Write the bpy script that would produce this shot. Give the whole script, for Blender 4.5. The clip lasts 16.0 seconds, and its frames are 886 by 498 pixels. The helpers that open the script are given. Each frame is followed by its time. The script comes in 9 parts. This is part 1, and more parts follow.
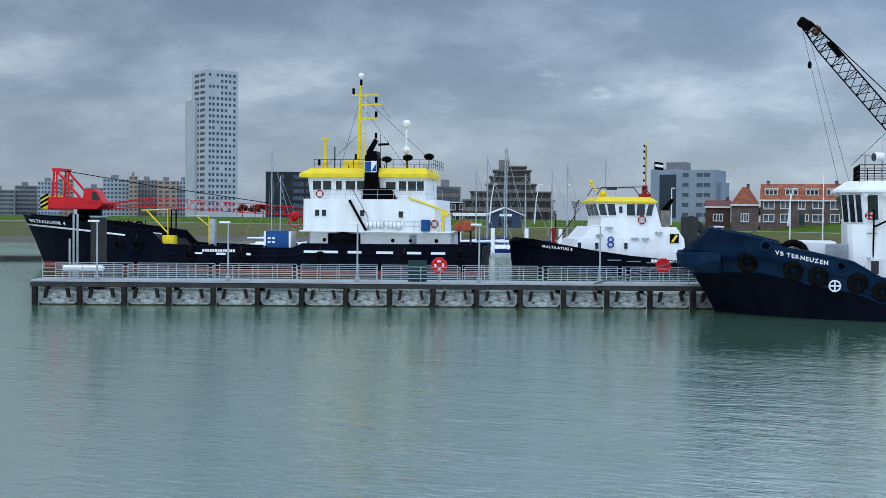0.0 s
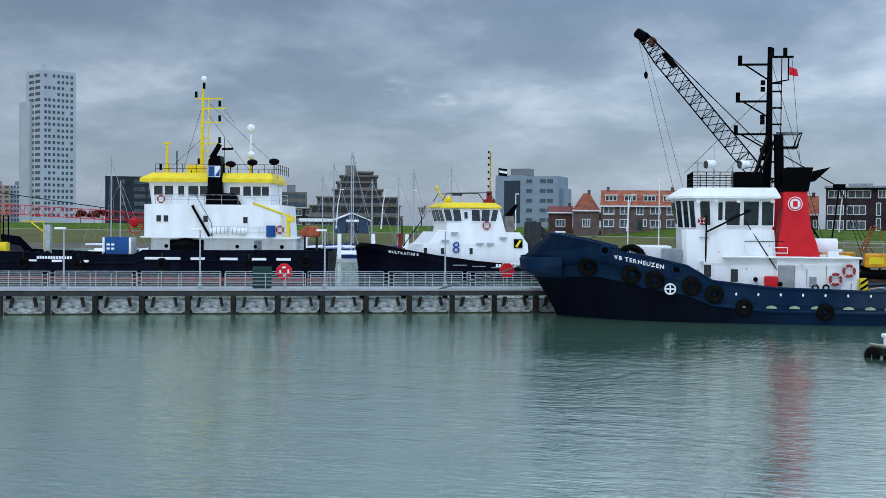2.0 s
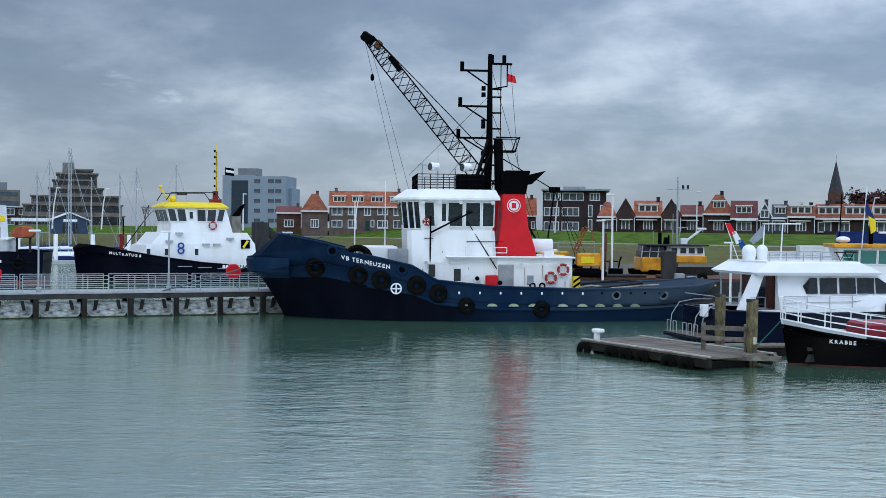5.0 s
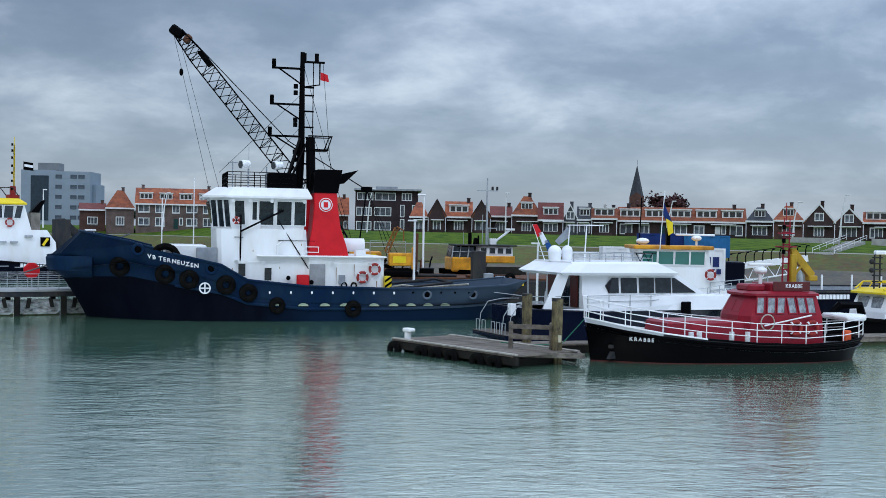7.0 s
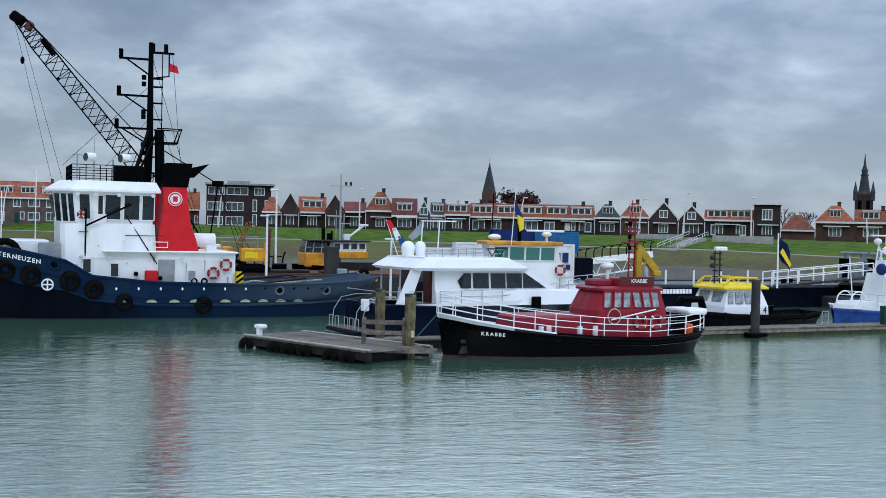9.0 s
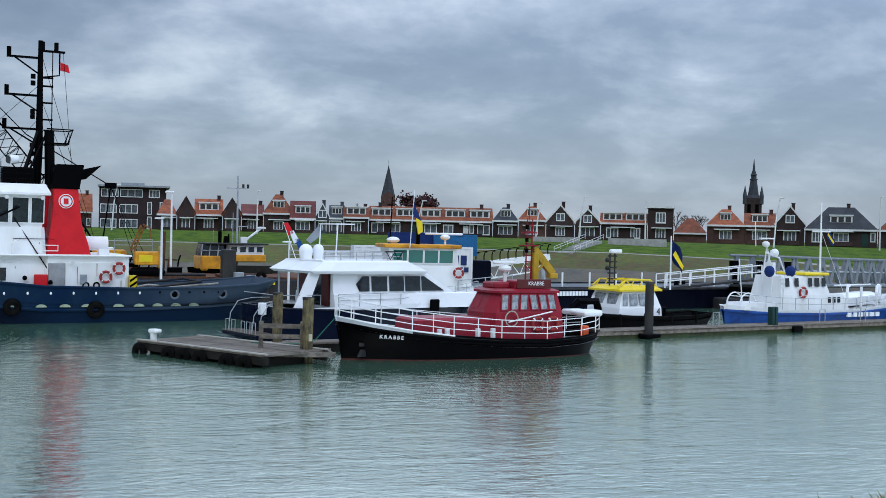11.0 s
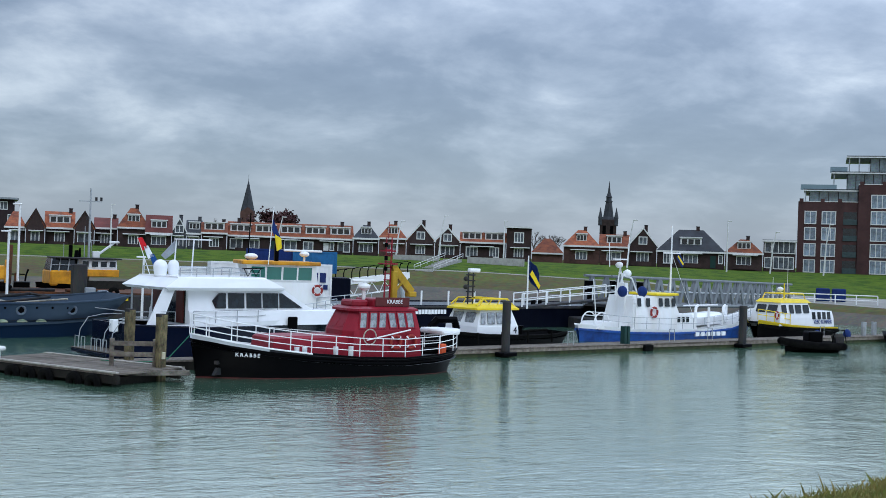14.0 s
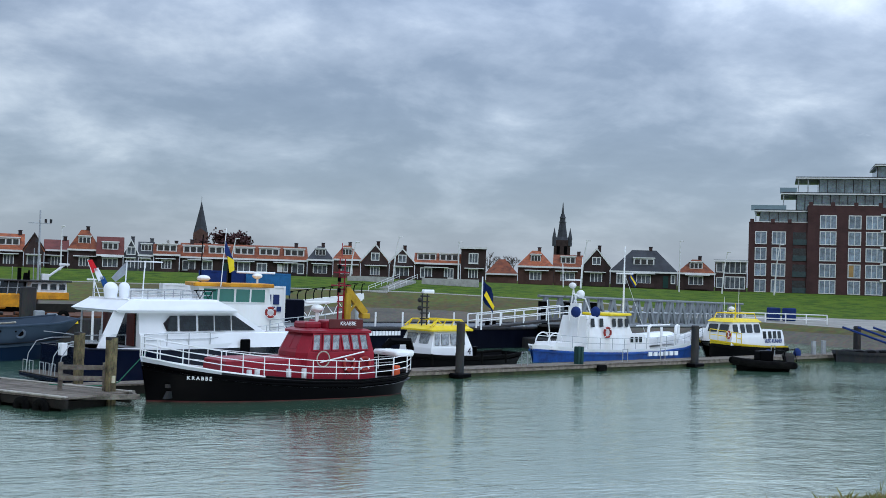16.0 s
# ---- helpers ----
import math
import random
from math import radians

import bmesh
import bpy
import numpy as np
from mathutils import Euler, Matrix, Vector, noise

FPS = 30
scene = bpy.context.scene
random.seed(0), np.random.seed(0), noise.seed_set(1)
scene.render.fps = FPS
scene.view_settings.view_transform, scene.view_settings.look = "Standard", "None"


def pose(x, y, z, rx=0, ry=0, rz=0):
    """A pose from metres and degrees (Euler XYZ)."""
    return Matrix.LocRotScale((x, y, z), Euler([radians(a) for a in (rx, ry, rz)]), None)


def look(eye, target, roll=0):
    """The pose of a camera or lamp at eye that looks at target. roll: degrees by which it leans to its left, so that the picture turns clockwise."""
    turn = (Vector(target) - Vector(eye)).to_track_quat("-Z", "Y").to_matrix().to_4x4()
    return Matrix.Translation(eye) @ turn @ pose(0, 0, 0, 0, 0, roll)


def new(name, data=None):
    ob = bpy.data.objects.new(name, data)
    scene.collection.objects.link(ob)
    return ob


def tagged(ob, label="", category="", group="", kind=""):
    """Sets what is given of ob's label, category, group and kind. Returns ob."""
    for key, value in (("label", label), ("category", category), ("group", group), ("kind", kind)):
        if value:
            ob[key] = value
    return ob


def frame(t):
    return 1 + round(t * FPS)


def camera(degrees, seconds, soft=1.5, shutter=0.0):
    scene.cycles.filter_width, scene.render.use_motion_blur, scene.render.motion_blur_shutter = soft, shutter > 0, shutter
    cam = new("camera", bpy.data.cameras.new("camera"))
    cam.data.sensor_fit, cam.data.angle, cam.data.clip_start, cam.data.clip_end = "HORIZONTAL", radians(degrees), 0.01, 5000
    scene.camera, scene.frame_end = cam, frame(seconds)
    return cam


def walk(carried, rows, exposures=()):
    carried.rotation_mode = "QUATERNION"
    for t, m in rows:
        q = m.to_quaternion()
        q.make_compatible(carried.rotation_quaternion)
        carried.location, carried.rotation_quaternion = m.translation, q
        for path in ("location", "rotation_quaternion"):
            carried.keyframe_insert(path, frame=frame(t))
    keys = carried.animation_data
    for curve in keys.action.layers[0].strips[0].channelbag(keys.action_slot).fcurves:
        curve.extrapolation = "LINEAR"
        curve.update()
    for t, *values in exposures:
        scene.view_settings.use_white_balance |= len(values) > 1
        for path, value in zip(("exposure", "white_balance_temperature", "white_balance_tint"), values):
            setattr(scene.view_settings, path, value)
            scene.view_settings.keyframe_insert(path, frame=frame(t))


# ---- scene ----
cam = camera(41.62, 16.0, soft=0.6)
PATH = [
    (0.0, -0.220, -0.157, 5.536, 88.508, -0.564, 24.010),
    (0.5, -0.200, -0.131, 5.538, 88.442, -0.588, 22.699),
    (1.0, -0.181, -0.107, 5.541, 88.527, -0.493, 20.862),
    (1.5, -0.163, -0.085, 5.543, 88.666, -0.511, 18.740),
    (2.0, -0.146, -0.065, 5.544, 88.847, -0.500, 16.516),
    (2.5, -0.131, -0.046, 5.546, 88.945, -0.544, 14.328),
    (3.0, -0.116, -0.029, 5.547, 89.015, -0.569, 12.174),
    (3.5, -0.102, -0.013, 5.548, 89.077, -0.499, 10.100),
    (6.0, -0.043, 0.046, 5.551, 88.962, -0.859, -1.547),
    (6.5, -0.033, 0.054, 5.551, 89.030, -0.987, -3.850),
    (7.0, -0.023, 0.061, 5.551, 89.099, -1.034, -5.944),
    (7.5, -0.013, 0.067, 5.552, 89.169, -1.106, -7.917),
    (8.0, -0.004, 0.073, 5.552, 89.123, -1.135, -9.770),
    (8.5, 0.006, 0.077, 5.553, 89.043, -1.197, -11.511),
    (9.0, 0.015, 0.080, 5.554, 89.020, -1.239, -13.108),
    (9.5, 0.025, 0.083, 5.555, 89.043, -1.246, -14.583),
    (12.0, 0.077, 0.087, 5.565, 89.505, -1.347, -20.040),
    (12.5, 0.089, 0.086, 5.568, 89.642, -1.455, -21.092),
    (13.0, 0.102, 0.085, 5.572, 89.809, -1.612, -22.288),
    (13.5, 0.115, 0.084, 5.576, 90.034, -1.805, -23.608),
    (14.0, 0.129, 0.083, 5.581, 90.325, -1.967, -24.901),
    (14.5, 0.144, 0.081, 5.586, 90.708, -2.024, -26.040),
    (15.0, 0.160, 0.079, 5.592, 91.083, -1.980, -26.856),
    (15.5, 0.177, 0.078, 5.599, 91.348, -1.913, -27.243),
    (16.0, 0.195, 0.076, 5.606, 91.421, -1.756, -27.117),
]
walk(cam, [(t, pose(x, y, z, rx, ry, rz)) for t, x, y, z, rx, ry, rz in PATH], [(0, -0.11, 6150, 7), (5, -0.18, 6200, 8), (16, -0.18, 6300, 8)])

# ---- sky and light ----
world = bpy.data.worlds.new("overcast")
scene.world = world
world.use_nodes = True
nt = world.node_tree
nt.nodes.clear()


def wn(kind, **kw):
    n = nt.nodes.new(kind)
    for k, v in kw.items():
        n.inputs[k].default_value = v
    return n


def wmath(op, a, b=None, c=None):
    n = nt.nodes.new("ShaderNodeMath")
    n.operation = op
    for i, v in enumerate((a, b, c)):
        if v is None:
            continue
        if isinstance(v, (int, float)):
            n.inputs[i].default_value = v
        else:
            nt.links.new(v, n.inputs[i])
    return n.outputs[0]


sky = nt.nodes.new("ShaderNodeTexSky")
sky.sky_type = "NISHITA"
sky.sun_disc = False
sky.sun_elevation, sky.sun_rotation = radians(42), radians(200)
geo = nt.nodes.new("ShaderNodeTexCoord")
sep = nt.nodes.new("ShaderNodeSeparateXYZ")
nt.links.new(geo.outputs["Generated"], sep.inputs[0])
# the cloud deck as a flat layer overhead, seen in perspective
height = wmath("ADD", wmath("MAXIMUM", sep.outputs[2], 0.0), 0.30)
comb = nt.nodes.new("ShaderNodeCombineXYZ")
nt.links.new(wmath("DIVIDE", sep.outputs[0], height), comb.inputs[0])
nt.links.new(wmath("DIVIDE", sep.outputs[1], height), comb.inputs[1])


def cloud(scale, detail, rough, shift, distort=0.0, stretch=(1.0, 1.0)):
    mp = nt.nodes.new("ShaderNodeMapping")
    mp.inputs["Location"].default_value = shift
    mp.inputs["Rotation"].default_value = (0, 0, 0.25)
    mp.inputs["Scale"].default_value = (*stretch, 1)
    nt.links.new(comb.outputs[0], mp.inputs[0])
    n = wn("ShaderNodeTexNoise", Scale=scale, Detail=detail, Roughness=rough, Distortion=distort)
    nt.links.new(mp.outputs[0], n.inputs["Vector"])
    return n.outputs["Fac"]


big = cloud(1.15, 3, 0.5, (3.1, 1.7, 0), 0.3)
mid = cloud(3.3, 9, 0.57, (0.4, 5.2, 0), 0.15)
mix = wmath("ADD", wmath("MULTIPLY", big, 0.36), wmath("MULTIPLY", mid, 0.64))
# thin places in the deck let small bright patches through
gap = cloud(3.4, 9, 0.6, (7.3, 2.2, 0), 0.1)
mix = wmath("ADD", mix, wmath("MULTIPLY", wmath("MAXIMUM", wmath("SUBTRACT", gap, 0.66), 0.0), 1.6))
ramp = nt.nodes.new("ShaderNodeValToRGB")
r = ramp.color_ramp
r.elements[0].position, r.elements[0].color = 0.38, (0.165, 0.203, 0.283, 1)
r.elements[1].position, r.elements[1].color = 0.69, (0.60, 0.65, 0.73, 1)
e = r.elements.new(0.46)
e.color = (0.20, 0.242, 0.327, 1)
e = r.elements.new(0.56)
e.color = (0.325, 0.373, 0.467, 1)
nt.links.new(mix, ramp.inputs[0])
# paler towards the horizon
pale = nt.nodes.new("ShaderNodeMix")
pale.data_type = "RGBA"
pale.inputs["B"].default_value = (0.262, 0.328, 0.458, 1)
nt.links.new(ramp.outputs[0], pale.inputs["A"])
nt.links.new(wmath("MULTIPLY", wmath("SUBTRACT", 1.0, wmath("MINIMUM", wmath("MULTIPLY", wmath("ABSOLUTE", sep.outputs[2]), 9.0), 1.0)), 0.6), pale.inputs["Factor"])
bg_cloud = wn("ShaderNodeBackground", Strength=1.0)
nt.links.new(pale.outputs["Result"], bg_cloud.inputs[0])
# an overcast sky grows brighter towards the zenith
lift = nt.nodes.new("ShaderNodeMapRange")
lift.interpolation_type = "SMOOTHSTEP"
for k, v in (("From Min", 0.16), ("From Max", 0.55), ("To Min", 1.0), ("To Max", 3.9)):
    lift.inputs[k].default_value = v
nt.links.new(sep.outputs[2], lift.inputs["Value"])
# upper sky made brighter towards +x, added to lift the water on that side
nt.links.new(wmath("MULTIPLY", lift.outputs[0], wmath("MULTIPLY_ADD", wmath("MULTIPLY", sep.outputs[0], wmath("MINIMUM", wmath("MULTIPLY", wmath("MAXIMUM", sep.outputs[2], 0.0), 4.0), 1.0)), 0.72, 1.0)), bg_cloud.inputs["Strength"])
bg_sky = wn("ShaderNodeBackground", Strength=0.03)
nt.links.new(sky.outputs[0], bg_sky.inputs[0])
both = nt.nodes.new("ShaderNodeAddShader")
nt.links.new(bg_cloud.outputs[0], both.inputs[0])
nt.links.new(bg_sky.outputs[0], both.inputs[1])
wo = nt.nodes.new("ShaderNodeOutputWorld")
nt.links.new(both.outputs[0], wo.inputs[0])

sun = new("sun", bpy.data.lights.new("sun", "SUN"))
sun.data.energy, sun.data.angle, sun.data.color = 0.9, radians(24), (0.93, 0.97, 1.0)
sun.matrix_world = look((-30, -80, 90), (0, 0, 0))

# ---- materials ----
MATS = {}


def mat(name, color, rough=0.6, metal=0.0, vary=0.12, scale=1.2, bump=0.0, bscale=30.0, streak=0.0, color2=None, object_random=0.0, spec=0.25):
    """A paint, stone or metal with stains at one scale and grain at another."""
    if name in MATS:
        return MATS[name]
    m = bpy.data.materials.new(name)
    m.use_nodes = True
    t = m.node_tree
    p = t.nodes["Principled BSDF"]
    p.inputs["Roughness"].default_value, p.inputs["Metallic"].default_value = rough, metal
    p.inputs["Specular IOR Level"].default_value = spec
    tc = t.nodes.new("ShaderNodeTexCoord")
    mp = t.nodes.new("ShaderNodeMapping")
    mp.inputs["Scale"].default_value = (1, 1, 1 if not streak else streak)
    t.links.new(tc.outputs["Object"], mp.inputs[0])
    n1 = t.nodes.new("ShaderNodeTexNoise")
    n1.inputs["Scale"].default_value, n1.inputs["Detail"].default_value, n1.inputs["Roughness"].default_value = scale, 6, 0.65
    t.links.new(mp.outputs[0], n1.inputs["Vector"])
    n2 = t.nodes.new("ShaderNodeTexNoise")
    n2.inputs["Scale"].default_value, n2.inputs["Detail"].default_value = scale * 9, 3
    t.links.new(mp.outputs[0], n2.inputs["Vector"])
    rp = t.nodes.new("ShaderNodeValToRGB")
    c2 = color2 or tuple(c * (1 - vary * 2.2) for c in color)
    rp.color_ramp.elements[0].position, rp.color_ramp.elements[0].color = 0.34, (*c2, 1)
    rp.color_ramp.elements[1].position, rp.color_ramp.elements[1].color = 0.60, (*color, 1)
    t.links.new(n1.outputs["Fac"], rp.inputs[0])
    mx = t.nodes.new("ShaderNodeMix")
    mx.data_type, mx.blend_type = "RGBA", "OVERLAY"
    mx.inputs["Factor"].default_value = min(0.5, vary * 1.5)
    t.links.new(rp.outputs[0], mx.inputs["A"])
    t.links.new(n2.outputs["Color"], mx.inputs["B"])
    col = mx.outputs["Result"]
    if object_random:
        oi = t.nodes.new("ShaderNodeObjectInfo")
        hs = t.nodes.new("ShaderNodeHueSaturation")
        mr = t.nodes.new("ShaderNodeMapRange")
        mr.inputs["To Min"].default_value, mr.inputs["To Max"].default_value = 1 - object_random, 1 + object_random
        t.links.new(oi.outputs["Random"], mr.inputs["Value"])
        t.links.new(mr.outputs[0], hs.inputs["Value"])
        t.links.new(col, hs.inputs["Color"])
        col = hs.outputs[0]
    t.links.new(col, p.inputs["Base Color"])
    rr = t.nodes.new("ShaderNodeMapRange")
    rr.inputs["To Min"].default_value, rr.inputs["To Max"].default_value = max(0.03, rough - 0.12), min(1, rough + 0.12)
    t.links.new(n1.outputs["Fac"], rr.inputs["Value"])
    t.links.new(rr.outputs[0], p.inputs["Roughness"])
    if bump:
        n3 = t.nodes.new("ShaderNodeTexNoise")
        n3.inputs["Scale"].default_value, n3.inputs["Detail"].default_value = bscale, 4
        t.links.new(tc.outputs["Object"], n3.inputs["Vector"])
        b = t.nodes.new("ShaderNodeBump")
        b.inputs["Strength"].default_value, b.inputs["Distance"].default_value = bump, 0.05
        t.links.new(n3.outputs["Fac"], b.inputs["Height"])
        t.links.new(b.outputs[0], p.inputs["Normal"])
    MATS[name] = m
    return m


WHITE = mat("white paint", (0.82, 0.84, 0.85), 0.4, vary=0.07, scale=0.8, streak=0.25, color2=(0.74, 0.74, 0.72))
WHITE_GLOSS = mat("white gelcoat", (0.86, 0.88, 0.90), 0.22, vary=0.03, scale=0.6)
YELLOW = mat("yellow paint", (0.82, 0.62, 0.02), 0.42, vary=0.08)
OCHRE = mat("orange yellow paint", (0.72, 0.33, 0.02), 0.5, vary=0.15, color2=(0.40, 0.17, 0.02))
NAVY = mat("navy hull paint", (0.0016, 0.0024, 0.007), 0.45, vary=0.1, scale=0.5, streak=0.3, color2=(0.0045, 0.006, 0.013), spec=0.03)
TUGBLUE = mat("tug blue paint", (0.0045, 0.017, 0.046), 0.45, vary=0.2, scale=0.6, streak=0.35, color2=(0.010, 0.026, 0.052), bump=0.15, bscale=0.8, spec=0.03)
TUGBLACK = mat("tug near-black", (0.0012, 0.002, 0.006), 0.45, vary=0.1, scale=0.5, streak=0.3, color2=(0.003, 0.005, 0.011), bump=0.1, bscale=0.8, spec=0.03)
def two_tones(name, a, b, x0, x1):
    """Colour a forward of x0 and colour b aft of x1, blended through noise between."""
    m = a.copy()
    m.name = name
    t = m.node_tree
    p = t.nodes["Principled BSDF"]
    old = p.inputs["Base Color"].links[0].from_socket
    tc = t.nodes.new("ShaderNodeTexCoord")
    sx = t.nodes.new("ShaderNodeSeparateXYZ")
    t.links.new(tc.outputs["Object"], sx.inputs[0])
    nz = t.nodes.new("ShaderNodeTexNoise")
    nz.inputs["Scale"].default_value, nz.inputs["Detail"].default_value = 1.1, 6
    t.links.new(tc.outputs["Object"], nz.inputs["Vector"])
    ad = t.nodes.new("ShaderNodeMath")
    ad.operation = "MULTIPLY_ADD"
    ad.inputs[1].default_value = 2.4
    t.links.new(nz.outputs["Fac"], ad.inputs[0])
    t.links.new(sx.outputs[0], ad.inputs[2])
    mr = t.nodes.new("ShaderNodeMapRange")
    mr.inputs["From Min"].default_value, mr.inputs["From Max"].default_value = x0 + 1.2, x1 + 1.2
    t.links.new(ad.outputs[0], mr.inputs["Value"])
    mx = t.nodes.new("ShaderNodeMix")
    mx.data_type = "RGBA"
    t.links.new(mr.outputs[0], mx.inputs["Factor"])
    t.links.new(old, mx.inputs["A"])
    mx.inputs["B"].default_value = (*b, 1)
    t.links.new(mx.outputs["Result"], p.inputs["Base Color"])
    return m


FADED = mat("faded blue paint", (0.11, 0.14, 0.175), 0.6, vary=0.2, scale=0.9, streak=0.3, color2=(0.07, 0.09, 0.12), bump=0.2, bscale=0.8, spec=0.1)
# near-black forward, blending to dark blue from about x 9.6 to 13.5
TUGLOWER = two_tones("tug lower hull paint", TUGBLACK, (0.0045, 0.014, 0.034), 9.6, 13.5)
TUGUPPER = two_tones("tug bulwark paint", TUGBLUE, (0.045, 0.066, 0.095), 15.5, 22.0)
BLACK = mat("black paint", (0.0014, 0.0014, 0.002), 0.4, vary=0.1, color2=(0.002, 0.002, 0.0025), spec=0.03)
RUBBER = mat("tyre rubber", (0.003, 0.003, 0.0033), 0.8, vary=0.25, scale=3, color2=(0.008, 0.008, 0.007), bump=0.4, bscale=14, spec=0.03)
RED = mat("red paint", (0.60, 0.012, 0.02), 0.4, vary=0.08)
WINE = mat("wine red paint", (0.27, 0.012, 0.026), 0.38, vary=0.1, color2=(0.2, 0.012, 0.024))
OXIDE = mat("red oxide antifouling", (0.22, 0.035, 0.025), 0.75, vary=0.25, scale=1.5, color2=(0.10, 0.03, 0.02))
ORANGE = mat("orange plastic", (0.75, 0.12, 0.04), 0.5, vary=0.1)
STEEL = mat("galvanised steel", (0.42, 0.45, 0.47), 0.5, 0.35, vary=0.12, scale=2)
GREYP = mat("grey paint", (0.30, 0.33, 0.36), 0.55, vary=0.15)
DARKGREY = mat("dark grey steel", (0.026, 0.029, 0.034), 0.6, vary=0.25, scale=1.4, streak=0.3, color2=(0.05, 0.045, 0.04), spec=0.1)
GLASS = mat("dark window glass", (0.018, 0.026, 0.031), 0.05, vary=0.3, scale=1.5, color2=(0.006, 0.008, 0.010), spec=0.6)
GREENGLASS = mat("green tinted glass", (0.03, 0.16, 0.13), 0.06, vary=0.05, spec=0.9)
CREAM = mat("curtained window glass", (0.12, 0.14, 0.16), 0.12, vary=0.3, scale=1.2, color2=(0.02, 0.026, 0.032), object_random=0.35, spec=0.3)
WOOD = mat("weathered timber", (0.19, 0.165, 0.135), 0.85, vary=0.3, scale=3, color2=(0.075, 0.062, 0.05), bump=0.4, bscale=25, object_random=0.22)
DARKWOOD = mat("wet dark timber", (0.02, 0.018, 0.015), 0.7, vary=0.3, scale=2.5, color2=(0.01, 0.01, 0.009), bump=0.5, bscale=12, object_random=0.25, spec=0.1)
PILEWOOD = mat("mooring pile timber", (0.19, 0.155, 0.08), 0.85, vary=0.4, scale=4.5, streak=0.4, color2=(0.018, 0.017, 0.014), bump=0.5, bscale=9)
ALGAE = mat("algae covered timber", (0.045, 0.055, 0.02), 0.7, vary=0.3, scale=2.5, color2=(0.018, 0.022, 0.010), bump=0.4, bscale=10)
CONCRETE = mat("stained pale concrete", (0.56, 0.59, 0.58), 0.85, vary=0.35, scale=1.5, streak=2.2, color2=(0.075, 0.08, 0.075), bump=0.2, bscale=20, object_random=0.08)
DECKCON = mat("jetty deck concrete", (0.34, 0.36, 0.36), 0.8, vary=0.12, scale=0.6)
BLUEP = mat("blue paint", (0.012, 0.07, 0.24), 0.45, vary=0.1)
SKYBLUE = mat("lifeboat blue paint", (0.010, 0.07, 0.30), 0.45, vary=0.2, color2=(0.006, 0.03, 0.15))
CONTBLUE = mat("container blue paint", (0.02, 0.14, 0.33), 0.5, vary=0.15)
ROPE = mat("pale rope", (0.45, 0.43, 0.36), 0.9, vary=0.2, scale=8)
GREENB = mat("dark green board", (0.012, 0.045, 0.04), 0.6, vary=0.1)
RUST = mat("rusty steel", (0.14, 0.055, 0.025), 0.85, vary=0.35, scale=2, color2=(0.04, 0.025, 0.02), bump=0.3, bscale=10)
LETTER = mat("white lettering", (0.80, 0.82, 0.84), 0.5, vary=0.04)
PALEGREEN = mat("pale green paint", (0.35, 0.42, 0.30), 0.6, vary=0.2)
CANVAS = mat("canvas blue", (0.01, 0.03, 0.14), 0.8, vary=0.15)

# ---- building helpers ----


def mesh_of(name, bm, material, smooth=False):
    bmesh.ops.recalc_face_normals(bm, faces=bm.faces)
    me = bpy.data.meshes.new(name)
    bm.to_mesh(me)
    bm.free()
    me.materials.append(material)
    if smooth:
        me.polygons.foreach_set("use_smooth", [True] * len(me.polygons))
        me.set_sharp_from_angle(angle=radians(38))
    return me


def part(name, bm, material, parent, label="", smooth=False, at=None):
    ob = new(name, mesh_of(name, bm, material, smooth))
    ob.parent = parent
    if at is not None:
        ob.matrix_local = at
    return tagged(ob, label)


def piece(name, mesh, parent, m):
    """One more object on a mesh that its neighbours share."""
    ob = new(name, mesh)
    ob.parent = parent
    ob.matrix_local = m
    return ob


def thing(name, m, label, category, group="", kind=""):
    ob = new(name)
    ob.empty_display_size = 0.3
    ob.matrix_world = m
    return tagged(ob, label, category, group, kind)


def solo(name, bm, material, m, label, category, group="", kind="", smooth=False):
    ob = new(name, mesh_of(name, bm, material, smooth))
    ob.matrix_world = m
    return tagged(ob, label, category, group, kind)


def B():
    return bmesh.new()


def box(bm, x0, x1, y0, y1, z0, z1, bevel=0.0, turn=None):
    g = bmesh.ops.create_cube(bm, size=1)
    vs = g["verts"]
    m = Matrix.Translation(((x0 + x1) / 2, (y0 + y1) / 2, (z0 + z1) / 2)) @ Matrix.Diagonal((abs(x1 - x0), abs(y1 - y0), abs(z1 - z0), 1))
    if turn is not None:
        m = turn @ m
    bmesh.ops.transform(bm, matrix=m, verts=vs)
    if bevel:
        es = list({e for v in vs for e in v.link_edges})
        bmesh.ops.bevel(bm, geom=es, offset=bevel, segments=1, affect="EDGES")
    return bm


def rod(bm, a, b, r=0.03, r2=None, n=6):
    a, b = Vector(a), Vector(b)
    d = b - a
    if d.length < 1e-5:
        return bm
    q = d.to_track_quat("Z", "Y").to_matrix().to_4x4()
    bmesh.ops.create_cone(bm, cap_ends=True, segments=n, radius1=r, radius2=r if r2 is None else r2, depth=d.length, matrix=Matrix.Translation((a + b) / 2) @ q)
    return bm


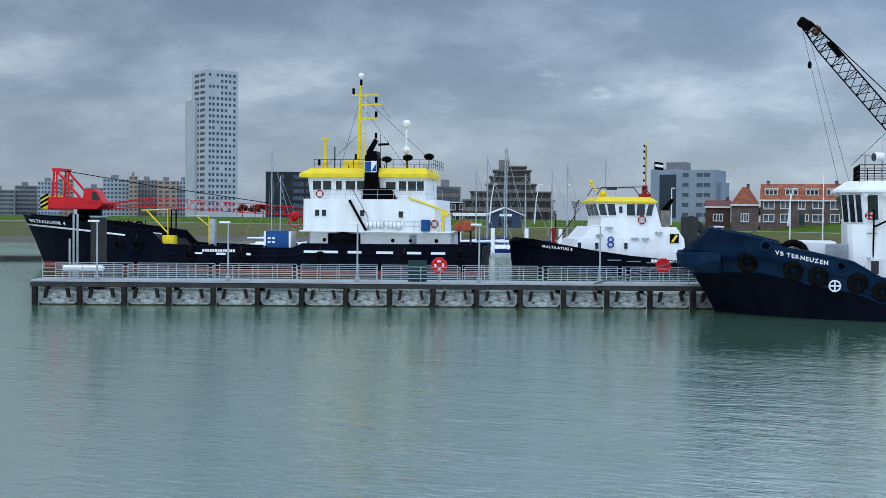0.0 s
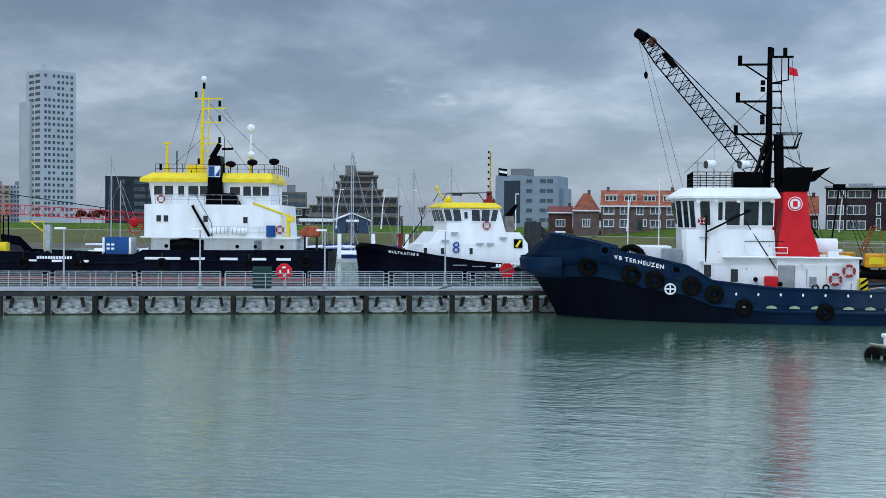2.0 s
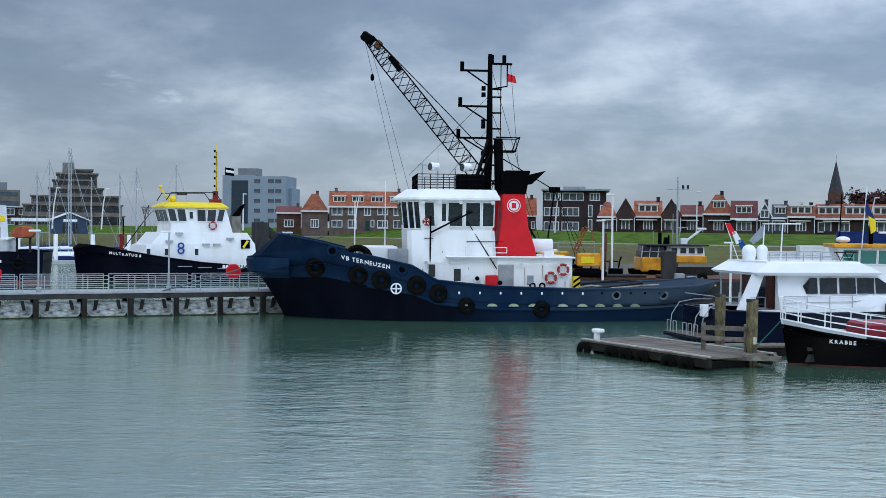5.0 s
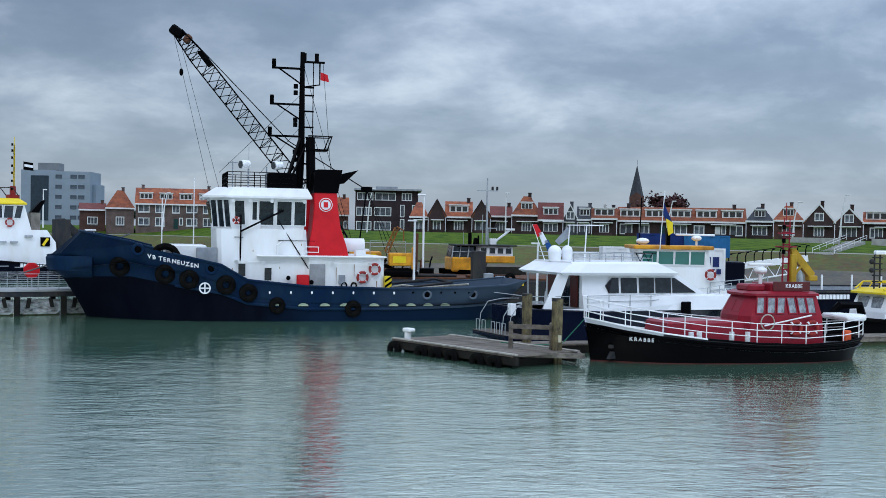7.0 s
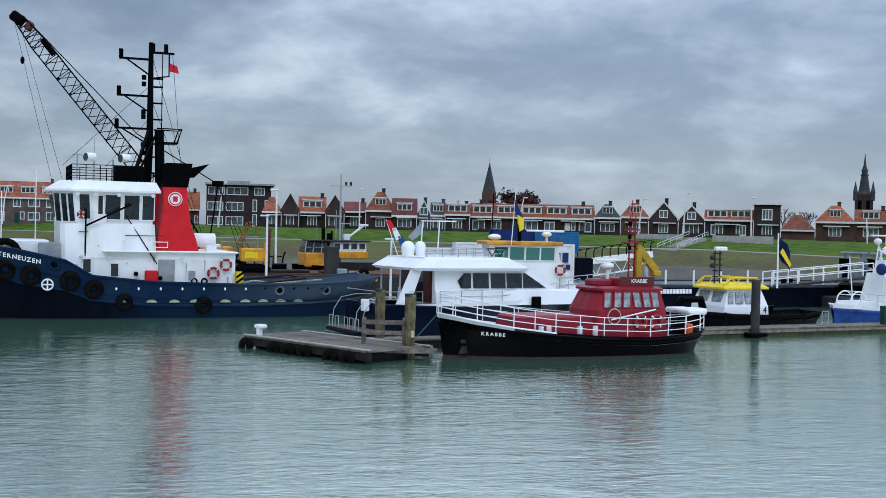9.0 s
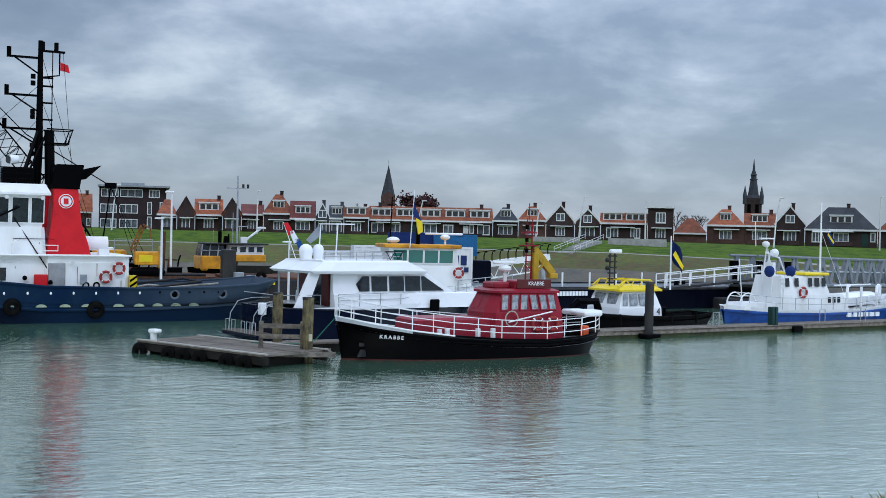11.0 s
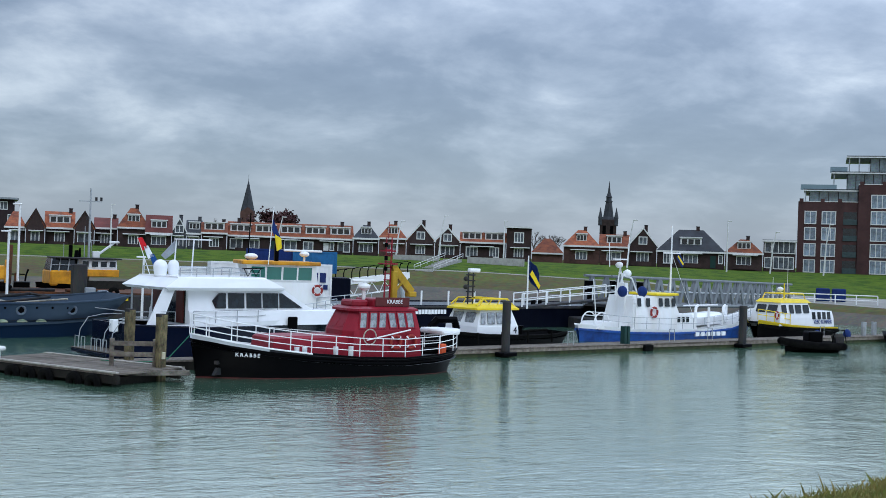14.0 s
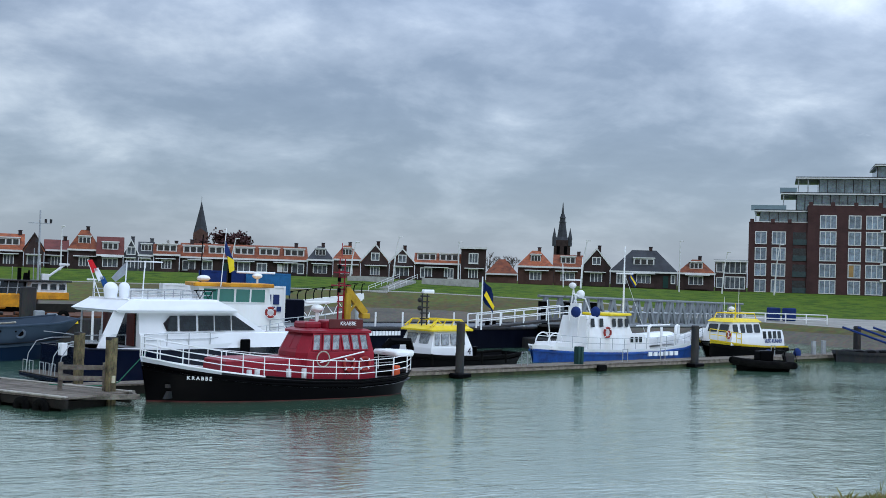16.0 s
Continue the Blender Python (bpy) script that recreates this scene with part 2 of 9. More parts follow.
def line(bm, pts, r=0.03, n=6):
    """One tube bent along its points."""
    P = [Vector(p) for p in pts]
    P = [p for i, p in enumerate(P) if i == 0 or (p - P[i - 1]).length > 1e-4]
    D = [(b - a).normalized() for a, b in zip(P, P[1:])]
    T = [D[0]] + [(a + b).normalized() if (a + b).length > 0.1 else b for a, b in zip(D, D[1:])] + [D[-1]]
    rings_ = []
    for p, t in zip(P, T):
        u = t.cross(Vector((0.31, 0.17, 1.0)) if abs(t.z) < 0.93 else Vector((1.0, 0.2, 0.1))).normalized()
        w = t.cross(u)
        rings_.append([p + (u * math.cos(2 * math.pi * k / n) + w * math.sin(2 * math.pi * k / n)) * r for k in range(n)])
    # keep each ring in step with the one before it, so that no tube twists
    for i in range(1, len(rings_)):
        best = min(range(n), key=lambda o: sum((rings_[i][(k + o) % n] - P[i] - rings_[i - 1][k] + P[i - 1]).length_squared for k in range(n)))
        rings_[i] = [rings_[i][(k + best) % n] for k in range(n)]
    return loft(bm, rings_)


def ring(bm, c, R, r, axis="Y", n=20, k=8, arc=1.0, squash=1.0):
    rows = []
    steps = n if arc >= 1 else n + 1
    for i in range(steps):
        a = 2 * math.pi * arc * i / n
        row = []
        for j in range(k):
            b = 2 * math.pi * j / k
            u, w, h = (R + r * math.cos(b)) * math.cos(a), (R + r * math.cos(b)) * math.sin(a), r * math.sin(b) * squash
            p = {"Y": (u, h, w), "X": (h, u, w), "Z": (u, w, h)}[axis]
            row.append(bm.verts.new(Vector(c) + Vector(p)))
        rows.append(row)
    for i in range(steps if arc >= 1 else steps - 1):
        A, C = rows[i], rows[(i + 1) % steps]
        for j in range(k):
            bm.faces.new((A[j], A[(j + 1) % k], C[(j + 1) % k], C[j]))
    return bm


def ball(bm, c, rx, ry=None, rz=None, n=14):
    ry, rz = ry or rx, rz or rx
    bmesh.ops.create_uvsphere(bm, u_segments=n, v_segments=max(6, n // 2), radius=1, matrix=Matrix.Translation(c) @ Matrix.Diagonal((rx, ry, rz, 1)))
    return bm


def loft(bm, rings, closed=True, caps=True):
    rows = [[bm.verts.new(p) for p in rg] for rg in rings]
    n = len(rows[0])
    for A, C in zip(rows, rows[1:]):
        for j in range(n if closed else n - 1):
            q = (A[j], A[(j + 1) % n], C[(j + 1) % n], C[j])
            bm.faces.new(q)
    if caps and closed:
        bm.faces.new(rows[0])
        bm.faces.new(rows[-1])
    return bm


def slab(bm, pts, y0, y1):
    """A profile in x and z, given depth from y0 to y1."""
    return loft(bm, [[(x, y0, z) for x, z in pts], [(x, y1, z) for x, z in pts]])


def plate(bm, pts, z0, z1):
    """A plan outline in x and y, given height from z0 to z1."""
    return loft(bm, [[(x, y, z0) for x, y in pts], [(x, y, z1) for x, y in pts]])


def cabin(bm, lo, hi, z0, z1):
    """A deckhouse whose walls lean: lo and hi are (x0, x1, half width)."""
    def rect(q, z):
        x0, x1, w = q
        c = min(0.25, w * 0.2)
        return [(x0 + c, -w, z), (x1 - c, -w, z), (x1, -w + c, z), (x1, w - c, z), (x1 - c, w, z), (x0 + c, w, z), (x0, w - c, z), (x0, -w + c, z)]
    return loft(bm, [rect(lo, z0), rect(hi, z1)])


def text(name, body, size, material, parent, m, extrude=0.01, label=""):
    cu = bpy.data.curves.new(name, "FONT")
    cu.body, cu.size, cu.extrude, cu.align_x, cu.align_y = body, size, extrude, "CENTER", "CENTER"
    cu.resolution_u = 2
    tmp = bpy.data.objects.new(name, cu)
    scene.collection.objects.link(tmp)
    me = bpy.data.meshes.new_from_object(tmp.evaluated_get(bpy.context.evaluated_depsgraph_get()))
    bpy.data.objects.remove(tmp)
    me.materials.clear()
    me.materials.append(material)
    ob = new(name, me)
    ob.parent = parent
    ob.matrix_local = m
    return tagged(ob, label)


def front(x, y, z, rz=0.0, lean=0.0):
    """The pose of lettering that faces -y, turned by rz and leaning back by lean."""
    return pose(x, y, z, 90 - lean, 0, rz)


def pierced(bm, xs, zs, holes, y0, y1):
    """A sheet in x and z with rectangular holes, given depth: one connected frame."""
    V = {}
    for y in (y0, y1):
        for i, x in enumerate(xs):
            for k, z in enumerate(zs):
                V[y, i, k] = bm.verts.new((x, y, z))
    cells = [(i, k) for i in range(len(xs) - 1) for k in range(len(zs) - 1) if (i, k) not in holes]
    for i, k in cells:
        for y in (y0, y1):
            bm.faces.new((V[y, i, k], V[y, i + 1, k], V[y, i + 1, k + 1], V[y, i, k + 1]))
        for (a, b), (di, dk) in ((((i, k), (i + 1, k)), (0, -1)), (((i, k + 1), (i + 1, k + 1)), (0, 1)), (((i, k), (i, k + 1)), (-1, 0)), (((i + 1, k), (i + 1, k + 1)), (1, 0))):
            if (i + di, k + dk) not in cells:
                bm.faces.new((V[y0, *a], V[y0, *b], V[y1, *b], V[y1, *a]))
    return bm


def window(parent, x, y, z, w, h, glass=GLASS, frame_mat=None, rz=0.0, lean=0.0, skew=0.0, fw=0.06, name="window", depth=0.05):
    """A pane in a frame that stands proud of a wall facing -y."""
    m = pose(x, y, z, -lean, 0, rz)
    if frame_mat:
        bm = B()
        pierced(bm, (-w / 2 - fw, -w / 2, w / 2, w / 2 + fw), (-h / 2 - fw, -h / 2, h / 2, h / 2 + fw), {(1, 1)}, -depth, 0.02)
        for v in bm.verts:
            v.co.x += v.co.z * skew
        fr = part(name, bm, frame_mat, parent, at=m)
        bm = B()
        box(bm, -w / 2, w / 2, -depth * 0.4, 0.015, -h / 2, h / 2)
        for v in bm.verts:
            v.co.x += v.co.z * skew
        part("pane", bm, glass, fr)
        return fr
    bm = B()
    box(bm, -w / 2, w / 2, -depth * 0.6, 0.015, -h / 2, h / 2, bevel=min(w, h) * 0.06)
    for v in bm.verts:
        v.co.x += v.co.z * skew
    return part(name, bm, glass, parent, at=m)


def railing(name, pts, height, material, parent, rails=3, r=0.025, gap=1.5, post_name="post", label=""):
    """Posts as parts of their own and one mesh of rails along a line of deck points."""
    top = None
    for k in reversed(range(rails)):
        bm = B()
        z = height * (k + 1) / rails
        line(bm, [Vector(p) + Vector((0, 0, z)) for p in pts], r)
        bar = part(name if top is None else "rail", bm, material, top or parent, label if top is None else "")
        top = top or bar
    for a, b in zip(pts, pts[1:]):
        a, b = Vector(a), Vector(b)
        n = max(1, round((b - a).length / gap))
        for i in range(n + (b == Vector(pts[-1]))):
            p = a.lerp(b, i / n)
            bm = B()
            rod(bm, p, p + Vector((0, 0, height)), r * 1.2)
            part(post_name, bm, material, top)
    return top


def tyre(parent, x, y, z, R=0.5, r=0.2, axis="Y", name="tyre", chains=0.0):
    bm = B()
    ring(bm, (0, 0, 0), R - r, r, axis, 18, 8, squash=0.9)
    t = part(name, bm, RUBBER, parent, smooth=True, at=pose(x, y, z))
    if chains:
        bm = B()
        rod(bm, (-0.1, 0, R * 0.7), (-0.02, 0.1, R + chains), 0.02)
        rod(bm, (0.1, 0, R * 0.7), (0.02, 0.1, R + chains), 0.02)
        part("chain", bm, DARKGREY, t)
    return t


def lifering(parent, x, y, z, R=0.36, axis="Y"):
    bm = B()
    ring(bm, (0, 0, 0), R - 0.08, 0.08, axis, 20, 8)
    t = part("life_ring", bm, mat("faded life ring red", (0.33, 0.035, 0.03), 0.55, vary=0.2), parent, "faded red life ring with white bands", smooth=True, at=pose(x, y, z))
    for a in range(4):
        bm = B()
        q = math.pi / 4 + a * math.pi / 2
        u, w = (R - 0.08) * math.cos(q), (R - 0.08) * math.sin(q)
        c = {"Y": (u, 0, w), "X": (0, u, w)}[axis]
        ball(bm, c, 0.086, n=8)
        part("band", bm, LETTER, t)
    return t


def section(st, z):
    """The half breadth of a hull station (s, deck, water, sheer, keel) at height z."""
    s, bd, bw, zs, zk = st
    f = 0.0 if zs <= 0 else min(1.0, max(0.0, z / zs))
    return bw + (bd - bw) * f ** 0.8


def hull(parent, stations, bands, deck_mat, deck_drop=0.6, flare_top=0.0):
    """Lofted hull. bands: (name, z0 fraction, z1 fraction, material) where 0 is the waterline and 1 the sheer; stations run from bow to stern.
    Each station: (x at waterline, x at sheer, half breadth at sheer, half breadth at water, sheer height)."""
    made = []
    for name, f0, f1, material, *span in bands:
        bm = B()
        rings_ = []
        run = stations[span[0]:span[1]] if span else stations
        for i_, (xw, xs, bd, bw, zs) in enumerate(run):
            col = []
            for side in (-1, 1):
                for k in range(5):
                    g0, g1 = (q[i_] if isinstance(q, list) else q for q in (f0, f1))
                    f = g0 + (g1 - g0) * (k / 4)
                    g = max(f, 0.0)
                    y = bw + (bd - bw) * g ** 1.3
                    p = (xw + (xs - xw) * (g ** 1.15), side * y, zs * f if f >= 0 else f)
                    col.append(p)
            rings_.append(col)
        for q in (0, 5):
            rows = [[bm.verts.new(c[q + k]) for k in range(5)] for c in rings_]
            for A, C in zip(rows, rows[1:]):
                for j in range(4):
                    bm.faces.new((A[j], A[j + 1], C[j + 1], C[j]))
        bmesh.ops.remove_doubles(bm, verts=bm.verts, dist=0.004)
        if run[-1] is not stations[-1]:
            made.append(part(name, bm, material, parent, smooth=True))
            continue
        # close the stern
        a, b = rings_[-1][:5], rings_[-1][5:]
        va, vb = [bm.verts.new(p) for p in a], [bm.verts.new(p) for p in b]
        for j in range(4):
            bm.faces.new((va[j], va[j + 1], vb[j + 1], vb[j]))
        made.append(part(name, bm, material, parent, smooth=True))
    bm = B()
    L = [bm.verts.new((xs, -bd * 0.985, zs - deck_drop)) for xw, xs, bd, bw, zs in stations]
    R = [bm.verts.new((xs, bd * 0.985, zs - deck_drop)) for xw, xs, bd, bw, zs in stations]
    for i in range(len(L) - 1):
        bm.faces.new((L[i], L[i + 1], R[i + 1], R[i]))
    bmesh.ops.solidify(bm, geom=bm.faces[:], thickness=0.05)
    part("deck", bm, deck_mat, parent)
    return made


def strake(parent, stations, fr_, r, material, name="rubbing_strake", i0=0, i1=None, side=(-1, 1), squash=1.0):
    for sd in side:
        bm = B()
        rings_ = []
        for i_, (xw, xs, bd, bw, zs) in list(enumerate(stations))[i0:i1]:
            f = fr_[i_] if isinstance(fr_, list) else fr_
            y = bw + (bd - bw) * f ** 1.3
            c = Vector((xw + (xs - xw) * f ** 1.15, sd * (y + r * 0.3), zs * f))
            rings_.append([c + Vector((0, r * math.cos(a * math.pi / 4), r * math.sin(a * math.pi / 4))) for a in range(8)])
        loft(bm, rings_)
        part(name, bm, material, parent, smooth=True)


def hull_text(body, size, stations, x0, z0, slope, material, parent, name="ship_name", gap=0.0):
    """Lettering that follows a hull's near side from x0 at height z0, rising by slope per metre."""
    bm = B()
    x = x0
    for ch in body:
        if ch == " ":
            x += size * 0.35
            continue
        cu = bpy.data.curves.new("letter", "FONT")
        cu.body, cu.size, cu.extrude, cu.offset = ch, size, 0.012, size * 0.022
        cu.resolution_u = 2
        tmp = bpy.data.objects.new("letter", cu)
        scene.collection.objects.link(tmp)
        me = bpy.data.meshes.new_from_object(tmp.evaluated_get(bpy.context.evaluated_depsgraph_get()))
        bpy.data.objects.remove(tmp)
        w = max((v.co.x for v in me.vertices), default=0.3)
        z = z0 + slope * (x - x0)
        h = size * 0.7
        yb, rz = hull_y(stations, x + w / 2, z)
        yt = hull_y(stations, x + w / 2, z + h)[0]
        lean = math.degrees(math.atan2(yt - yb, h))
        k = len(bm.verts)
        bm.from_mesh(me)
        bm.verts.ensure_lookup_table()
        m = pose(x + w / 2, -yb - 0.09, z, 90 + lean, 0, -rz) @ Matrix.Translation((-w / 2, 0, 0))
        bmesh.ops.transform(bm, matrix=m, verts=bm.verts[k:])
        bpy.data.meshes.remove(me)
        x += w + size * 0.11 + gap
    return part(name, bm, material, parent)


def hull_y(stations, x, z):
    """The half breadth of a hull at a place, to hang things on its side."""
    for a, b in zip(stations, stations[1:]):
        f = max(0.0, min(1.0, z / ((a[4] + b[4]) / 2)))
        xa, xb = a[0] + (a[1] - a[0]) * f ** 1.15, b[0] + (b[1] - b[0]) * f ** 1.15
        if xa <= x <= xb:
            k = (x - xa) / max(1e-6, xb - xa)
            ya, yb = a[3] + (a[2] - a[3]) * f ** 1.3, b[3] + (b[2] - b[3]) * f ** 1.3
            return ya + (yb - ya) * k, math.degrees(math.atan2(yb - ya, xb - xa))
    return stations[-1][2], 0.0


def berth(p0, p1, hb):
    """The pose of a boat whose near side runs from p0 (left) to p1 (right)."""
    a = math.atan2(p1[1] - p0[1], p1[0] - p0[0])
    return pose(p0[0] - math.sin(a) * hb, p0[1] + math.cos(a) * hb, 0, 0, 0, math.degrees(a))


def polar(az, r, z=0.0):
    return (r * math.sin(radians(az)), r * math.cos(radians(az)), z)


def lattice(bm, a, b, w, h, n, r=0.04, taper=1.0):
    """A four-chord lattice boom from a to b, w wide and h deep at a."""
    a, b = Vector(a), Vector(b)
    d = (b - a).normalized()
    side = d.cross(Vector((0, 0, 1))).normalized()
    up_ = side.cross(d)
    prev = None
    for i in range(n + 1):
        k = i / n
        s_ = 1 + (taper - 1) * k
        c = a.lerp(b, k)
        q = [c + side * (sx * w * s_ / 2) + up_ * (sz * h * s_ / 2) for sx, sz in ((-1, -1), (1, -1), (1, 1), (-1, 1))]
        for j in range(4):
            if i % 2 == 0:
                rod(bm, q[j], q[(j + 1) % 4], r * 0.6, n=4)
            if prev:
                rod(bm, prev[j], q[j], r, n=5)
                rod(bm, prev[j], q[(j + 1) % 4], r * 0.6, n=4)
        prev = q
    return bm


# ---- water ----
def water_material():
    m = bpy.data.materials.new("harbour water")
    m.use_nodes = True
    t = m.node_tree
    p = t.nodes["Principled BSDF"]
    p.inputs["Base Color"].default_value = (0.06, 0.125, 0.082, 1)
    p.inputs["Roughness"].default_value = 0.07
    p.inputs["IOR"].default_value = 11.0
    p.inputs["Specular Tint"].default_value = (0.97, 1.0, 0.90, 1)
    tc = t.nodes.new("ShaderNodeTexCoord")

    def wave(sx, sy, scale, detail, rot, dist=0.6):
        mp = t.nodes.new("ShaderNodeMapping")
        mp.inputs["Scale"].default_value = (sx, sy, 1)
        mp.inputs["Rotation"].default_value = (0, 0, rot)
        t.links.new(tc.outputs["Object"], mp.inputs[0])
        n = t.nodes.new("ShaderNodeTexNoise")
        n.inputs["Scale"].default_value, n.inputs["Detail"].default_value, n.inputs["Roughness"].default_value, n.inputs["Distortion"].default_value = scale, detail, 0.6, dist
        t.links.new(mp.outputs[0], n.inputs["Vector"])
        return n.outputs["Fac"]
    a, b = wave(0.7, 1.6, 2.4, 4, 0.2), wave(0.6, 1.1, 0.55, 2, -0.2)
    add = t.nodes.new("ShaderNodeMath")
    add.operation = "MULTIPLY_ADD"
    t.links.new(b, add.inputs[0])
    add.inputs[1].default_value = 1.6
    t.links.new(a, add.inputs[2])
    bp = t.nodes.new("ShaderNodeBump")
    bp.inputs["Distance"].default_value = 0.12
    t.links.new(add.outputs[0], bp.inputs["Height"])
    t.links.new(bp.outputs[0], p.inputs["Normal"])
    # broad patches where the breeze roughens the surface
    c = wave(0.5, 1.6, 0.05, 3, 0.3)
    mr = t.nodes.new("ShaderNodeMapRange")
    mr.inputs["From Min"].default_value, mr.inputs["From Max"].default_value = 0.35, 0.65
    mr.inputs["To Min"].default_value, mr.inputs["To Max"].default_value = 0.07, 0.14
    t.links.new(c, mr.inputs["Value"])
    t.links.new(mr.outputs[0], p.inputs["Roughness"])
    calm = t.nodes.new("ShaderNodeMapRange")
    calm.inputs["From Min"].default_value, calm.inputs["From Max"].default_value = 0.35, 0.65
    calm.inputs["To Min"].default_value, calm.inputs["To Max"].default_value = 0.15, 0.27
    t.links.new(c, calm.inputs["Value"])
    t.links.new(calm.outputs[0], bp.inputs["Strength"])
    return m


bm = B()
N_R, N_A = 40, 48
rings_ = []
for i in range(N_R + 1):
    rr = 1.0 + 700 * (i / N_R) ** 2.2
    rings_.append([(rr * math.sin(2 * math.pi * j / N_A), rr * math.cos(2 * math.pi * j / N_A), 0.0) for j in range(N_A)])
loft(bm, rings_, caps=False)
solo("water", bm, water_material(), pose(0, 0, 0), "rippled grey-green harbour water", "water", kind="structure")

# ---- far bank: dike, lower slope, path and land behind in one sheet ----
GRASS = mat("bright dike grass", (0.088, 0.135, 0.014), 0.95, vary=0.5, scale=0.45, color2=(0.026, 0.062, 0.009), bump=0.9, bscale=5, spec=0.05)
OLIVE = mat("lower slope", (0.105, 0.112, 0.038), 0.9, vary=0.35, scale=0.14, color2=(0.092, 0.078, 0.042), bump=0.6, bscale=3, spec=0.05)
MUD = mat("tidal mud and stone", (0.12, 0.102, 0.075), 0.8, vary=0.3, scale=0.3, color2=(0.06, 0.06, 0.05), bump=0.6, bscale=2)
ASPHALT = mat("pale path", (0.30, 0.29, 0.26), 0.9, vary=0.15, scale=0.3)
# azimuth, then range and height of: foot, mud edge, path's near side, path's far side, crest
BANK = [
    (-75, 262, 268, 325, 326, 350, 1.0, 3.8, 3.9, 5.3),
    (-44, 256, 262, 325, 326, 350, 1.0, 3.9, 4.0, 5.3),
    (-30, 270, 276, 315, 316, 338, 1.0, 3.6, 3.7, 5.3),
    (-19, 272, 277, 298, 299, 318, 1.0, 3.5, 3.6, 5.2),
    (-10, 226, 231, 248, 249, 268, 1.0, 3.5, 3.6, 5.2),
    (3, 150, 156, 177, 178, 196, 1.2, 3.5, 3.6, 5.2),
    (14, 146, 152, 168, 169, 186, 1.3, 3.5, 3.6, 5.1),
    (25, 143, 151, 159, 160, 178, 1.5, 3.5, 3.6, 5.0),
    (34, 138, 143, 155, 156, 180, 1.2, 3.0, 3.1, 4.8),
    (40, 127, 130, 133, 158, 200, 1.2, 1.9, 2.0, 4.7),
    (50, 118, 121, 123, 164, 206, 1.1, 1.65, 1.8, 4.6),
    (80, 118, 121, 123, 164, 206, 1.1, 1.65, 1.8, 4.6),
]
bm = B()
cols = []
for a, b in zip(BANK, BANK[1:]):
    n = max(2, int((b[0] - a[0]) / 1.0))
    for i in range(n + (b is BANK[-1])):
        k = i / n
        k2 = k * k * (3 - 2 * k)
        q = [u + (v - u) * k2 for u, v in zip(a, b)]
        az = a[0] + (b[0] - a[0]) * k
        jit = noise.noise((az * 0.9, 0, 0)) * 0.8
        prof = [(q[1] - 8, -2.0), (q[1] + jit, 0.02), (q[2] + jit, q[6]), (q[3], q[7]), (q[4], q[8]), (q[4] + (q[5] - q[4]) * 0.5, q[8] + (q[9] - q[8]) * 0.55), (q[5], q[9]), (q[5] + 14, q[9] + 0.1), (700, 5.0), (4000, 4.0)]
        cols.append([bm.verts.new(polar(az, r_, z_)) for r_, z_ in prof])
slots = [3, 3, 1, 2, 0, 0, 0, 0, 0]
for A, C in zip(cols, cols[1:]):
    for j in range(len(A) - 1):
        f = bm.faces.new((A[j], A[j + 1], C[j + 1], C[j]))
        f.material_index = slots[j]
        f.smooth = True
ground = solo("ground", bm, GRASS, pose(0, 0, 0), "grassy dike with an olive lower slope and mud at its foot", "ground", kind="structure")
for m_ in (OLIVE, ASPHALT, MUD):
    ground.data.materials.append(m_)


def bank_point(az, k):
    """A place on the dike: k is 0 at the path, 1 at the crest."""
    for a, b in zip(BANK, BANK[1:]):
        if a[0] <= az <= b[0]:
            u = (az - a[0]) / (b[0] - a[0])
            u = u * u * (3 - 2 * u)
            q = [v + (w - v) * u for v, w in zip(a, b)]
            return q[4] + (q[5] - q[4]) * k, q[8] + (q[9] - q[8]) * k


# ---- near bank, on which the camera stands ----
BANKGRASS = mat("dry bank grass", (0.27, 0.235, 0.075), 0.9, vary=0.3, scale=1.5, color2=(0.12, 0.15, 0.035), bump=0.6, bscale=15)


def bank_z(az, r_):
    re = float(np.interp(az, [-180, -60, 20, 30, 36, 41, 46, 60, 120, 180], [60, 1.5, 1.5, 5, 9.3, 11.8, 14.6, 20, 40, 60]))
    rise = 0.014 * min(12.0, max(0.0, az - 44)) * max(0.0, min(1.0, (160 - az) / 60))
    rough = noise.noise((az * 0.35, r_ * 0.8, 0)) * 0.06 * min(1.0, (180 - abs(az)) / 20)
    return 3.96 + rise - 0.06 * r_ - 0.45 * max(0.0, r_ - re) + rough


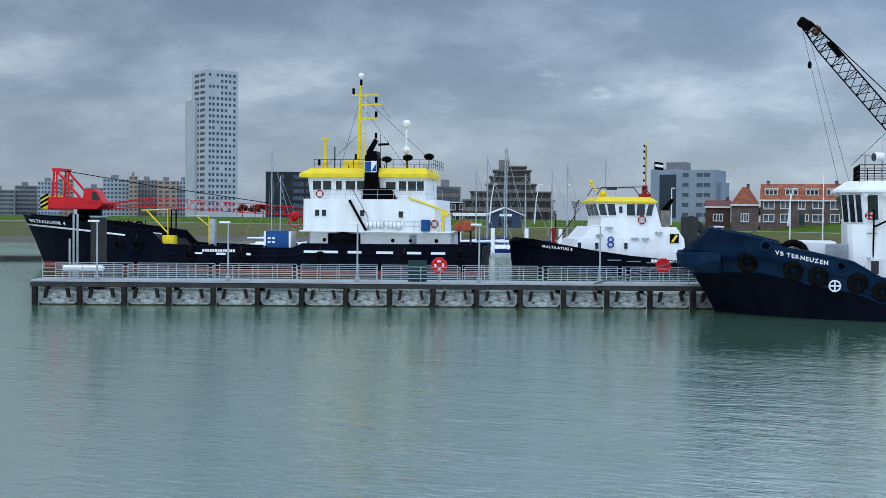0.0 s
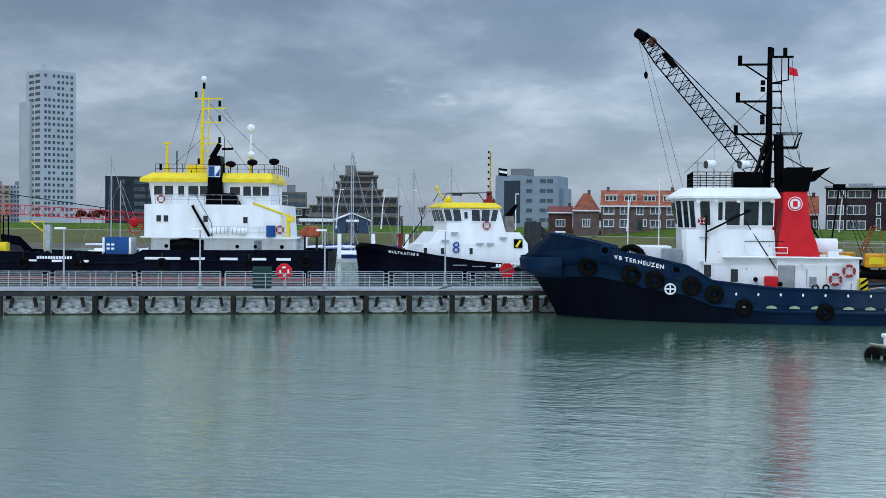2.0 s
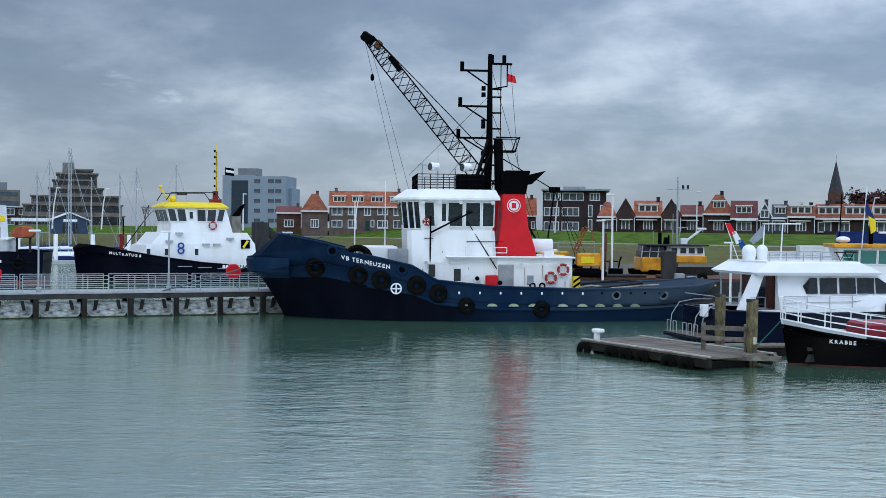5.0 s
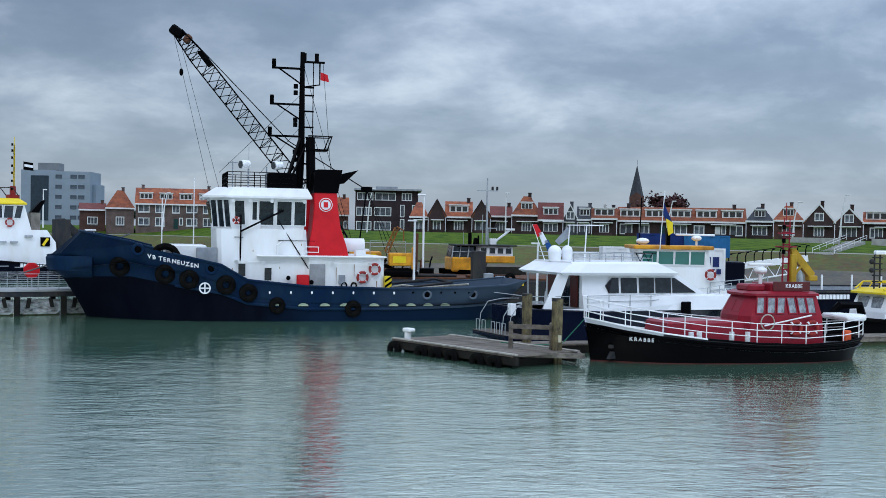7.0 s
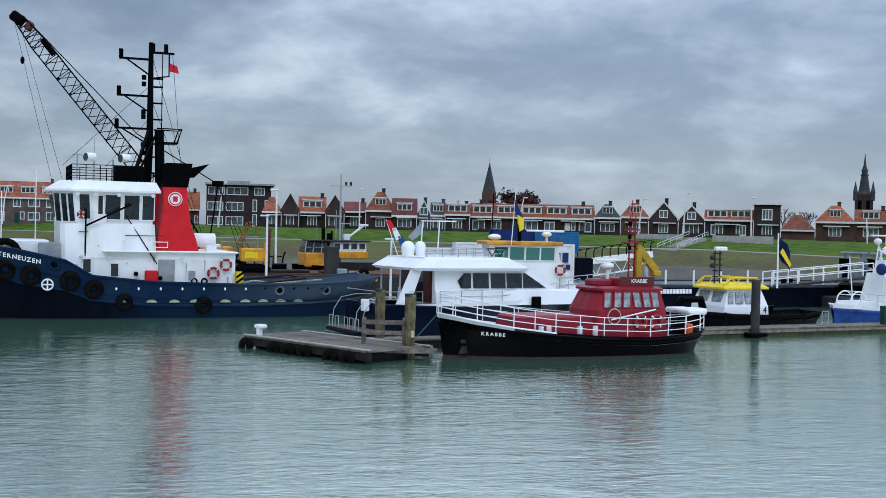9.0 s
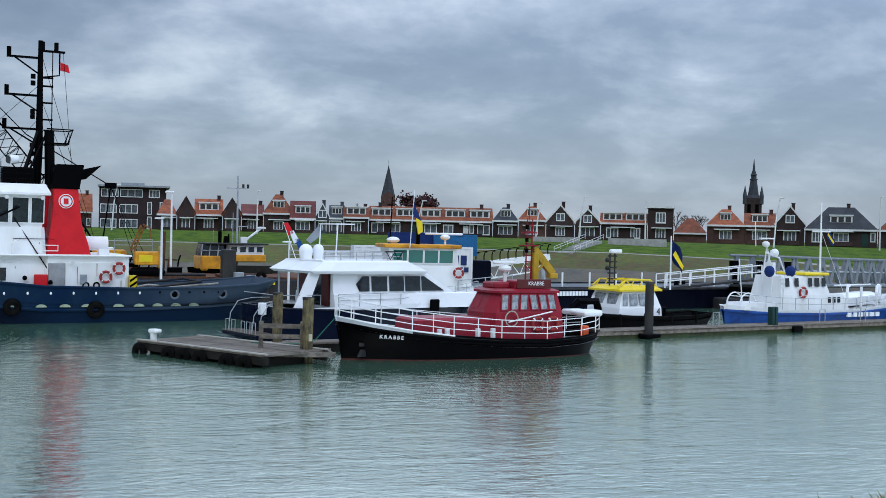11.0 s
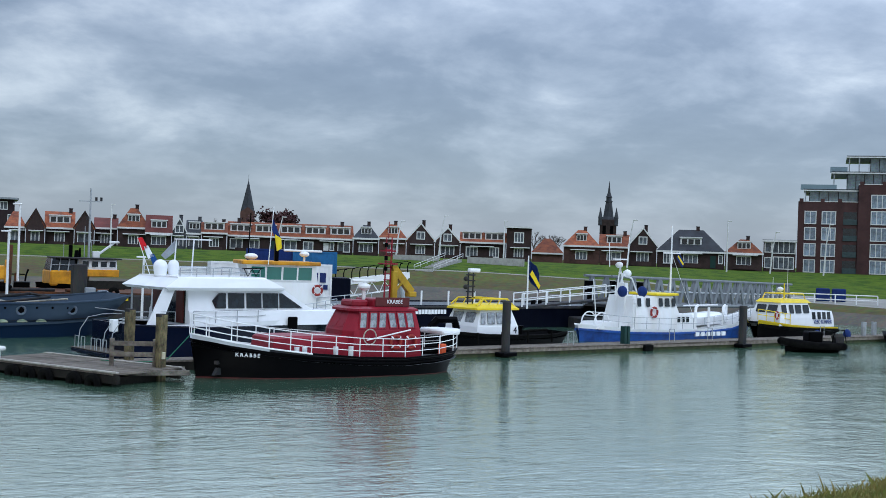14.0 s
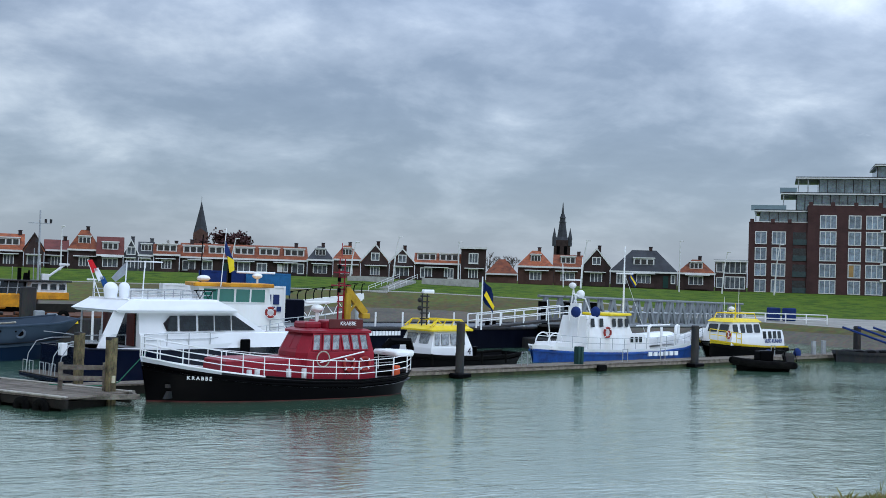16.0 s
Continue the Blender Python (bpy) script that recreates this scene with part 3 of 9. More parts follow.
bm = B()
rows = []
for i in range(0, 121):
    az = -180 + 3 * i
    rows.append([bm.verts.new(polar(az, r_, bank_z(az, r_))) for r_ in (0.05, 0.8, 1.5, 3, 4.5, 6, 7.5, 9, 10, 11, 12, 13, 14, 15, 17, 20, 26)])
for A, C in zip(rows, rows[1:]):
    for j in range(len(A) - 1):
        bm.faces.new((A[j], A[j + 1], C[j + 1], C[j])).smooth = True
solo("grass_bank", bm, BANKGRASS, pose(0, 0, 0), "grassy bank at the water's edge", "ground", kind="structure")
rng = random.Random(4)
vs, fs = [], []
for i in range(14000):
    az = rng.uniform(32, 56)
    re = float(np.interp(az, [30, 36, 41, 46, 60], [5, 9.3, 11.8, 14.6, 20]))
    r_ = re + rng.uniform(-2.5, 1.2)
    x, y, z = polar(az, r_, bank_z(az, r_) - 0.03)
    h = rng.uniform(0.06, 0.18) * (1.9 if rng.random() < 0.015 else 1)
    a, w = rng.uniform(0, 6.3), rng.uniform(0.006, 0.014)
    lx, ly = rng.gauss(0, 0.35) * h, rng.gauss(0, 0.35) * h
    k = len(vs)
    vs += [(x - w * math.cos(a), y - w * math.sin(a), z), (x + w * math.cos(a), y + w * math.sin(a), z), (x + lx * 0.4, y + ly * 0.4, z + h * 0.6), (x + lx, y + ly, z + h)]
    fs += [(k, k + 1, k + 2), (k + 1, k + 3, k + 2)]
me = bpy.data.meshes.new("grass")
me.from_pydata(vs, [], fs)
me.materials.append(BANKGRASS)
tagged(new("grass", me), "tufts of dry green-yellow grass on the bank", "grass", kind="stuff")

# ---- concrete jetty with railings ----
J_ANG = 26.2
jetty = thing("jetty", pose(-52.29, 54.86, 0, 0, 0, J_ANG), "long concrete jetty on dark timber posts with grey railings", "jetty", kind="structure")
JL = 46.0
bm = B()
box(bm, -0.1, JL, 0.022, 3.0, 1.44, 1.56, bevel=0.02)
part("deck", bm, DECKCON, jetty, "pale concrete deck")
bm = B()
box(bm, -0.1, JL, -0.13, 0.3, 1.14, 1.42, bevel=0.02)
box(bm, -0.1, JL, 2.75, 3.05, 1.06, 1.40, bevel=0.02)
part("edge_beam", bm, DARKGREY, jetty, "dark edge beam")
bm = B()
box(bm, 0, JL, -0.14, 0.02, 1.45, 1.54)
part("kerb", bm, DECKCON, jetty)
bm = B()
box(bm, -0.15, 0.15, -0.12, 0.22, -1.5, 1.2, bevel=0.03)
post_mesh = mesh_of("timber_post", bm, DARKWOOD)
bm = B()
slab(bm, [(-1.2, 0.3), (-1.0, 0.07), (1.0, 0.07), (1.2, 0.3), (1.2, 0.95), (-1.2, 0.95)], 0.26, 0.5)
bmesh.ops.bevel(bm, geom=bm.edges[:], offset=0.03, segments=1, affect="EDGES")
panel_mesh = mesh_of("concrete_panel", bm, CONCRETE)
bm = B()
box(bm, -1.2, 1.2, 0.3, 0.5, -0.4, 0.1, bevel=0.03)
wet_mesh = mesh_of("algae_band", bm, ALGAE)
bm = B()
slab(bm, [(-0.09, 0.0), (0.09, 0.0), (0.2, 1.0), (0.02, 1.0)], -0.04, 0.28)
brace_mesh = mesh_of("brace", bm, DARKWOOD)
n_bay = int(JL / 2.72)
for i in range(n_bay + 1):
    piece("timber_post", post_mesh, jetty, pose(0.15 + 2.72 * i, 0, 0))
    piece("timber_post", post_mesh, jetty, pose(0.15 + 2.72 * i, 2.7, 0))
    if i < n_bay:
        c = 0.15 + 2.72 * (i + 0.5)
        piece("concrete_panel", panel_mesh, jetty, pose(c, 0, 0))
        piece("algae_band", wet_mesh, jetty, pose(c, 0, 0))
        piece("brace", brace_mesh, jetty, pose(c - 0.75, 0, 0.45) @ Matrix.Diagonal((1, 1, 0.6, 1)))
        piece("brace", brace_mesh, jetty, pose(c + 0.7, 0, 0.5) @ Matrix.Diagonal((-1, 1, 0.55, 1)))
# railing bays between paired stanchions
for side_y in (0.12, 2.88):
    for i in range(9):
        x0, x1 = 0.6 + 5.2 * i, 0.6 + 5.2 * i + 4.9
        if x1 > JL:
            break
        railing("railing", [(x0, side_y, 1.56), (x1, side_y, 1.56)], 0.95, STEEL, jetty, rails=4, r=0.022, gap=1.25)
for x in (3.86, 11.9, 19.9, 27.5, 35.1, 42.8):
    lamp = thing("lamp_post", jetty.matrix_world @ pose(x, 0.35, 1.56), "slim grey lamp post with a small flat head on the jetty", "lamp post", "jetty lamps")
    bm = B()
    rod(bm, (0, 0, 0), (0, 0, 3.6), 0.06, 0.045, 8)
    part("pole", bm, STEEL, lamp, smooth=True)
    bm = B()
    box(bm, -0.55, 0.12, -0.12, 0.12, 3.56, 3.68, bevel=0.03)
    part("lamp_head", bm, WHITE, lamp)
    bm = B()
    box(bm, -0.14, 0.14, -0.12, 0.12, 0, 0.3, bevel=0.03)
    part("base", bm, STEEL, lamp)


def ring_board(x, y, facing):
    st = thing("lifebuoy_stand", jetty.matrix_world @ pose(x, y, 1.5, 0, 0, facing), "red octagonal lifebuoy case on a pole on the jetty", "lifebuoy", "lifebuoy stands")
    bm = B()
    pts = [(0.52 * math.cos(math.pi / 8 + i * math.pi / 4), 0.52 * math.sin(math.pi / 8 + i * math.pi / 4) + 1.12) for i in range(8)]
    slab(bm, pts, 0.0, 0.16)
    bmesh.ops.bevel(bm, geom=bm.edges[:], offset=0.03, segments=1, affect="EDGES")
    part("case", bm, RED, st, "bright red case")
    for k in range(4):
        bm = B()
        ring(bm, (0, -0.03, 1.12), 0.25, 0.06, "Y", 20, 6, arc=0.14)
        a = part("band", bm, LETTER, st)
        a.matrix_local = Matrix.Translation((0, 0, 1.12)) @ pose(0, 0, 0, 0, 20 + 90 * k, 0) @ Matrix.Translation((0, 0, -1.12))
    bm = B()
    rod(bm, (0, 0.12, -0.1), (0, 0.12, 1.2), 0.04)
    part("pole", bm, STEEL, st)


ring_board(25.0, 0.3, 0)
ring_board(39.6, 2.6, 180)
nb = thing("notice_board", jetty.matrix_world @ pose(23.65, 0.45, 1.56), "dark green blank notice board beside the jetty railing", "sign board")
bm = B()
box(bm, -0.58, 0.58, 0, 0.1, 0.02, 1.35, bevel=0.02)
part("board", bm, GREENB, nb)
bm = B()
for x in (-0.4, 0.4):
    box(bm, x - 0.04, x + 0.04, 0.1, 0.18, -0.1, 1.3)
part("support", bm, STEEL, nb)
# bridge piece, dark dolphin and pipes at the jetty's end
dol = thing("mooring_dolphin", jetty.matrix_world @ pose(3.1, 3.7, 0), "dark steel mooring dolphin with peeling paint behind the jetty end", "mooring pile")
bm = B()
rod(bm, (0, 0, -2), (0, 0, 5.4), 0.5, n=20)
part("pile", bm, DARKGREY, dol, smooth=True)
bm = B()
rod(bm, (0, 0, 5.4), (0, 0, 5.5), 0.56, n=20)
part("cap", bm, GREYP, dol)
bm = B()
for dx in (-1.9, -1.65, -1.4):
    rod(bm, (dx, 0.2, 1.2), (dx, 0.2, 5.6 if dx > -1.8 else 4.0), 0.07, n=8)
part("guide_pipe", bm, STEEL, dol)
bm = B()
box(bm, -1.6, 0.95, -2.6, -2.2, 2.05, 2.4, bevel=0.1)
part("bumper_rail", bm, WHITE, dol)


# ---- harbour tug ----
VB = berth((-13.2, 67.95), (9.9, 71.5), 4.2)
tug = thing("harbour_tug", VB, "dark blue harbour tug with white wheelhouse and red funnel", "tug boat", "tugs")
TS = [(-0.2, -2.5, 0.5, 0.05, 3.72), (0.25, -1.9, 1.9, 0.45, 3.8), (1.1, -0.5, 3.0, 1.2, 4.05), (2.6, 2.2, 3.8, 2.4, 4.42), (5, 4.7, 4.2, 3.5, 3.95), (7.6, 7.5, 4.3, 4.0, 3.32), (9, 9, 4.3, 4.1, 2.45), (12.5, 12.5, 4.3, 4.15, 2.1), (17.6, 17.6, 4.3, 4.05, 1.98), (22, 22.4, 4.1, 3.6, 2.05), (24, 25.2, 3.6, 2.8, 2.2), (25, 26.9, 2.4, 1.6, 2.45)]
# the knuckle, as a share of the sheer, falls from the bow to the low waist
TK = [0.63, 0.63, 0.62, 0.58, 0.53, 0.5, 0.44, 0.36, 0.38, 0.44, 0.47, 0.5]
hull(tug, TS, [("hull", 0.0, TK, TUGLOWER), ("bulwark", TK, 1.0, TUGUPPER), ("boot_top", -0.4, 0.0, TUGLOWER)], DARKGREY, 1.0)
strake(tug, TS, 1.0, 0.07, TUGUPPER, "bulwark_rail", 4)
strake(tug, TS, TK, 0.10, TUGUPPER, "rubbing_strake", 4, 12)
# blunt bow fender
bm = B()
rows_ = []
for z, fx, fy in ((2.45, 1.85, 2.3), (2.85, 2.7, 2.85), (3.55, 2.78, 2.95), (3.7, 2.65, 2.9)):
    rows_.append([(0.2 - fx * math.sin(math.pi * i / 12), -fy * math.cos(math.pi * i / 12), z) for i in range(13)])
loft(bm, rows_)
part("bow_fender", bm, TUGBLUE, tug, "blunt dark blue bow fender", smooth=True)
lo = [(3.6, -4.02, 4.2), (2.2, -3.78, 4.38), (-0.4, -2.98, 3.98), (-1.7, -1.88, 3.75), (-2.28, -0.5, 3.68)]
hi = [(3.6, -3.98, 4.26), (2.2, -3.62, 4.62), (0.3, -2.75, 4.98), (-0.45, -1.7, 5.12), (-0.65, -0.5, 5.16)]
lo, hi = lo + [(x, -y, z) for x, y, z in reversed(lo)], hi + [(x, -y, z) for x, y, z in reversed(hi)]
bm = B()
loft(bm, [lo, hi], closed=False)
bmesh.ops.solidify(bm, geom=bm.faces[:], thickness=0.08)
part("bow_bulwark", bm, TUGBLUE, tug, "raked bow bulwark")
bm = B()
line(bm, hi, 0.07, 8)
part("bow_rail", bm, TUGBLUE, tug, smooth=True)
for x, z, R in ((1.75, 3.15, 0.6), (4.3, 2.75, 0.6), (5.65, 2.45, 0.58), (7.75, 2.15, 0.58), (9.05, 1.7, 0.55), (10.75, 0.95, 0.5), (15.3, 0.75, 0.52)):
    hy, rz = hull_y(TS, x, z)
    tyre(tug, x, -hy - 0.1, z, R, 0.2)
for x, z in ((2.75, 4.15), (6.9, 3.1)):
    hy, rz = hull_y(TS, x, z)
    bm = B()
    ring(bm, (0, 0, 0), 0.28, 0.09, "Y", 16, 6)
    t_ = part("fairlead", bm, TUGBLUE, tug, smooth=True, at=pose(x, -hy - 0.02, z))
    bm = B()
    ball(bm, (0, 0.02, 0), 0.25, 0.05, 0.25, 10)
    part("opening", bm, BLACK, t_)
for x in (19.9, 22.9):
    hy, rz = hull_y(TS, x, 1.6)
    bm = B()
    ring(bm, (0, 0, 0), 0.24, 0.07, "Y", 16, 6)
    t_ = part("fairlead", bm, FADED, tug, smooth=True, at=pose(x, -hy - 0.02, 1.62, 0, 0, rz))
    bm = B()
    ball(bm, (0, 0.02, 0), 0.22, 0.05, 0.2, 10)
    part("opening", bm, BLACK, t_)
for x in (10.9, 12.3, 13.6, 14.8, 16.6, 17.8, 18.9, 20.0, 21.1):
    hy, rz = hull_y(TS, x, 1.0)
    bm = B()
    slab(bm, [(0.3 * math.cos(math.pi * i / 10), 0.17 * math.sin(math.pi * i / 10)) for i in range(11)], -0.06, 0.1)
    part("freeing_port", bm, PALEGREEN, tug, at=pose(x, -hy - 0.05, 0.92))
for i in range(7):
    x = 10.3 + i * 1.25
    hy, rz = hull_y(TS, x, 1.9)
    bm = B()
    ball(bm, (0, 0, 0), 0.06, 0.03, 0.09, 8)
    part("scupper", bm, LETTER, tug, at=pose(x, -hy - 0.03, 1.72))
for i in range(5):
    x = 19 + i * 0.9
    hy, rz = hull_y(TS, x, 1.7)
    bm = B()
    ball(bm, (0, 0, 0), 0.07, 0.03, 0.07, 8)
    part("scupper", bm, BLACK, tug, at=pose(x, -hy - 0.03, 1.75))
hy, rz = hull_y(TS, 5.9, 3.5)
hull_text("VB TERNEUZEN", 0.35, TS, 3.3, 3.66, -0.2, LETTER, tug)
# thruster mark
hy, rz = hull_y(TS, 6.6, 2.0)
bm = B()
ring(bm, (0, 0, 0), 0.3, 0.045, "Y", 20, 6)
box(bm, -0.28, 0.28, -0.03, 0.03, -0.04, 0.04)
box(bm, -0.04, 0.04, -0.03, 0.03, -0.28, 0.28)
part("thruster_mark", bm, LETTER, tug, at=pose(6.55, -hy - 0.16, 1.95, 0, 0, -rz))
# low forward locker and gear
bm = B()
box(bm, 4.3, 6.7, -2.6, 2.6, 2.4, 4.42, bevel=0.05)
part("forward_locker", bm, WHITE, tug)
bm = B()
box(bm, 6.1, 7.3, -3.0, -2.3, 3.1, 4.3, bevel=0.04)
part("deck_box", bm, GREYP, tug)
# deckhouse
bm = B()
cabin(bm, (7.4, 12.9, 3.2), (7.25, 12.6, 3.0), 1.1, 5.45)
part("deckhouse", bm, WHITE, tug, "white steel deckhouse", smooth=False)
bm = B()
cabin(bm, (12.5, 17.4, 3.3), (12.5, 17.4, 3.25), 1.0, 3.82)
part("aft_deckhouse", bm, WHITE, tug)
bm = B()
box(bm, 9.6, 17.5, -3.5, 3.5, 3.8, 3.9, bevel=0.03)
part("boat_deck", bm, WHITE, tug)
for x, z in ((8.75, 3.0), (10.3, 2.75)):
    window(tug, x, -3.16, z, 0.42, 0.75, GLASS, WHITE, fw=0.05, lean=2)
# flat panel whose grey carries the shade of the door recess
for x, y, z, w, h in ((13.25, -3.36, 2.55, 0.95, 1.7),):
    bm = B()
    box(bm, x - w / 2, x + w / 2, y, y + 0.1, z - h / 2, z + h / 2, bevel=0.03)
    part("door_recess", bm, mat("painted recess shade", (0.32, 0.33, 0.34), 0.6), tug)
bm = B()
box(bm, 12.0, 12.75, -3.5, -3.2, 1.95, 2.75, bevel=0.05)
part("fire_box", bm, RED, tug, "red fire hose box")
for x, z in ((11.5, 2.55), (12.9, 2.3), (14.75, 1.75), (15.6, 1.6)):
    bm = B()
    ball(bm, (x, -3.36, z), 0.14, 0.12, 0.14, 10)
    part("vent", bm, BLACK, tug)
lifering(tug, 16.0, -3.45, 2.62, 0.62 * 0.62)
lifering(tug, 16.75, -3.45, 3.12, 0.62 * 0.62)
bm = B()
box(bm, 17.42, 17.85, -3.3, -2.9, 1.2, 2.7)
part("hazard_panel", bm, YELLOW, tug)
for k in range(4):
    bm = B()
    slab(bm, [(0, 0), (0.43, 0.3), (0.43, 0.45), (0, 0.15)], -0.02, 0.0)
    part("hazard_stripe", bm, BLACK, tug, at=pose(17.42, -3.3, 1.3 + 0.33 * k))
# wheelhouse with outward leaning windows
bm = B()
lo = [(7.2, -1.4), (8.2, -2.55), (12.5, -2.55), (12.5, 2.55), (8.2, 2.55), (7.2, 1.4)]
hi = [(6.9, -1.5), (8.0, -2.75), (12.6, -2.75), (12.6, 2.75), (8.0, 2.75), (6.9, 1.5)]
loft(bm, [[(x, y, 5.4) for x, y in lo], [(x, y, 7.35) for x, y in hi]])
part("wheelhouse", bm, WHITE, tug, "white wheelhouse")
bm = B()
rim = [(6.5, -1.7), (7.8, -3.1), (12.9, -3.1), (12.9, 3.1), (7.8, 3.1), (6.5, 1.7)]
top = [(7.3, -1.4), (8.3, -2.4), (12.7, -2.4), (12.7, 2.4), (8.3, 2.4), (7.3, 1.4)]
loft(bm, [[(x, y, 7.3) for x, y in rim], [(x, y, 7.42) for x, y in rim], [(x, y, 7.95) for x, y in top]])
part("roof", bm, WHITE, tug, "white sloping wheelhouse roof")
for x, w, h in ((8.62, 0.56, 1.42), (9.5, 0.26, 1.3), (10.2, 0.86, 1.42), (11.28, 0.86, 1.42), (12.22, 0.66, 1.42)):
    window(tug, x, -2.68, 6.42, w, h, GLASS, WHITE, fw=0.05, lean=-5.5, skew=-0.06 if x < 9 else 0)
for k in (0, 1, 2):
    u = (k + 0.5) / 3
    window(tug, 7.03 + 1.06 * u, -1.49 - 1.2 * u, 6.36, 0.42, 1.62, GLASS, WHITE, rz=-48, lean=-8, fw=0.04)
for k in range(4):
    window(tug, 7.02, -1.05 + 0.7 * k, 6.4, 0.6, 1.4, GLASS, None, rz=-90, lean=-13)
railing("roof_rail", [(7.9, -2.2, 7.9), (11.9, -2.2, 7.9), (11.9, 2.2, 7.9), (7.9, 2.2, 7.9), (7.9, -2.2, 7.9)], 0.98, BLACK, tug, rails=3, r=0.025, gap=0.75)
bm = B()
rod(bm, (8.3, -0.8, 7.9), (8.3, -0.8, 9.6), 0.04)
rod(bm, (8.0, -0.8, 9.5), (8.6, -0.8, 9.5), 0.03)
rod(bm, (9.2, -1.5, 7.9), (9.2, -1.5, 9.1), 0.06)
rod(bm, (10.4, -0.5, 7.9), (10.4, -0.5, 9.3), 0.05)
rod(bm, (9.4, 0.6, 7.9), (9.4, 0.6, 10.6), 0.015)
part("antenna_post", bm, GREYP, tug)
for x, y in ((9.0, -1.5), (11.0, -1.4)):
    bm = B()
    rod(bm, (x - 0.25, y - 0.1, 9.35), (x + 0.25, y + 0.1, 9.4), 0.28, 0.22, 16)
    sl = part("searchlight", bm, WHITE, tug, smooth=True)
    bm = B()
    rod(bm, (x - 0.31, y - 0.11, 9.35), (x - 0.29, y - 0.1, 9.35), 0.23, n=16)
    part("lens", bm, GLASS, sl)
bm = B()
box(bm, 10.4, 12.2, -1.6, 0.4, 7.9, 8.9, bevel=0.05)
part("roof_housing", bm, BLACK, tug)
# tripod mast
bm = B()
rod(bm, (12.3, -0.3, 5.5), (12.6, 0, 10.5), 0.32, 0.24, 10)
rod(bm, (12.6, 0, 10.5), (12.6, 0, 16.6), 0.22, 0.14, 10)
rod(bm, (13.15, -0.9, 7.4), (13.1, -0.5, 11.2), 0.3, 0.28, 10)
rod(bm, (10.2, -2.6, 5.0), (12.9, -0.3, 10.9), 0.07)
rod(bm, (11.6, -1.0, 8.5), (12.6, 0, 11.4), 0.12)
mast = part("mast", bm, BLACK, tug, "black lattice-braced mast", smooth=True)
for z, x0, x1, up in ((15.55, 10.7, 12.6, 0), (13.3, 10.6, 12.6, 0), (11.3, 10.5, 12.6, 0), (16.0, 12.6, 14.0, 0)):
    bm = B()
    box(bm, x0, x1, -0.1, 0.1, z - 0.06, z + 0.06)
    if x0 < 12:
        rod(bm, (x0 + 0.4, 0, z), (12.6, 0, z - 1.0), 0.05)
    arm = part("mast_arm", bm, BLACK, tug)
    for xx in (x0 + 0.12, x0 + 0.12 if x1 < 13 else 13.5):
        bm = B()
        rod(bm, (xx, 0, z), (xx, 0, z + 0.55), 0.13, n=8)
        part("navigation_light", bm, BLACK, arm)
bm = B()
for z in (8.6, 9.6, 10.8, 11.9, 12.9, 13.9, 14.4):
    box(bm, 12.6, 13.35, -0.06, 0.06, z - 0.05, z + 0.05)
line(bm, [(13.3, 0, 7.6), (13.3, 0, 16)], 0.03)
line(bm, [(13.7, 0, 16), (13.7, 0, 14.6), (12.6, 0, 14.4)], 0.05)
part("mast_ladder", bm, BLACK, tug)
for z in (11.9, 12.2, 13.9, 14.3, 10.2, 9.7):
    bm = B()
    rod(bm, (12.2, 0, z), (12.2, 0, z + 0.28), 0.14, n=8)
    part("signal_lamp", bm, BLACK, tug)
bm = B()
box(bm, 12.9, 14.2, -0.9, 0.5, 10.4, 10.5)
line(bm, [(12.9, -0.9, 11.3), (14.4, -0.9, 11.3), (14.1, -0.9, 10.4)], 0.05)
line(bm, [(12.9, 0.5, 11.3), (14.4, 0.5, 11.3), (14.1, 0.5, 10.4)], 0.05)
line(bm, [(14.4, 0.5, 11.3), (14.4, -0.9, 11.3)], 0.05)
part("crow_platform", bm, BLACK, tug)
bm = B()
for p, q in (((12.6, 0, 16), (16.0, -1, 3.9)), ((12.6, 0, 13.3), (15.4, 0, 6.0)), ((13.9, 0, 16), (14.4, -2, 6.5)), ((12.6, 0, 14), (7.4, -2, 8.8)), ((12.6, 0, 12), (9.8, -2.2, 8.8))):
    rod(bm, p, q, 0.014, n=4)
part("stay", bm, BLACK, tug)
bm = B()
slab(bm, [(0, 0), (0.55, -0.1), (0.45, 0.35), (0, 0.5)], -0.01, 0.01)
part("pennant", bm, RED, tug, at=pose(13.75, 0, 14.9))
# red funnel with black top
bm = B()
loft(bm, [[(x, y, z) for x, y in ((a, -2.6), (b, -2.6), (b, -0.9), (a, -0.9))] for z, a, b in ((3.8, 12.75, 15.3), (4.6, 12.85, 15.1), (5.6, 13.0, 14.75), (7.0, 13.1, 14.55), (7.75, 13.1, 14.5))])
bmesh.ops.bevel(bm, geom=[e for e in bm.edges], offset=0.05, segments=1, affect="EDGES")
fun = part("funnel", bm, RED, tug, "bright red funnel casing with black top")
bm = B()
loft(bm, [[(x, y, z) for x, y in ((a, -2.65), (b, -2.65), (b, -0.85), (a, -0.85))] for z, a, b in ((7.73, 13.05, 14.55), (8.9, 13.1, 14.75), (9.15, 13.3, 14.8))])
part("funnel_top", bm, BLACK, fun, "black funnel top")
bm = B()
slab(bm, [(14.6, 8.3), (15.0, 8.35), (15.9, 9.2), (14.9, 8.95)], -2.1, -1.5)
part("exhaust_pipe", bm, BLACK, fun)
bm = B()
rod(bm, (13.8, -2.60, 7.0), (13.8, -2.67, 7.0), 0.42, n=24)
disc = part("funnel_badge", bm, LETTER, fun, "round white badge")
bm = B()
ring(bm, (13.8, -2.68, 7.0), 0.34, 0.035, "Y", 24, 5)
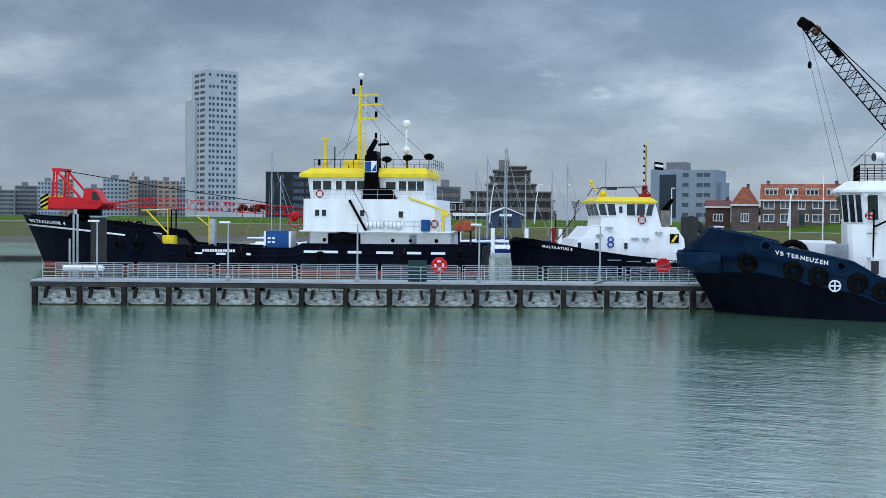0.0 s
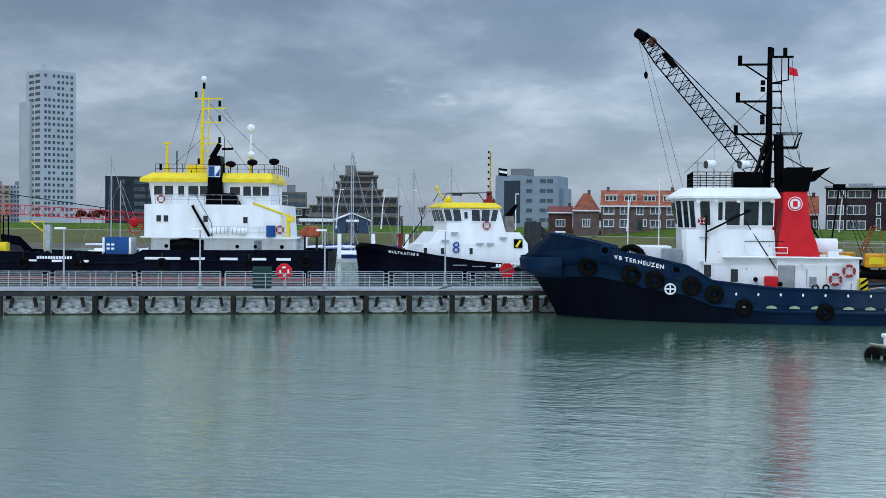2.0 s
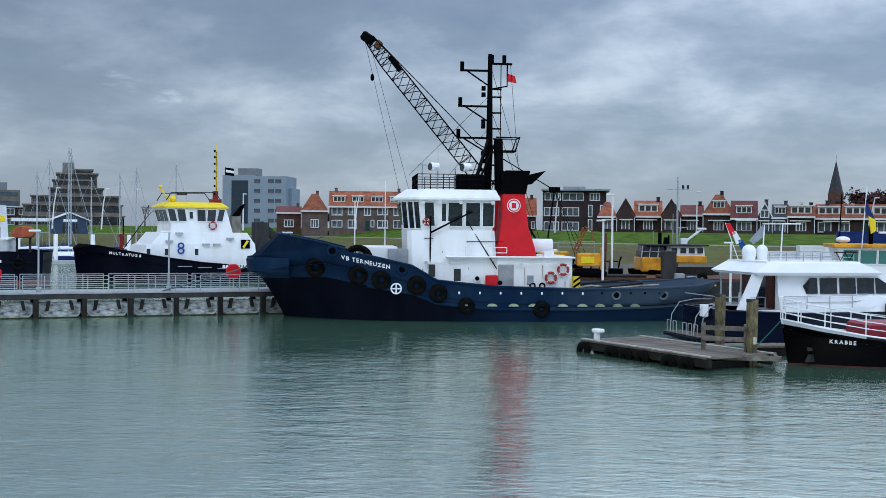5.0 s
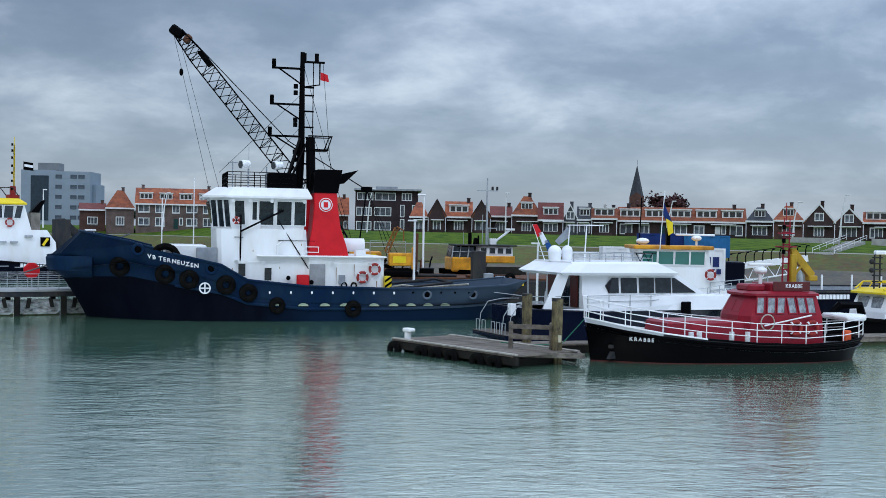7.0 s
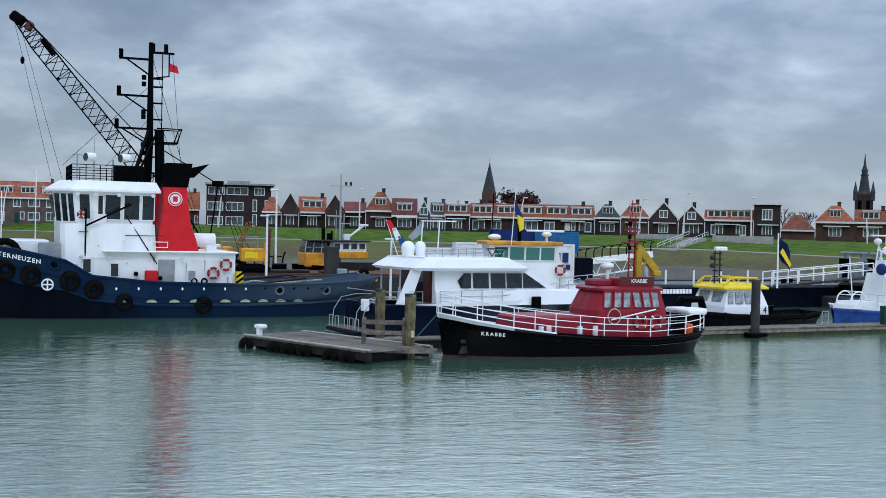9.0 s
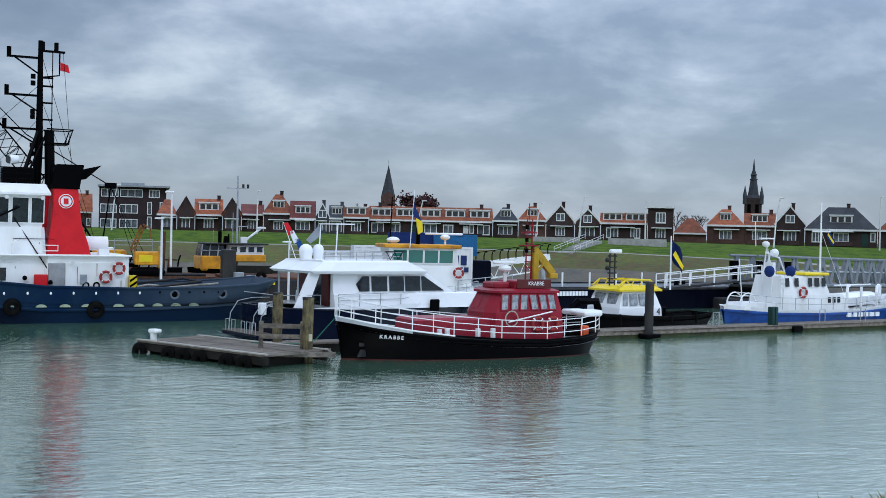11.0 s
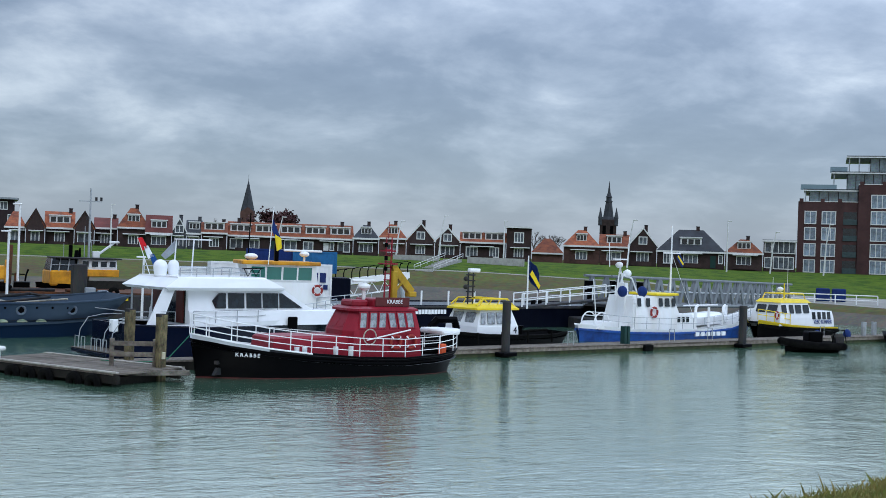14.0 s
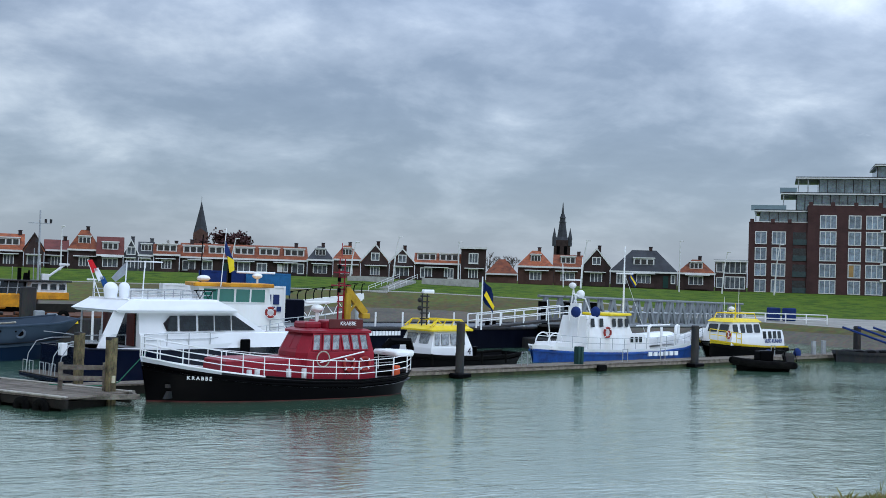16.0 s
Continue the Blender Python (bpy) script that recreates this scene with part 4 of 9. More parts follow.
part("badge_ring", bm, RED, disc)
bm = B()
box(bm, 13.67, 13.93, -2.7, -2.66, 6.84, 7.16)
part("badge_mark", bm, RED, disc)
bm = B()
loft(bm, [[(x, y, z) for x, y in ((a, 0.9), (b, 0.9), (b, 2.6), (a, 2.6))] for z, a, b in ((3.8, 12.75, 15.3), (5.6, 13.0, 14.75), (7.75, 13.1, 14.5))])
part("funnel", bm, RED, tug)
bm = B()
line(bm, [(10.9, -2.9, 6.0), (13.3, -3.3, 2.2), (13.3, -3.3, 1.4)], 0.035)
part("boat_fall", bm, BLACK, tug)
bm = B()
line(bm, [(11.9, -2.95, 4.1), (13.35, -2.95, 4.1), (13.35, -2.95, 4.42), (11.9, -2.95, 4.42)], 0.035)
part("funnel_rail", bm, WHITE, tug)
# door, lamps, hand rails and stains on the houses
bm = B()
box(bm, 9.12, 9.88, -2.66, -2.56, 5.35, 7.2, bevel=0.03)
d_ = part("wheelhouse_door", bm, WHITE, tug)
bm = B()
box(bm, 9.76, 9.82, -2.74, -2.66, 6.1, 6.3)
part("handle", bm, DARKGREY, d_)
for x, z, y in ((8.2, 7.18, -2.95), (9.2, 7.2, -3.0), (10.5, 7.2, -3.0), (12.45, 7.2, -3.0), (8.4, 3.55, -3.3), (10.0, 3.5, -3.3), (14.1, 3.5, -3.45), (16.4, 3.5, -3.45)):
    bm = B()
    rod(bm, (x, y, z), (x, y - 0.12, z - 0.06), 0.07, 0.13, 10)
    rod(bm, (x, y + 0.1, z + 0.02), (x, y, z), 0.04, n=6)
    part("deck_lamp", bm, WHITE, tug)
for x0, x1, z, y in ((8.3, 8.8, 4.95, -3.12), (8.6, 11.0, 3.5, -3.2), (10.9, 13.1, 4.78, -3.1), (13.6, 16.8, 3.45, -3.42)):
    bm = B()
    line(bm, [(x0, y + 0.1, z), (x0, y, z), (x1, y, z), (x1, y + 0.1, z)], 0.022)
    part("grab_rail", bm, BLACK if z > 4 else WHITE, tug)
for x, z, h in ((8.2, 3.1, 1.1), (9.4, 4.2, 1.4), (11.0, 3.2, 0.9), (12.3, 4.6, 0.7), (14.4, 3.2, 1.0), (15.5, 3.4, 0.8), (16.9, 2.4, 0.7)):
    bm = B()
    y = -3.31 if x > 12.5 else -3.2 + (z - 1.1) * 0.046
    slab(bm, [(x - 0.02, z), (x + 0.03, z), (x + 0.015, z - h), (x, z - h)], y - 0.006, y + 0.004)
    part("rust_stain", bm, mat("rust stain", (0.42, 0.30, 0.20), 0.8, vary=0.2), tug)
bm = B()
box(bm, 14.55, 14.95, -3.34, -3.29, 2.2, 2.75, bevel=0.01)
part("nameplate", bm, GREYP, tug)
bm = B()
line(bm, [(8.65, -3.0, 2.6), (8.65, -3.2, 6.3)], 0.05)
line(bm, [(8.65, -3.2, 5.3), (11.2, -3.1, 6.6)], 0.06)
part("davit", bm, BLACK, tug)
lifering(tug, 8.4, -2.98, 5.95, 0.24)
bm = B()
rod(bm, (15.0, -1.0, 4.55), (16.5, -1.0, 4.55), 0.42, n=16)
part("liferaft", bm, WHITE, tug, "white canister liferaft", smooth=True)
bm = B()
for x in (15.2, 16.3):
    rod(bm, (x, -1, 3.85), (x, -1, 4.2), 0.06)
box(bm, 15.6, 16.2, -3.3, -2.7, 3.9, 4.25)
part("raft_cradle", bm, WHITE, tug)
bm = B()
line(bm, [(10.8, -3.4, 3.9), (10.8, -3.4, 4.5), (11.1, -3.4, 4.7)], 0.06)
part("vent_pipe", bm, WHITE, tug)
for x, y, z in ((4.1, -2.4, 7.2), (6.15, 2.2, 8.6)):
    bm = B()
    rod(bm, (x, y, 3.4), (x, y, z), 0.05, 0.03)
    part("whip_antenna", bm, WHITE, tug)
# towing gear on the aft deck
bm = B()
line(bm, [(18.3, -2.6, 1.1), (18.3, -2.6, 1.9), (22, -2.2, 2.3), (22, 2.2, 2.3), (18.3, 2.6, 1.9)], 0.09)
part("towing_beam", bm, DARKGREY, tug)
bm = B()
rod(bm, (17.9, 0.9, 1.7), (17.9, -0.9, 1.7), 0.6, n=16)
part("towing_winch", bm, DARKGREY, tug)
bm = B()
line(bm, [(17.6, -1.0, 1.8), (18.8, -2.0, 2.1), (20.5, -1.0, 1.9), (23, -2.5, 2.2)], 0.06)
part("tow_rope", bm, ROPE, tug)
bm = B()
ring(bm, (4.3, -2.9, 3.62), 0.72, 0.2, "Y", 18, 8)
part("deck_tyre", bm, RUBBER, tug, smooth=True)
bm = B()
for x in (14.9, 15.5):
    ring(bm, (x, -3.3, 2.12), 0.16, 0.05, "Y", 14, 6)
part("bollard_eye", bm, BLACK, tug)

# ---- salvage vessel behind the jetty ----
salvor = thing("salvage_vessel", berth((-87.1, 93.3), (-42.9, 105.9), 5.0), "black salvage ship with white superstructure and yellow trim", "ship")
SS = [(-2.4, -4.5, 0.8, 0.05, 5.55), (-0.9, -2.7, 2.8, 1.0, 5.4), (1.6, 0.6, 4.2, 2.5, 5.15), (5, 4.5, 4.9, 4.0, 4.8), (9, 8.8, 5, 4.7, 4.3), (11.7, 11.7, 5, 4.9, 3.95), (13.0, 13.0, 5, 4.95, 2.65), (20, 20, 5, 4.95, 2.42), (26.5, 26.5, 5, 4.95, 2.42), (27.5, 27.5, 5, 4.95, 2.88), (36, 36, 5, 4.9, 2.9), (42.5, 42.5, 4.9, 4.7, 2.98), (45.4, 45.6, 4.2, 3.6, 2.9)]
hull(salvor, SS, [("hull", 0.1, 1.0, NAVY), ("boot_top", -0.4, 0.1, OXIDE)], DARKGREY, 0.9)
strake(salvor, SS, 1.0, 0.06, NAVY, "bulwark_rail")
strake(salvor, SS, 0.66, 0.12, NAVY, "rubbing_strake", 5)
strake(salvor, SS, 0.82, 0.09, LETTER, "white_strake", 0, 5)
for x0, x1, z in ((16.2, 17.1, 1.75), (18.6, 19.6, 1.75), (21.4, 22.2, 1.75), (27.7, 31.2, 2.1), (32.2, 33.6, 2.1), (35.1, 36.8, 2.1), (38.2, 39.6, 2.1), (40.6, 42.0, 2.1)):
    bm = B()
    box(bm, x0, x1, -5.12, -4.9, z - 0.12, z + 0.12, bevel=0.02)
    part("white_fender_pad", bm, LETTER, salvor)
for x, z in ((8.1, 2.5), (10.1, 2.5), (15.8, 1.55), (21.2, 1.5), (29.4, 1.55), (37.9, 1.5), (43.4, 1.9)):
    tyre(salvor, x, -hull_y(SS, x, z)[0] - 0.15, z, 0.62, 0.16, chains=0.5)
hy, rz = hull_y(SS, 1.4, 4.6)
hull_text("MULTRASALVOR 4", 0.52, SS, -3.0, 4.78, -0.06, LETTER, salvor)
# the line of lettering amidships is given as bars
for k in range(13):
    bm = B()
    box(bm, 17.1 + 0.27 * k, 17.1 + 0.27 * k + 0.19, -5.04, -4.95, 1.95, 2.22)
    part("letter_bar", bm, LETTER, salvor)
# superstructure
bm = B()
cabin(bm, (28.0, 42.3, 4.2), (28.0, 42.3, 4.2), 2.4, 4.15)
part("lower_house", bm, WHITE, salvor)
bm = B()
box(bm, 27.2, 42.6, -5.0, 5.0, 4.12, 4.24)
part("main_deck_edge", bm, WHITE, salvor)
bm = B()
cabin(bm, (27.5, 41.3, 4.8), (27.5, 41.1, 4.75), 4.24, 7.4)
part("deckhouse", bm, WHITE, salvor, "white slab-sided deckhouse")
bm = B()
cabin(bm, (28.0, 39.8, 3.9), (27.7, 39.8, 3.95), 7.4, 9.65)
part("wheelhouse", bm, WHITE, salvor)
bm = B()
rim = [(27.0, -4.4), (40.1, -4.4), (40.1, 4.4), (27.0, 4.4)]
top = [(28.1, -3.6), (39.8, -3.6), (39.8, 3.6), (28.1, 3.6)]
loft(bm, [[(x, y, 9.6) for x, y in rim], [(x, y, 9.95) for x, y in rim], [(x, y, 10.55) for x, y in top]])
part("roof", bm, YELLOW, salvor, "bright yellow roof")
for x, w, h in ((28.75, 0.85, 0.95), (29.8, 0.85, 0.95), (31.0, 0.6, 0.95), (32.2, 1.0, 0.95), (33.3, 0.9, 0.95), (36.3, 1.0, 0.8), (37.5, 0.75, 0.95), (38.45, 0.8, 0.95), (39.3, 0.7, 0.95)):
    window(salvor, x, -3.97, 8.75, w, h, GLASS, WHITE, fw=0.07)
for x, z in ((29.0, 6.0), (29.7, 6.0), (33.6, 6.0), (37.5, 5.9)):
    window(salvor, x, -4.8, z, 0.45, 0.62, GLASS, WHITE, fw=0.05)
for k in range(3):
    window(salvor, 27.85, -2.6 + 2.6 * k, 8.75, 1.6, 0.95, GLASS, None, rz=-90, lean=-7)
bm = B()
for x0, x1 in ((30.0, 31.5), (31.6, 33.3)):
    box(bm, x0, x1, -4.35, -4.1, 2.9, 3.95)
ball(bm, (31.6, -4.5, 3.2), 1.4, 0.6, 0.9, 14)
part("deck_winch", bm, BLACK, salvor, smooth=False)
for x in (29.6, 36.6, 38.4, 41.0):
    bm = B()
    ball(bm, (x, -4.22, 3.3), 0.2, 0.06, 0.2, 10)
    part("porthole", bm, BLACK, salvor)
bm = B()
box(bm, 38.3, 39.0, -4.25, -4.15, 2.6, 3.9, bevel=0.03)
part("door", bm, GREYP, salvor)
bm = B()
loft(bm, [[(x, y, z) for x, y in ((a, -4.5), (b, -4.5), (b, -2.6), (a, -2.6))] for z, a, b in ((7.3, 33.5, 37.0), (8.5, 33.6, 36.4), (8.55, 33.7, 35.2), (11.7, 33.75, 35.0), (12.2, 34.1, 34.9))])
fun = part("funnel", bm, BLACK, salvor, "black funnel with blue and white badge")
bm = B()
box(bm, 33.75, 34.95, -4.58, -4.49, 10.1, 11.2)
bd_ = part("funnel_badge", bm, LETTER, fun)
bm = B()
box(bm, 33.8, 34.4, -4.61, -4.57, 10.15, 11.15)
slab(bm, [(34.45, 10.2), (34.9, 10.2), (34.9, 10.9)], -4.61, -4.57)
part("badge_field", bm, BLUEP, bd_)
bm = B()
rod(bm, (33.9, -3.5, 12.0), (34.7, -3.5, 13.4), 0.3, 0.25, 10)
rod(bm, (34.9, -3.5, 12.9), (36.0, -3.5, 12.95), 0.12)
part("exhaust_pipe", bm, BLACK, fun)
# ladder up the side
bm = B()
line(bm, [(32.3, -4.95, 7.3), (34.0, -4.95, 4.3)], 0.14)
line(bm, [(32.5, -4.95, 8.6), (34.2, -4.95, 5.6), (34.2, -4.95, 4.3)], 0.03)
part("stairway", bm, BLACK, salvor)
railing("boat_deck_rail", [(34.3, -4.9, 4.24), (41.9, -4.9, 4.24)], 1.0, STEEL, salvor, rails=2, r=0.02, gap=1.5)
railing("bridge_deck_rail", [(28.6, -4.6, 7.4), (41.6, -4.6, 7.4)], 0.95, STEEL, salvor, rails=2, r=0.02, gap=1.6)
railing("roof_rail", [(28.3, -3.5, 10.5), (40.5, -3.5, 10.5), (40.5, 3.5, 10.5)], 0.9, BLACK, salvor, rails=2, r=0.025, gap=1.4)
for x in (34.9, 36.9):
    bm = B()
    rod(bm, (x - 0.8, -4.75, 4.85), (x + 0.8, -4.75, 4.85), 0.34, n=14)
    raft = part("liferaft", bm, WHITE, salvor, smooth=True)
    bm = B()
    for k in range(4):
        ring(bm, (x - 0.6 + 0.4 * k, -4.75, 4.85), 0.34, 0.03, "X", 14, 4)
    part("strap", bm, GREYP, raft)
bm = B()
rod(bm, (40.0, -4.9, 4.3), (40.0, -4.9, 5.4), 0.45, n=14)
part("blue_drum", bm, BLUEP, salvor)
lifering(salvor, 40.9, -4.95, 5.0, 0.42)
lifering(salvor, 29.2, -4.7, 7.9, 0.42)
bm = B()
line(bm, [(38.2, -4.8, 7.6), (42.2, -4.8, 6.2)], 0.1)
box(bm, 41.55, 41.85, -5.0, -4.7, 4.2, 6.5, bevel=0.04)
box(bm, 41.5, 42.3, -5.02, -4.68, 5.75, 6.15, bevel=0.05)
part("deck_crane", bm, YELLOW, salvor, "yellow folding deck crane")
bm = B()
loft(bm, [[(x, y, z) for x, y in ((a_, -2.2), (b_, -2.2), (b_, -0.6), (a_, -0.6))] for z, a_, b_ in ((4.25, 42.8, 44.2), (4.55, 42.5, 44.5), (4.85, 42.45, 44.55), (5.2, 42.8, 44.3), (5.35, 43.1, 43.9))])
bmesh.ops.bevel(bm, geom=bm.edges[:], offset=0.08, segments=1, affect="EDGES")
part("rescue_boat", bm, mat("faded orange cover", (0.42, 0.10, 0.045), 0.7, vary=0.25), salvor, "orange covered rescue boat")
bm = B()
line(bm, [(42.9, -1.5, 2.6), (42.9, -1.5, 4.3)], 0.12)
line(bm, [(44.1, -1.5, 2.6), (44.1, -1.5, 4.3)], 0.12)
part("boat_cradle", bm, DARKGREY, salvor)
# masts and antennas
UP = pose(-1.05, 0, -0.75)
bm = B()
box(bm, 31.9, 33.5, -1.2, 1.0, 10.4, 12.2, bevel=0.06)
rod(bm, (33.2, 0, 12), (33.3, 0, 20.0), 0.22, 0.1, 10)
line(bm, [(33.8, 0, 12.0), (33.9, 0, 19.2)], 0.05)
for z in (13.6, 15.0, 16.6, 17.9, 18.9):
    box(bm, 33.2, 34.0, -0.05, 0.05, z - 0.05, z + 0.05)
for z, a, b in ((14.4, 33.4, 35.0), (16.6, 33.4, 35.1), (19.0, 32.5, 35.3), (18.0, 33.4, 35.6)):
    box(bm, a, b, -0.06, 0.06, z - 0.06, z + 0.06)
rod(bm, (29.9, -1, 10.5), (29.9, -1, 14.4), 0.14)
rod(bm, (29.2, -1, 10.5), (29.9, -1, 12.4), 0.06)
rod(bm, (30.6, -1, 10.5), (29.9, -1, 12.4), 0.06)
box(bm, 29.5, 30.3, -1.2, -0.8, 14.3, 14.45)
part("mast", bm, YELLOW, salvor, "yellow signal mast", at=UP)
for x, z in ((32.6, 19.1), (35.0, 18.2), (35.0, 16.7), (35.0, 14.5), (29.0, 11.7), (33.4, 20.0), (32.9, 12.3)):
    bm = B()
    rod(bm, (x, 0, z), (x, 0, z + 0.6), 0.14, n=8)
    part("mast_lamp", bm, BLACK, salvor, at=UP)
bm = B()
ball(bm, (33.4, 0, 21.0), 0.3, n=12)
rod(bm, (33.4, 0, 20), (33.4, 0, 20.9), 0.05)
for z, r_ in ((16.0, 0.44), (13.3, 0.4)):
    ball(bm, (38.2, 0, z), r_, r_, r_, 16)
rod(bm, (38.2, 0, 12.8), (38.2, 0, 15.5), 0.1)
part("radome", bm, WHITE, salvor, smooth=True, at=UP)
bm = B()
rod(bm, (38.2, 0, 10.5), (38.2, 0, 12.9), 0.14)
line(bm, [(34.8, -1, 11.9), (36.2, -1, 12.1)], 0.05)
line(bm, [(34.8, -1, 10.5), (34.8, -1, 11.9)], 0.05)
part("antenna_mast", bm, YELLOW, salvor, at=UP)
for x, z in ((36.3, 12.3), (38.5, 12.5), (40.7, 12.6)):
    bm = B()
    ball(bm, (x, -0.8, z), 0.55, 0.3, 0.34, 12)
    rod(bm, (x, -0.8, 10.5), (x, -0.8, z), 0.05)
    part("searchlight", bm, BLACK, salvor, at=UP)
bm = B()
box(bm, 31.9, 33.0, -1.6, -1.5, 10.3, 11.0)
for x in (32.9, 36.2, 36.6, 39.6, 40.6, 40.9):
    line(bm, [(x, -3.4, 10.4), (x, -3.4, 11.6)], 0.05)
rod(bm, (30.9, -1, 10.4), (30.9, -1, 13.6), 0.06)
rod(bm, (35.5, 0, 12.5), (35.5, 0, 15.0), 0.03)
part("roof_fitting", bm, BLACK, salvor, at=UP)
bm = B()
for p, q in (((33.4, 0, 19.0), (40.6, 0, 12.4)), ((33.4, 0, 18.0), (38.6, 0, 11)), ((33.3, 0, 18.5), (31, 0, 10.6)), ((33.3, 0, 15), (28.6, 0, 10.6)), ((40.9, -1, 12.6), (41.4, -1, 7.6)), ((35.4, 0, 18), (36.5, 0, 16.6))):
    rod(bm, p, q, 0.018, n=4)
part("stay", bm, BLACK, salvor, at=UP)
# crawler-type crane on the fore deck
crane = thing("deck_crane", salvor.matrix_world @ pose(-1.9, 0, 0.1), "red lattice boom crane lying along the ship's fore deck", "crane")
bm = B()
slab(bm, [(0.9, 6.05), (6.4, 6.05), (7.0, 6.5), (7.0, 6.9), (4.4, 7.3), (0.9, 7.35)], -2.2, 1.6)
bmesh.ops.bevel(bm, geom=bm.edges[:], offset=0.06, segments=1, affect="EDGES")
body = part("machine_house", bm, RED, crane)
bm = B()
box(bm, 0.1, 1.0, -2.2, 1.6, 6.0, 7.5, bevel=0.1)
cw = part("counterweight", bm, YELLOW, crane)
for k in range(3):
    bm = B()
    slab(bm, [(0.1, 0), (1.0, 0.5), (1.0, 0.75), (0.1, 0.25)], -2.24, -2.19)
    part("hazard_stripe", bm, BLACK, cw, at=pose(0, 0, 6.05 + 0.48 * k))
bm = B()
slab(bm, [(4.9, 6.9), (7.2, 6.7), (6.5, 7.9), (6.2, 8.2), (5.0, 8.2)], -2.3, -0.9)
cabm = part("cab", bm, RED, crane)
bm = B()
slab(bm, [(5.9, 7.1), (6.8, 7.0), (6.35, 7.9), (5.9, 7.9)], -2.34, -2.28)
part("pane", bm, GLASS, cabm)
bm = B()
rod(bm, (4.6, 0, 4.4), (4.6, 0, 6.1), 1.3, n=20)
part("pedestal", bm, BLACK, crane)
bm = B()
for y in (-1.5, 1.2):
    line(bm, [(1.1, y, 7.3), (1.3, y, 10.3)], 0.12)
    line(bm, [(1.6, y, 7.3), (1.6, y, 10.1)], 0.09)
    line(bm, [(1.5, y, 10.2), (4.2, y, 7.3)], 0.14)
    for k in range(6):
        rod(bm, (1.15, y, 7.5 + 0.42 * k), (1.6, y, 7.7 + 0.42 * k), 0.03)
box(bm, 1.1, 1.9, -1.6, 1.3, 10.1, 10.4)
part("gantry", bm, RED, crane)
bm = B()
lattice(bm, (7.0, -0.3, 6.35), (11.5, -0.3, 6.9), 1.0, 0.5, 6, 0.04, 1.8)
lattice(bm, (11.5, -0.3, 6.9), (24.5, -0.3, 6.2), 1.1, 0.95, 18, 0.036)
lattice(bm, (24.5, -0.3, 6.2), (29.2, -0.3, 6.0), 1.1, 0.9, 5, 0.036, 0.8)
part("boom", bm, RED, crane)
bm = B()
for k in (0, 0.3):
    line(bm, [(1.7, k - 0.4, 10.2), (12, k - 0.4, 8.6), (24.5, k - 0.4, 6.9)], 0.04)
part("pendant_cable", bm, BLACK, crane)
bm = B()
ring(bm, (27.4, -0.3, 5.2), 0.8, 0.06, "Y", 18, 5)
for k in range(5):
    rod(bm, (27.4 - 0.7, -0.3, 4.8 + 0.2 * k), (27.4 + 0.7, -0.3, 4.8 + 0.2 * k), 0.03)
ball(bm, (27.3, -0.3, 5.5), 0.5, 0.25, 0.5, 10)
part("hose_reel", bm, RED, crane)
bm = B()
box(bm, 7.2, 11.2, -4.9, -4.6, 4.0, 4.2)
for k in range(9):
    rod(bm, (7.3 + 0.45 * k, -4.7, 3.9), (7.3 + 0.45 * k, -4.7, 5.1), 0.04)
for k in range(3):
    ring(bm, (8.0 + 1.1 * k, -4.6, 4.5), 0.4, 0.1, "Y", 14, 6)
line(bm, [(1.0, -2, 5.2), (3.5, -3.5, 5.5)], 0.1)
ball(bm, (1.5, -1.5, 5.4), 0.5, 0.4, 0.3, 10)
ball(bm, (2.8, -2.5, 5.35), 0.5, 0.4, 0.3, 10)
part("mooring_gear", bm, BLACK, salvor)
bm = B()
line(bm, [(10.4, -4.4, 6.1), (13.2, -4.4, 6.2), (13.2, -4.4, 3.6)], 0.07)
line(bm, [(11.0, -4.4, 6.0), (13.2, -4.4, 3.8)], 0.08)
box(bm, 12.7, 14.0, -4.7, -3.8, 2.5, 3.55, bevel=0.05)
line(bm, [(15.3, -4.0, 5.6), (17.4, -4.0, 5.6), (17.4, -4.0, 2.8)], 0.06)
line(bm, [(16.2, -4.0, 5.5), (17.4, -4.0, 4.6)], 0.06)
part("yellow_davit", bm, YELLOW, salvor)
bm = B()
for x in (13.2, 13.5, 14.0):
    line(bm, [(x, -4.2, 3.5), (x, -4.2, 6.2)], 0.08)
for k in range(10):
    ball(bm, (15 + 0.95 * k, -4.3, 2.55), 0.3, 0.3, 0.18, 8)
part("deck_clutter", bm, BLACK, salvor)
bm = B()
box(bm, 17.5, 18.1, -4.2, -3.6, 2.4, 5.3)
part("white_post", bm, STEEL, salvor)
cont = thing("blue_container", salvor.matrix_world @ pose(23.4, -4.5, 1.6), "small blue tank container on the ship's low deck", "container")
bm = B()
box(bm, 0.2, 2.6, 0, 2, 0.0, 2.55, bevel=0.04)
part("tank", bm, BLUEP, cont)
bm = B()
for x in (0, 2.6):
    box(bm, x, x + 0.2, -0.05, 2.05, -0.1, 2.5)
part("end_frame", bm, WHITE, cont)
bm = B()
for k in range(4):
    box(bm, 0.4 + 0.45 * (k % 2), 0.7 + 0.45 * (k % 2), -0.03, 0.0, 1.3 + 0.4 * (k // 2), 1.5 + 0.4 * (k // 2))
part("label_bar", bm, LETTER, cont)

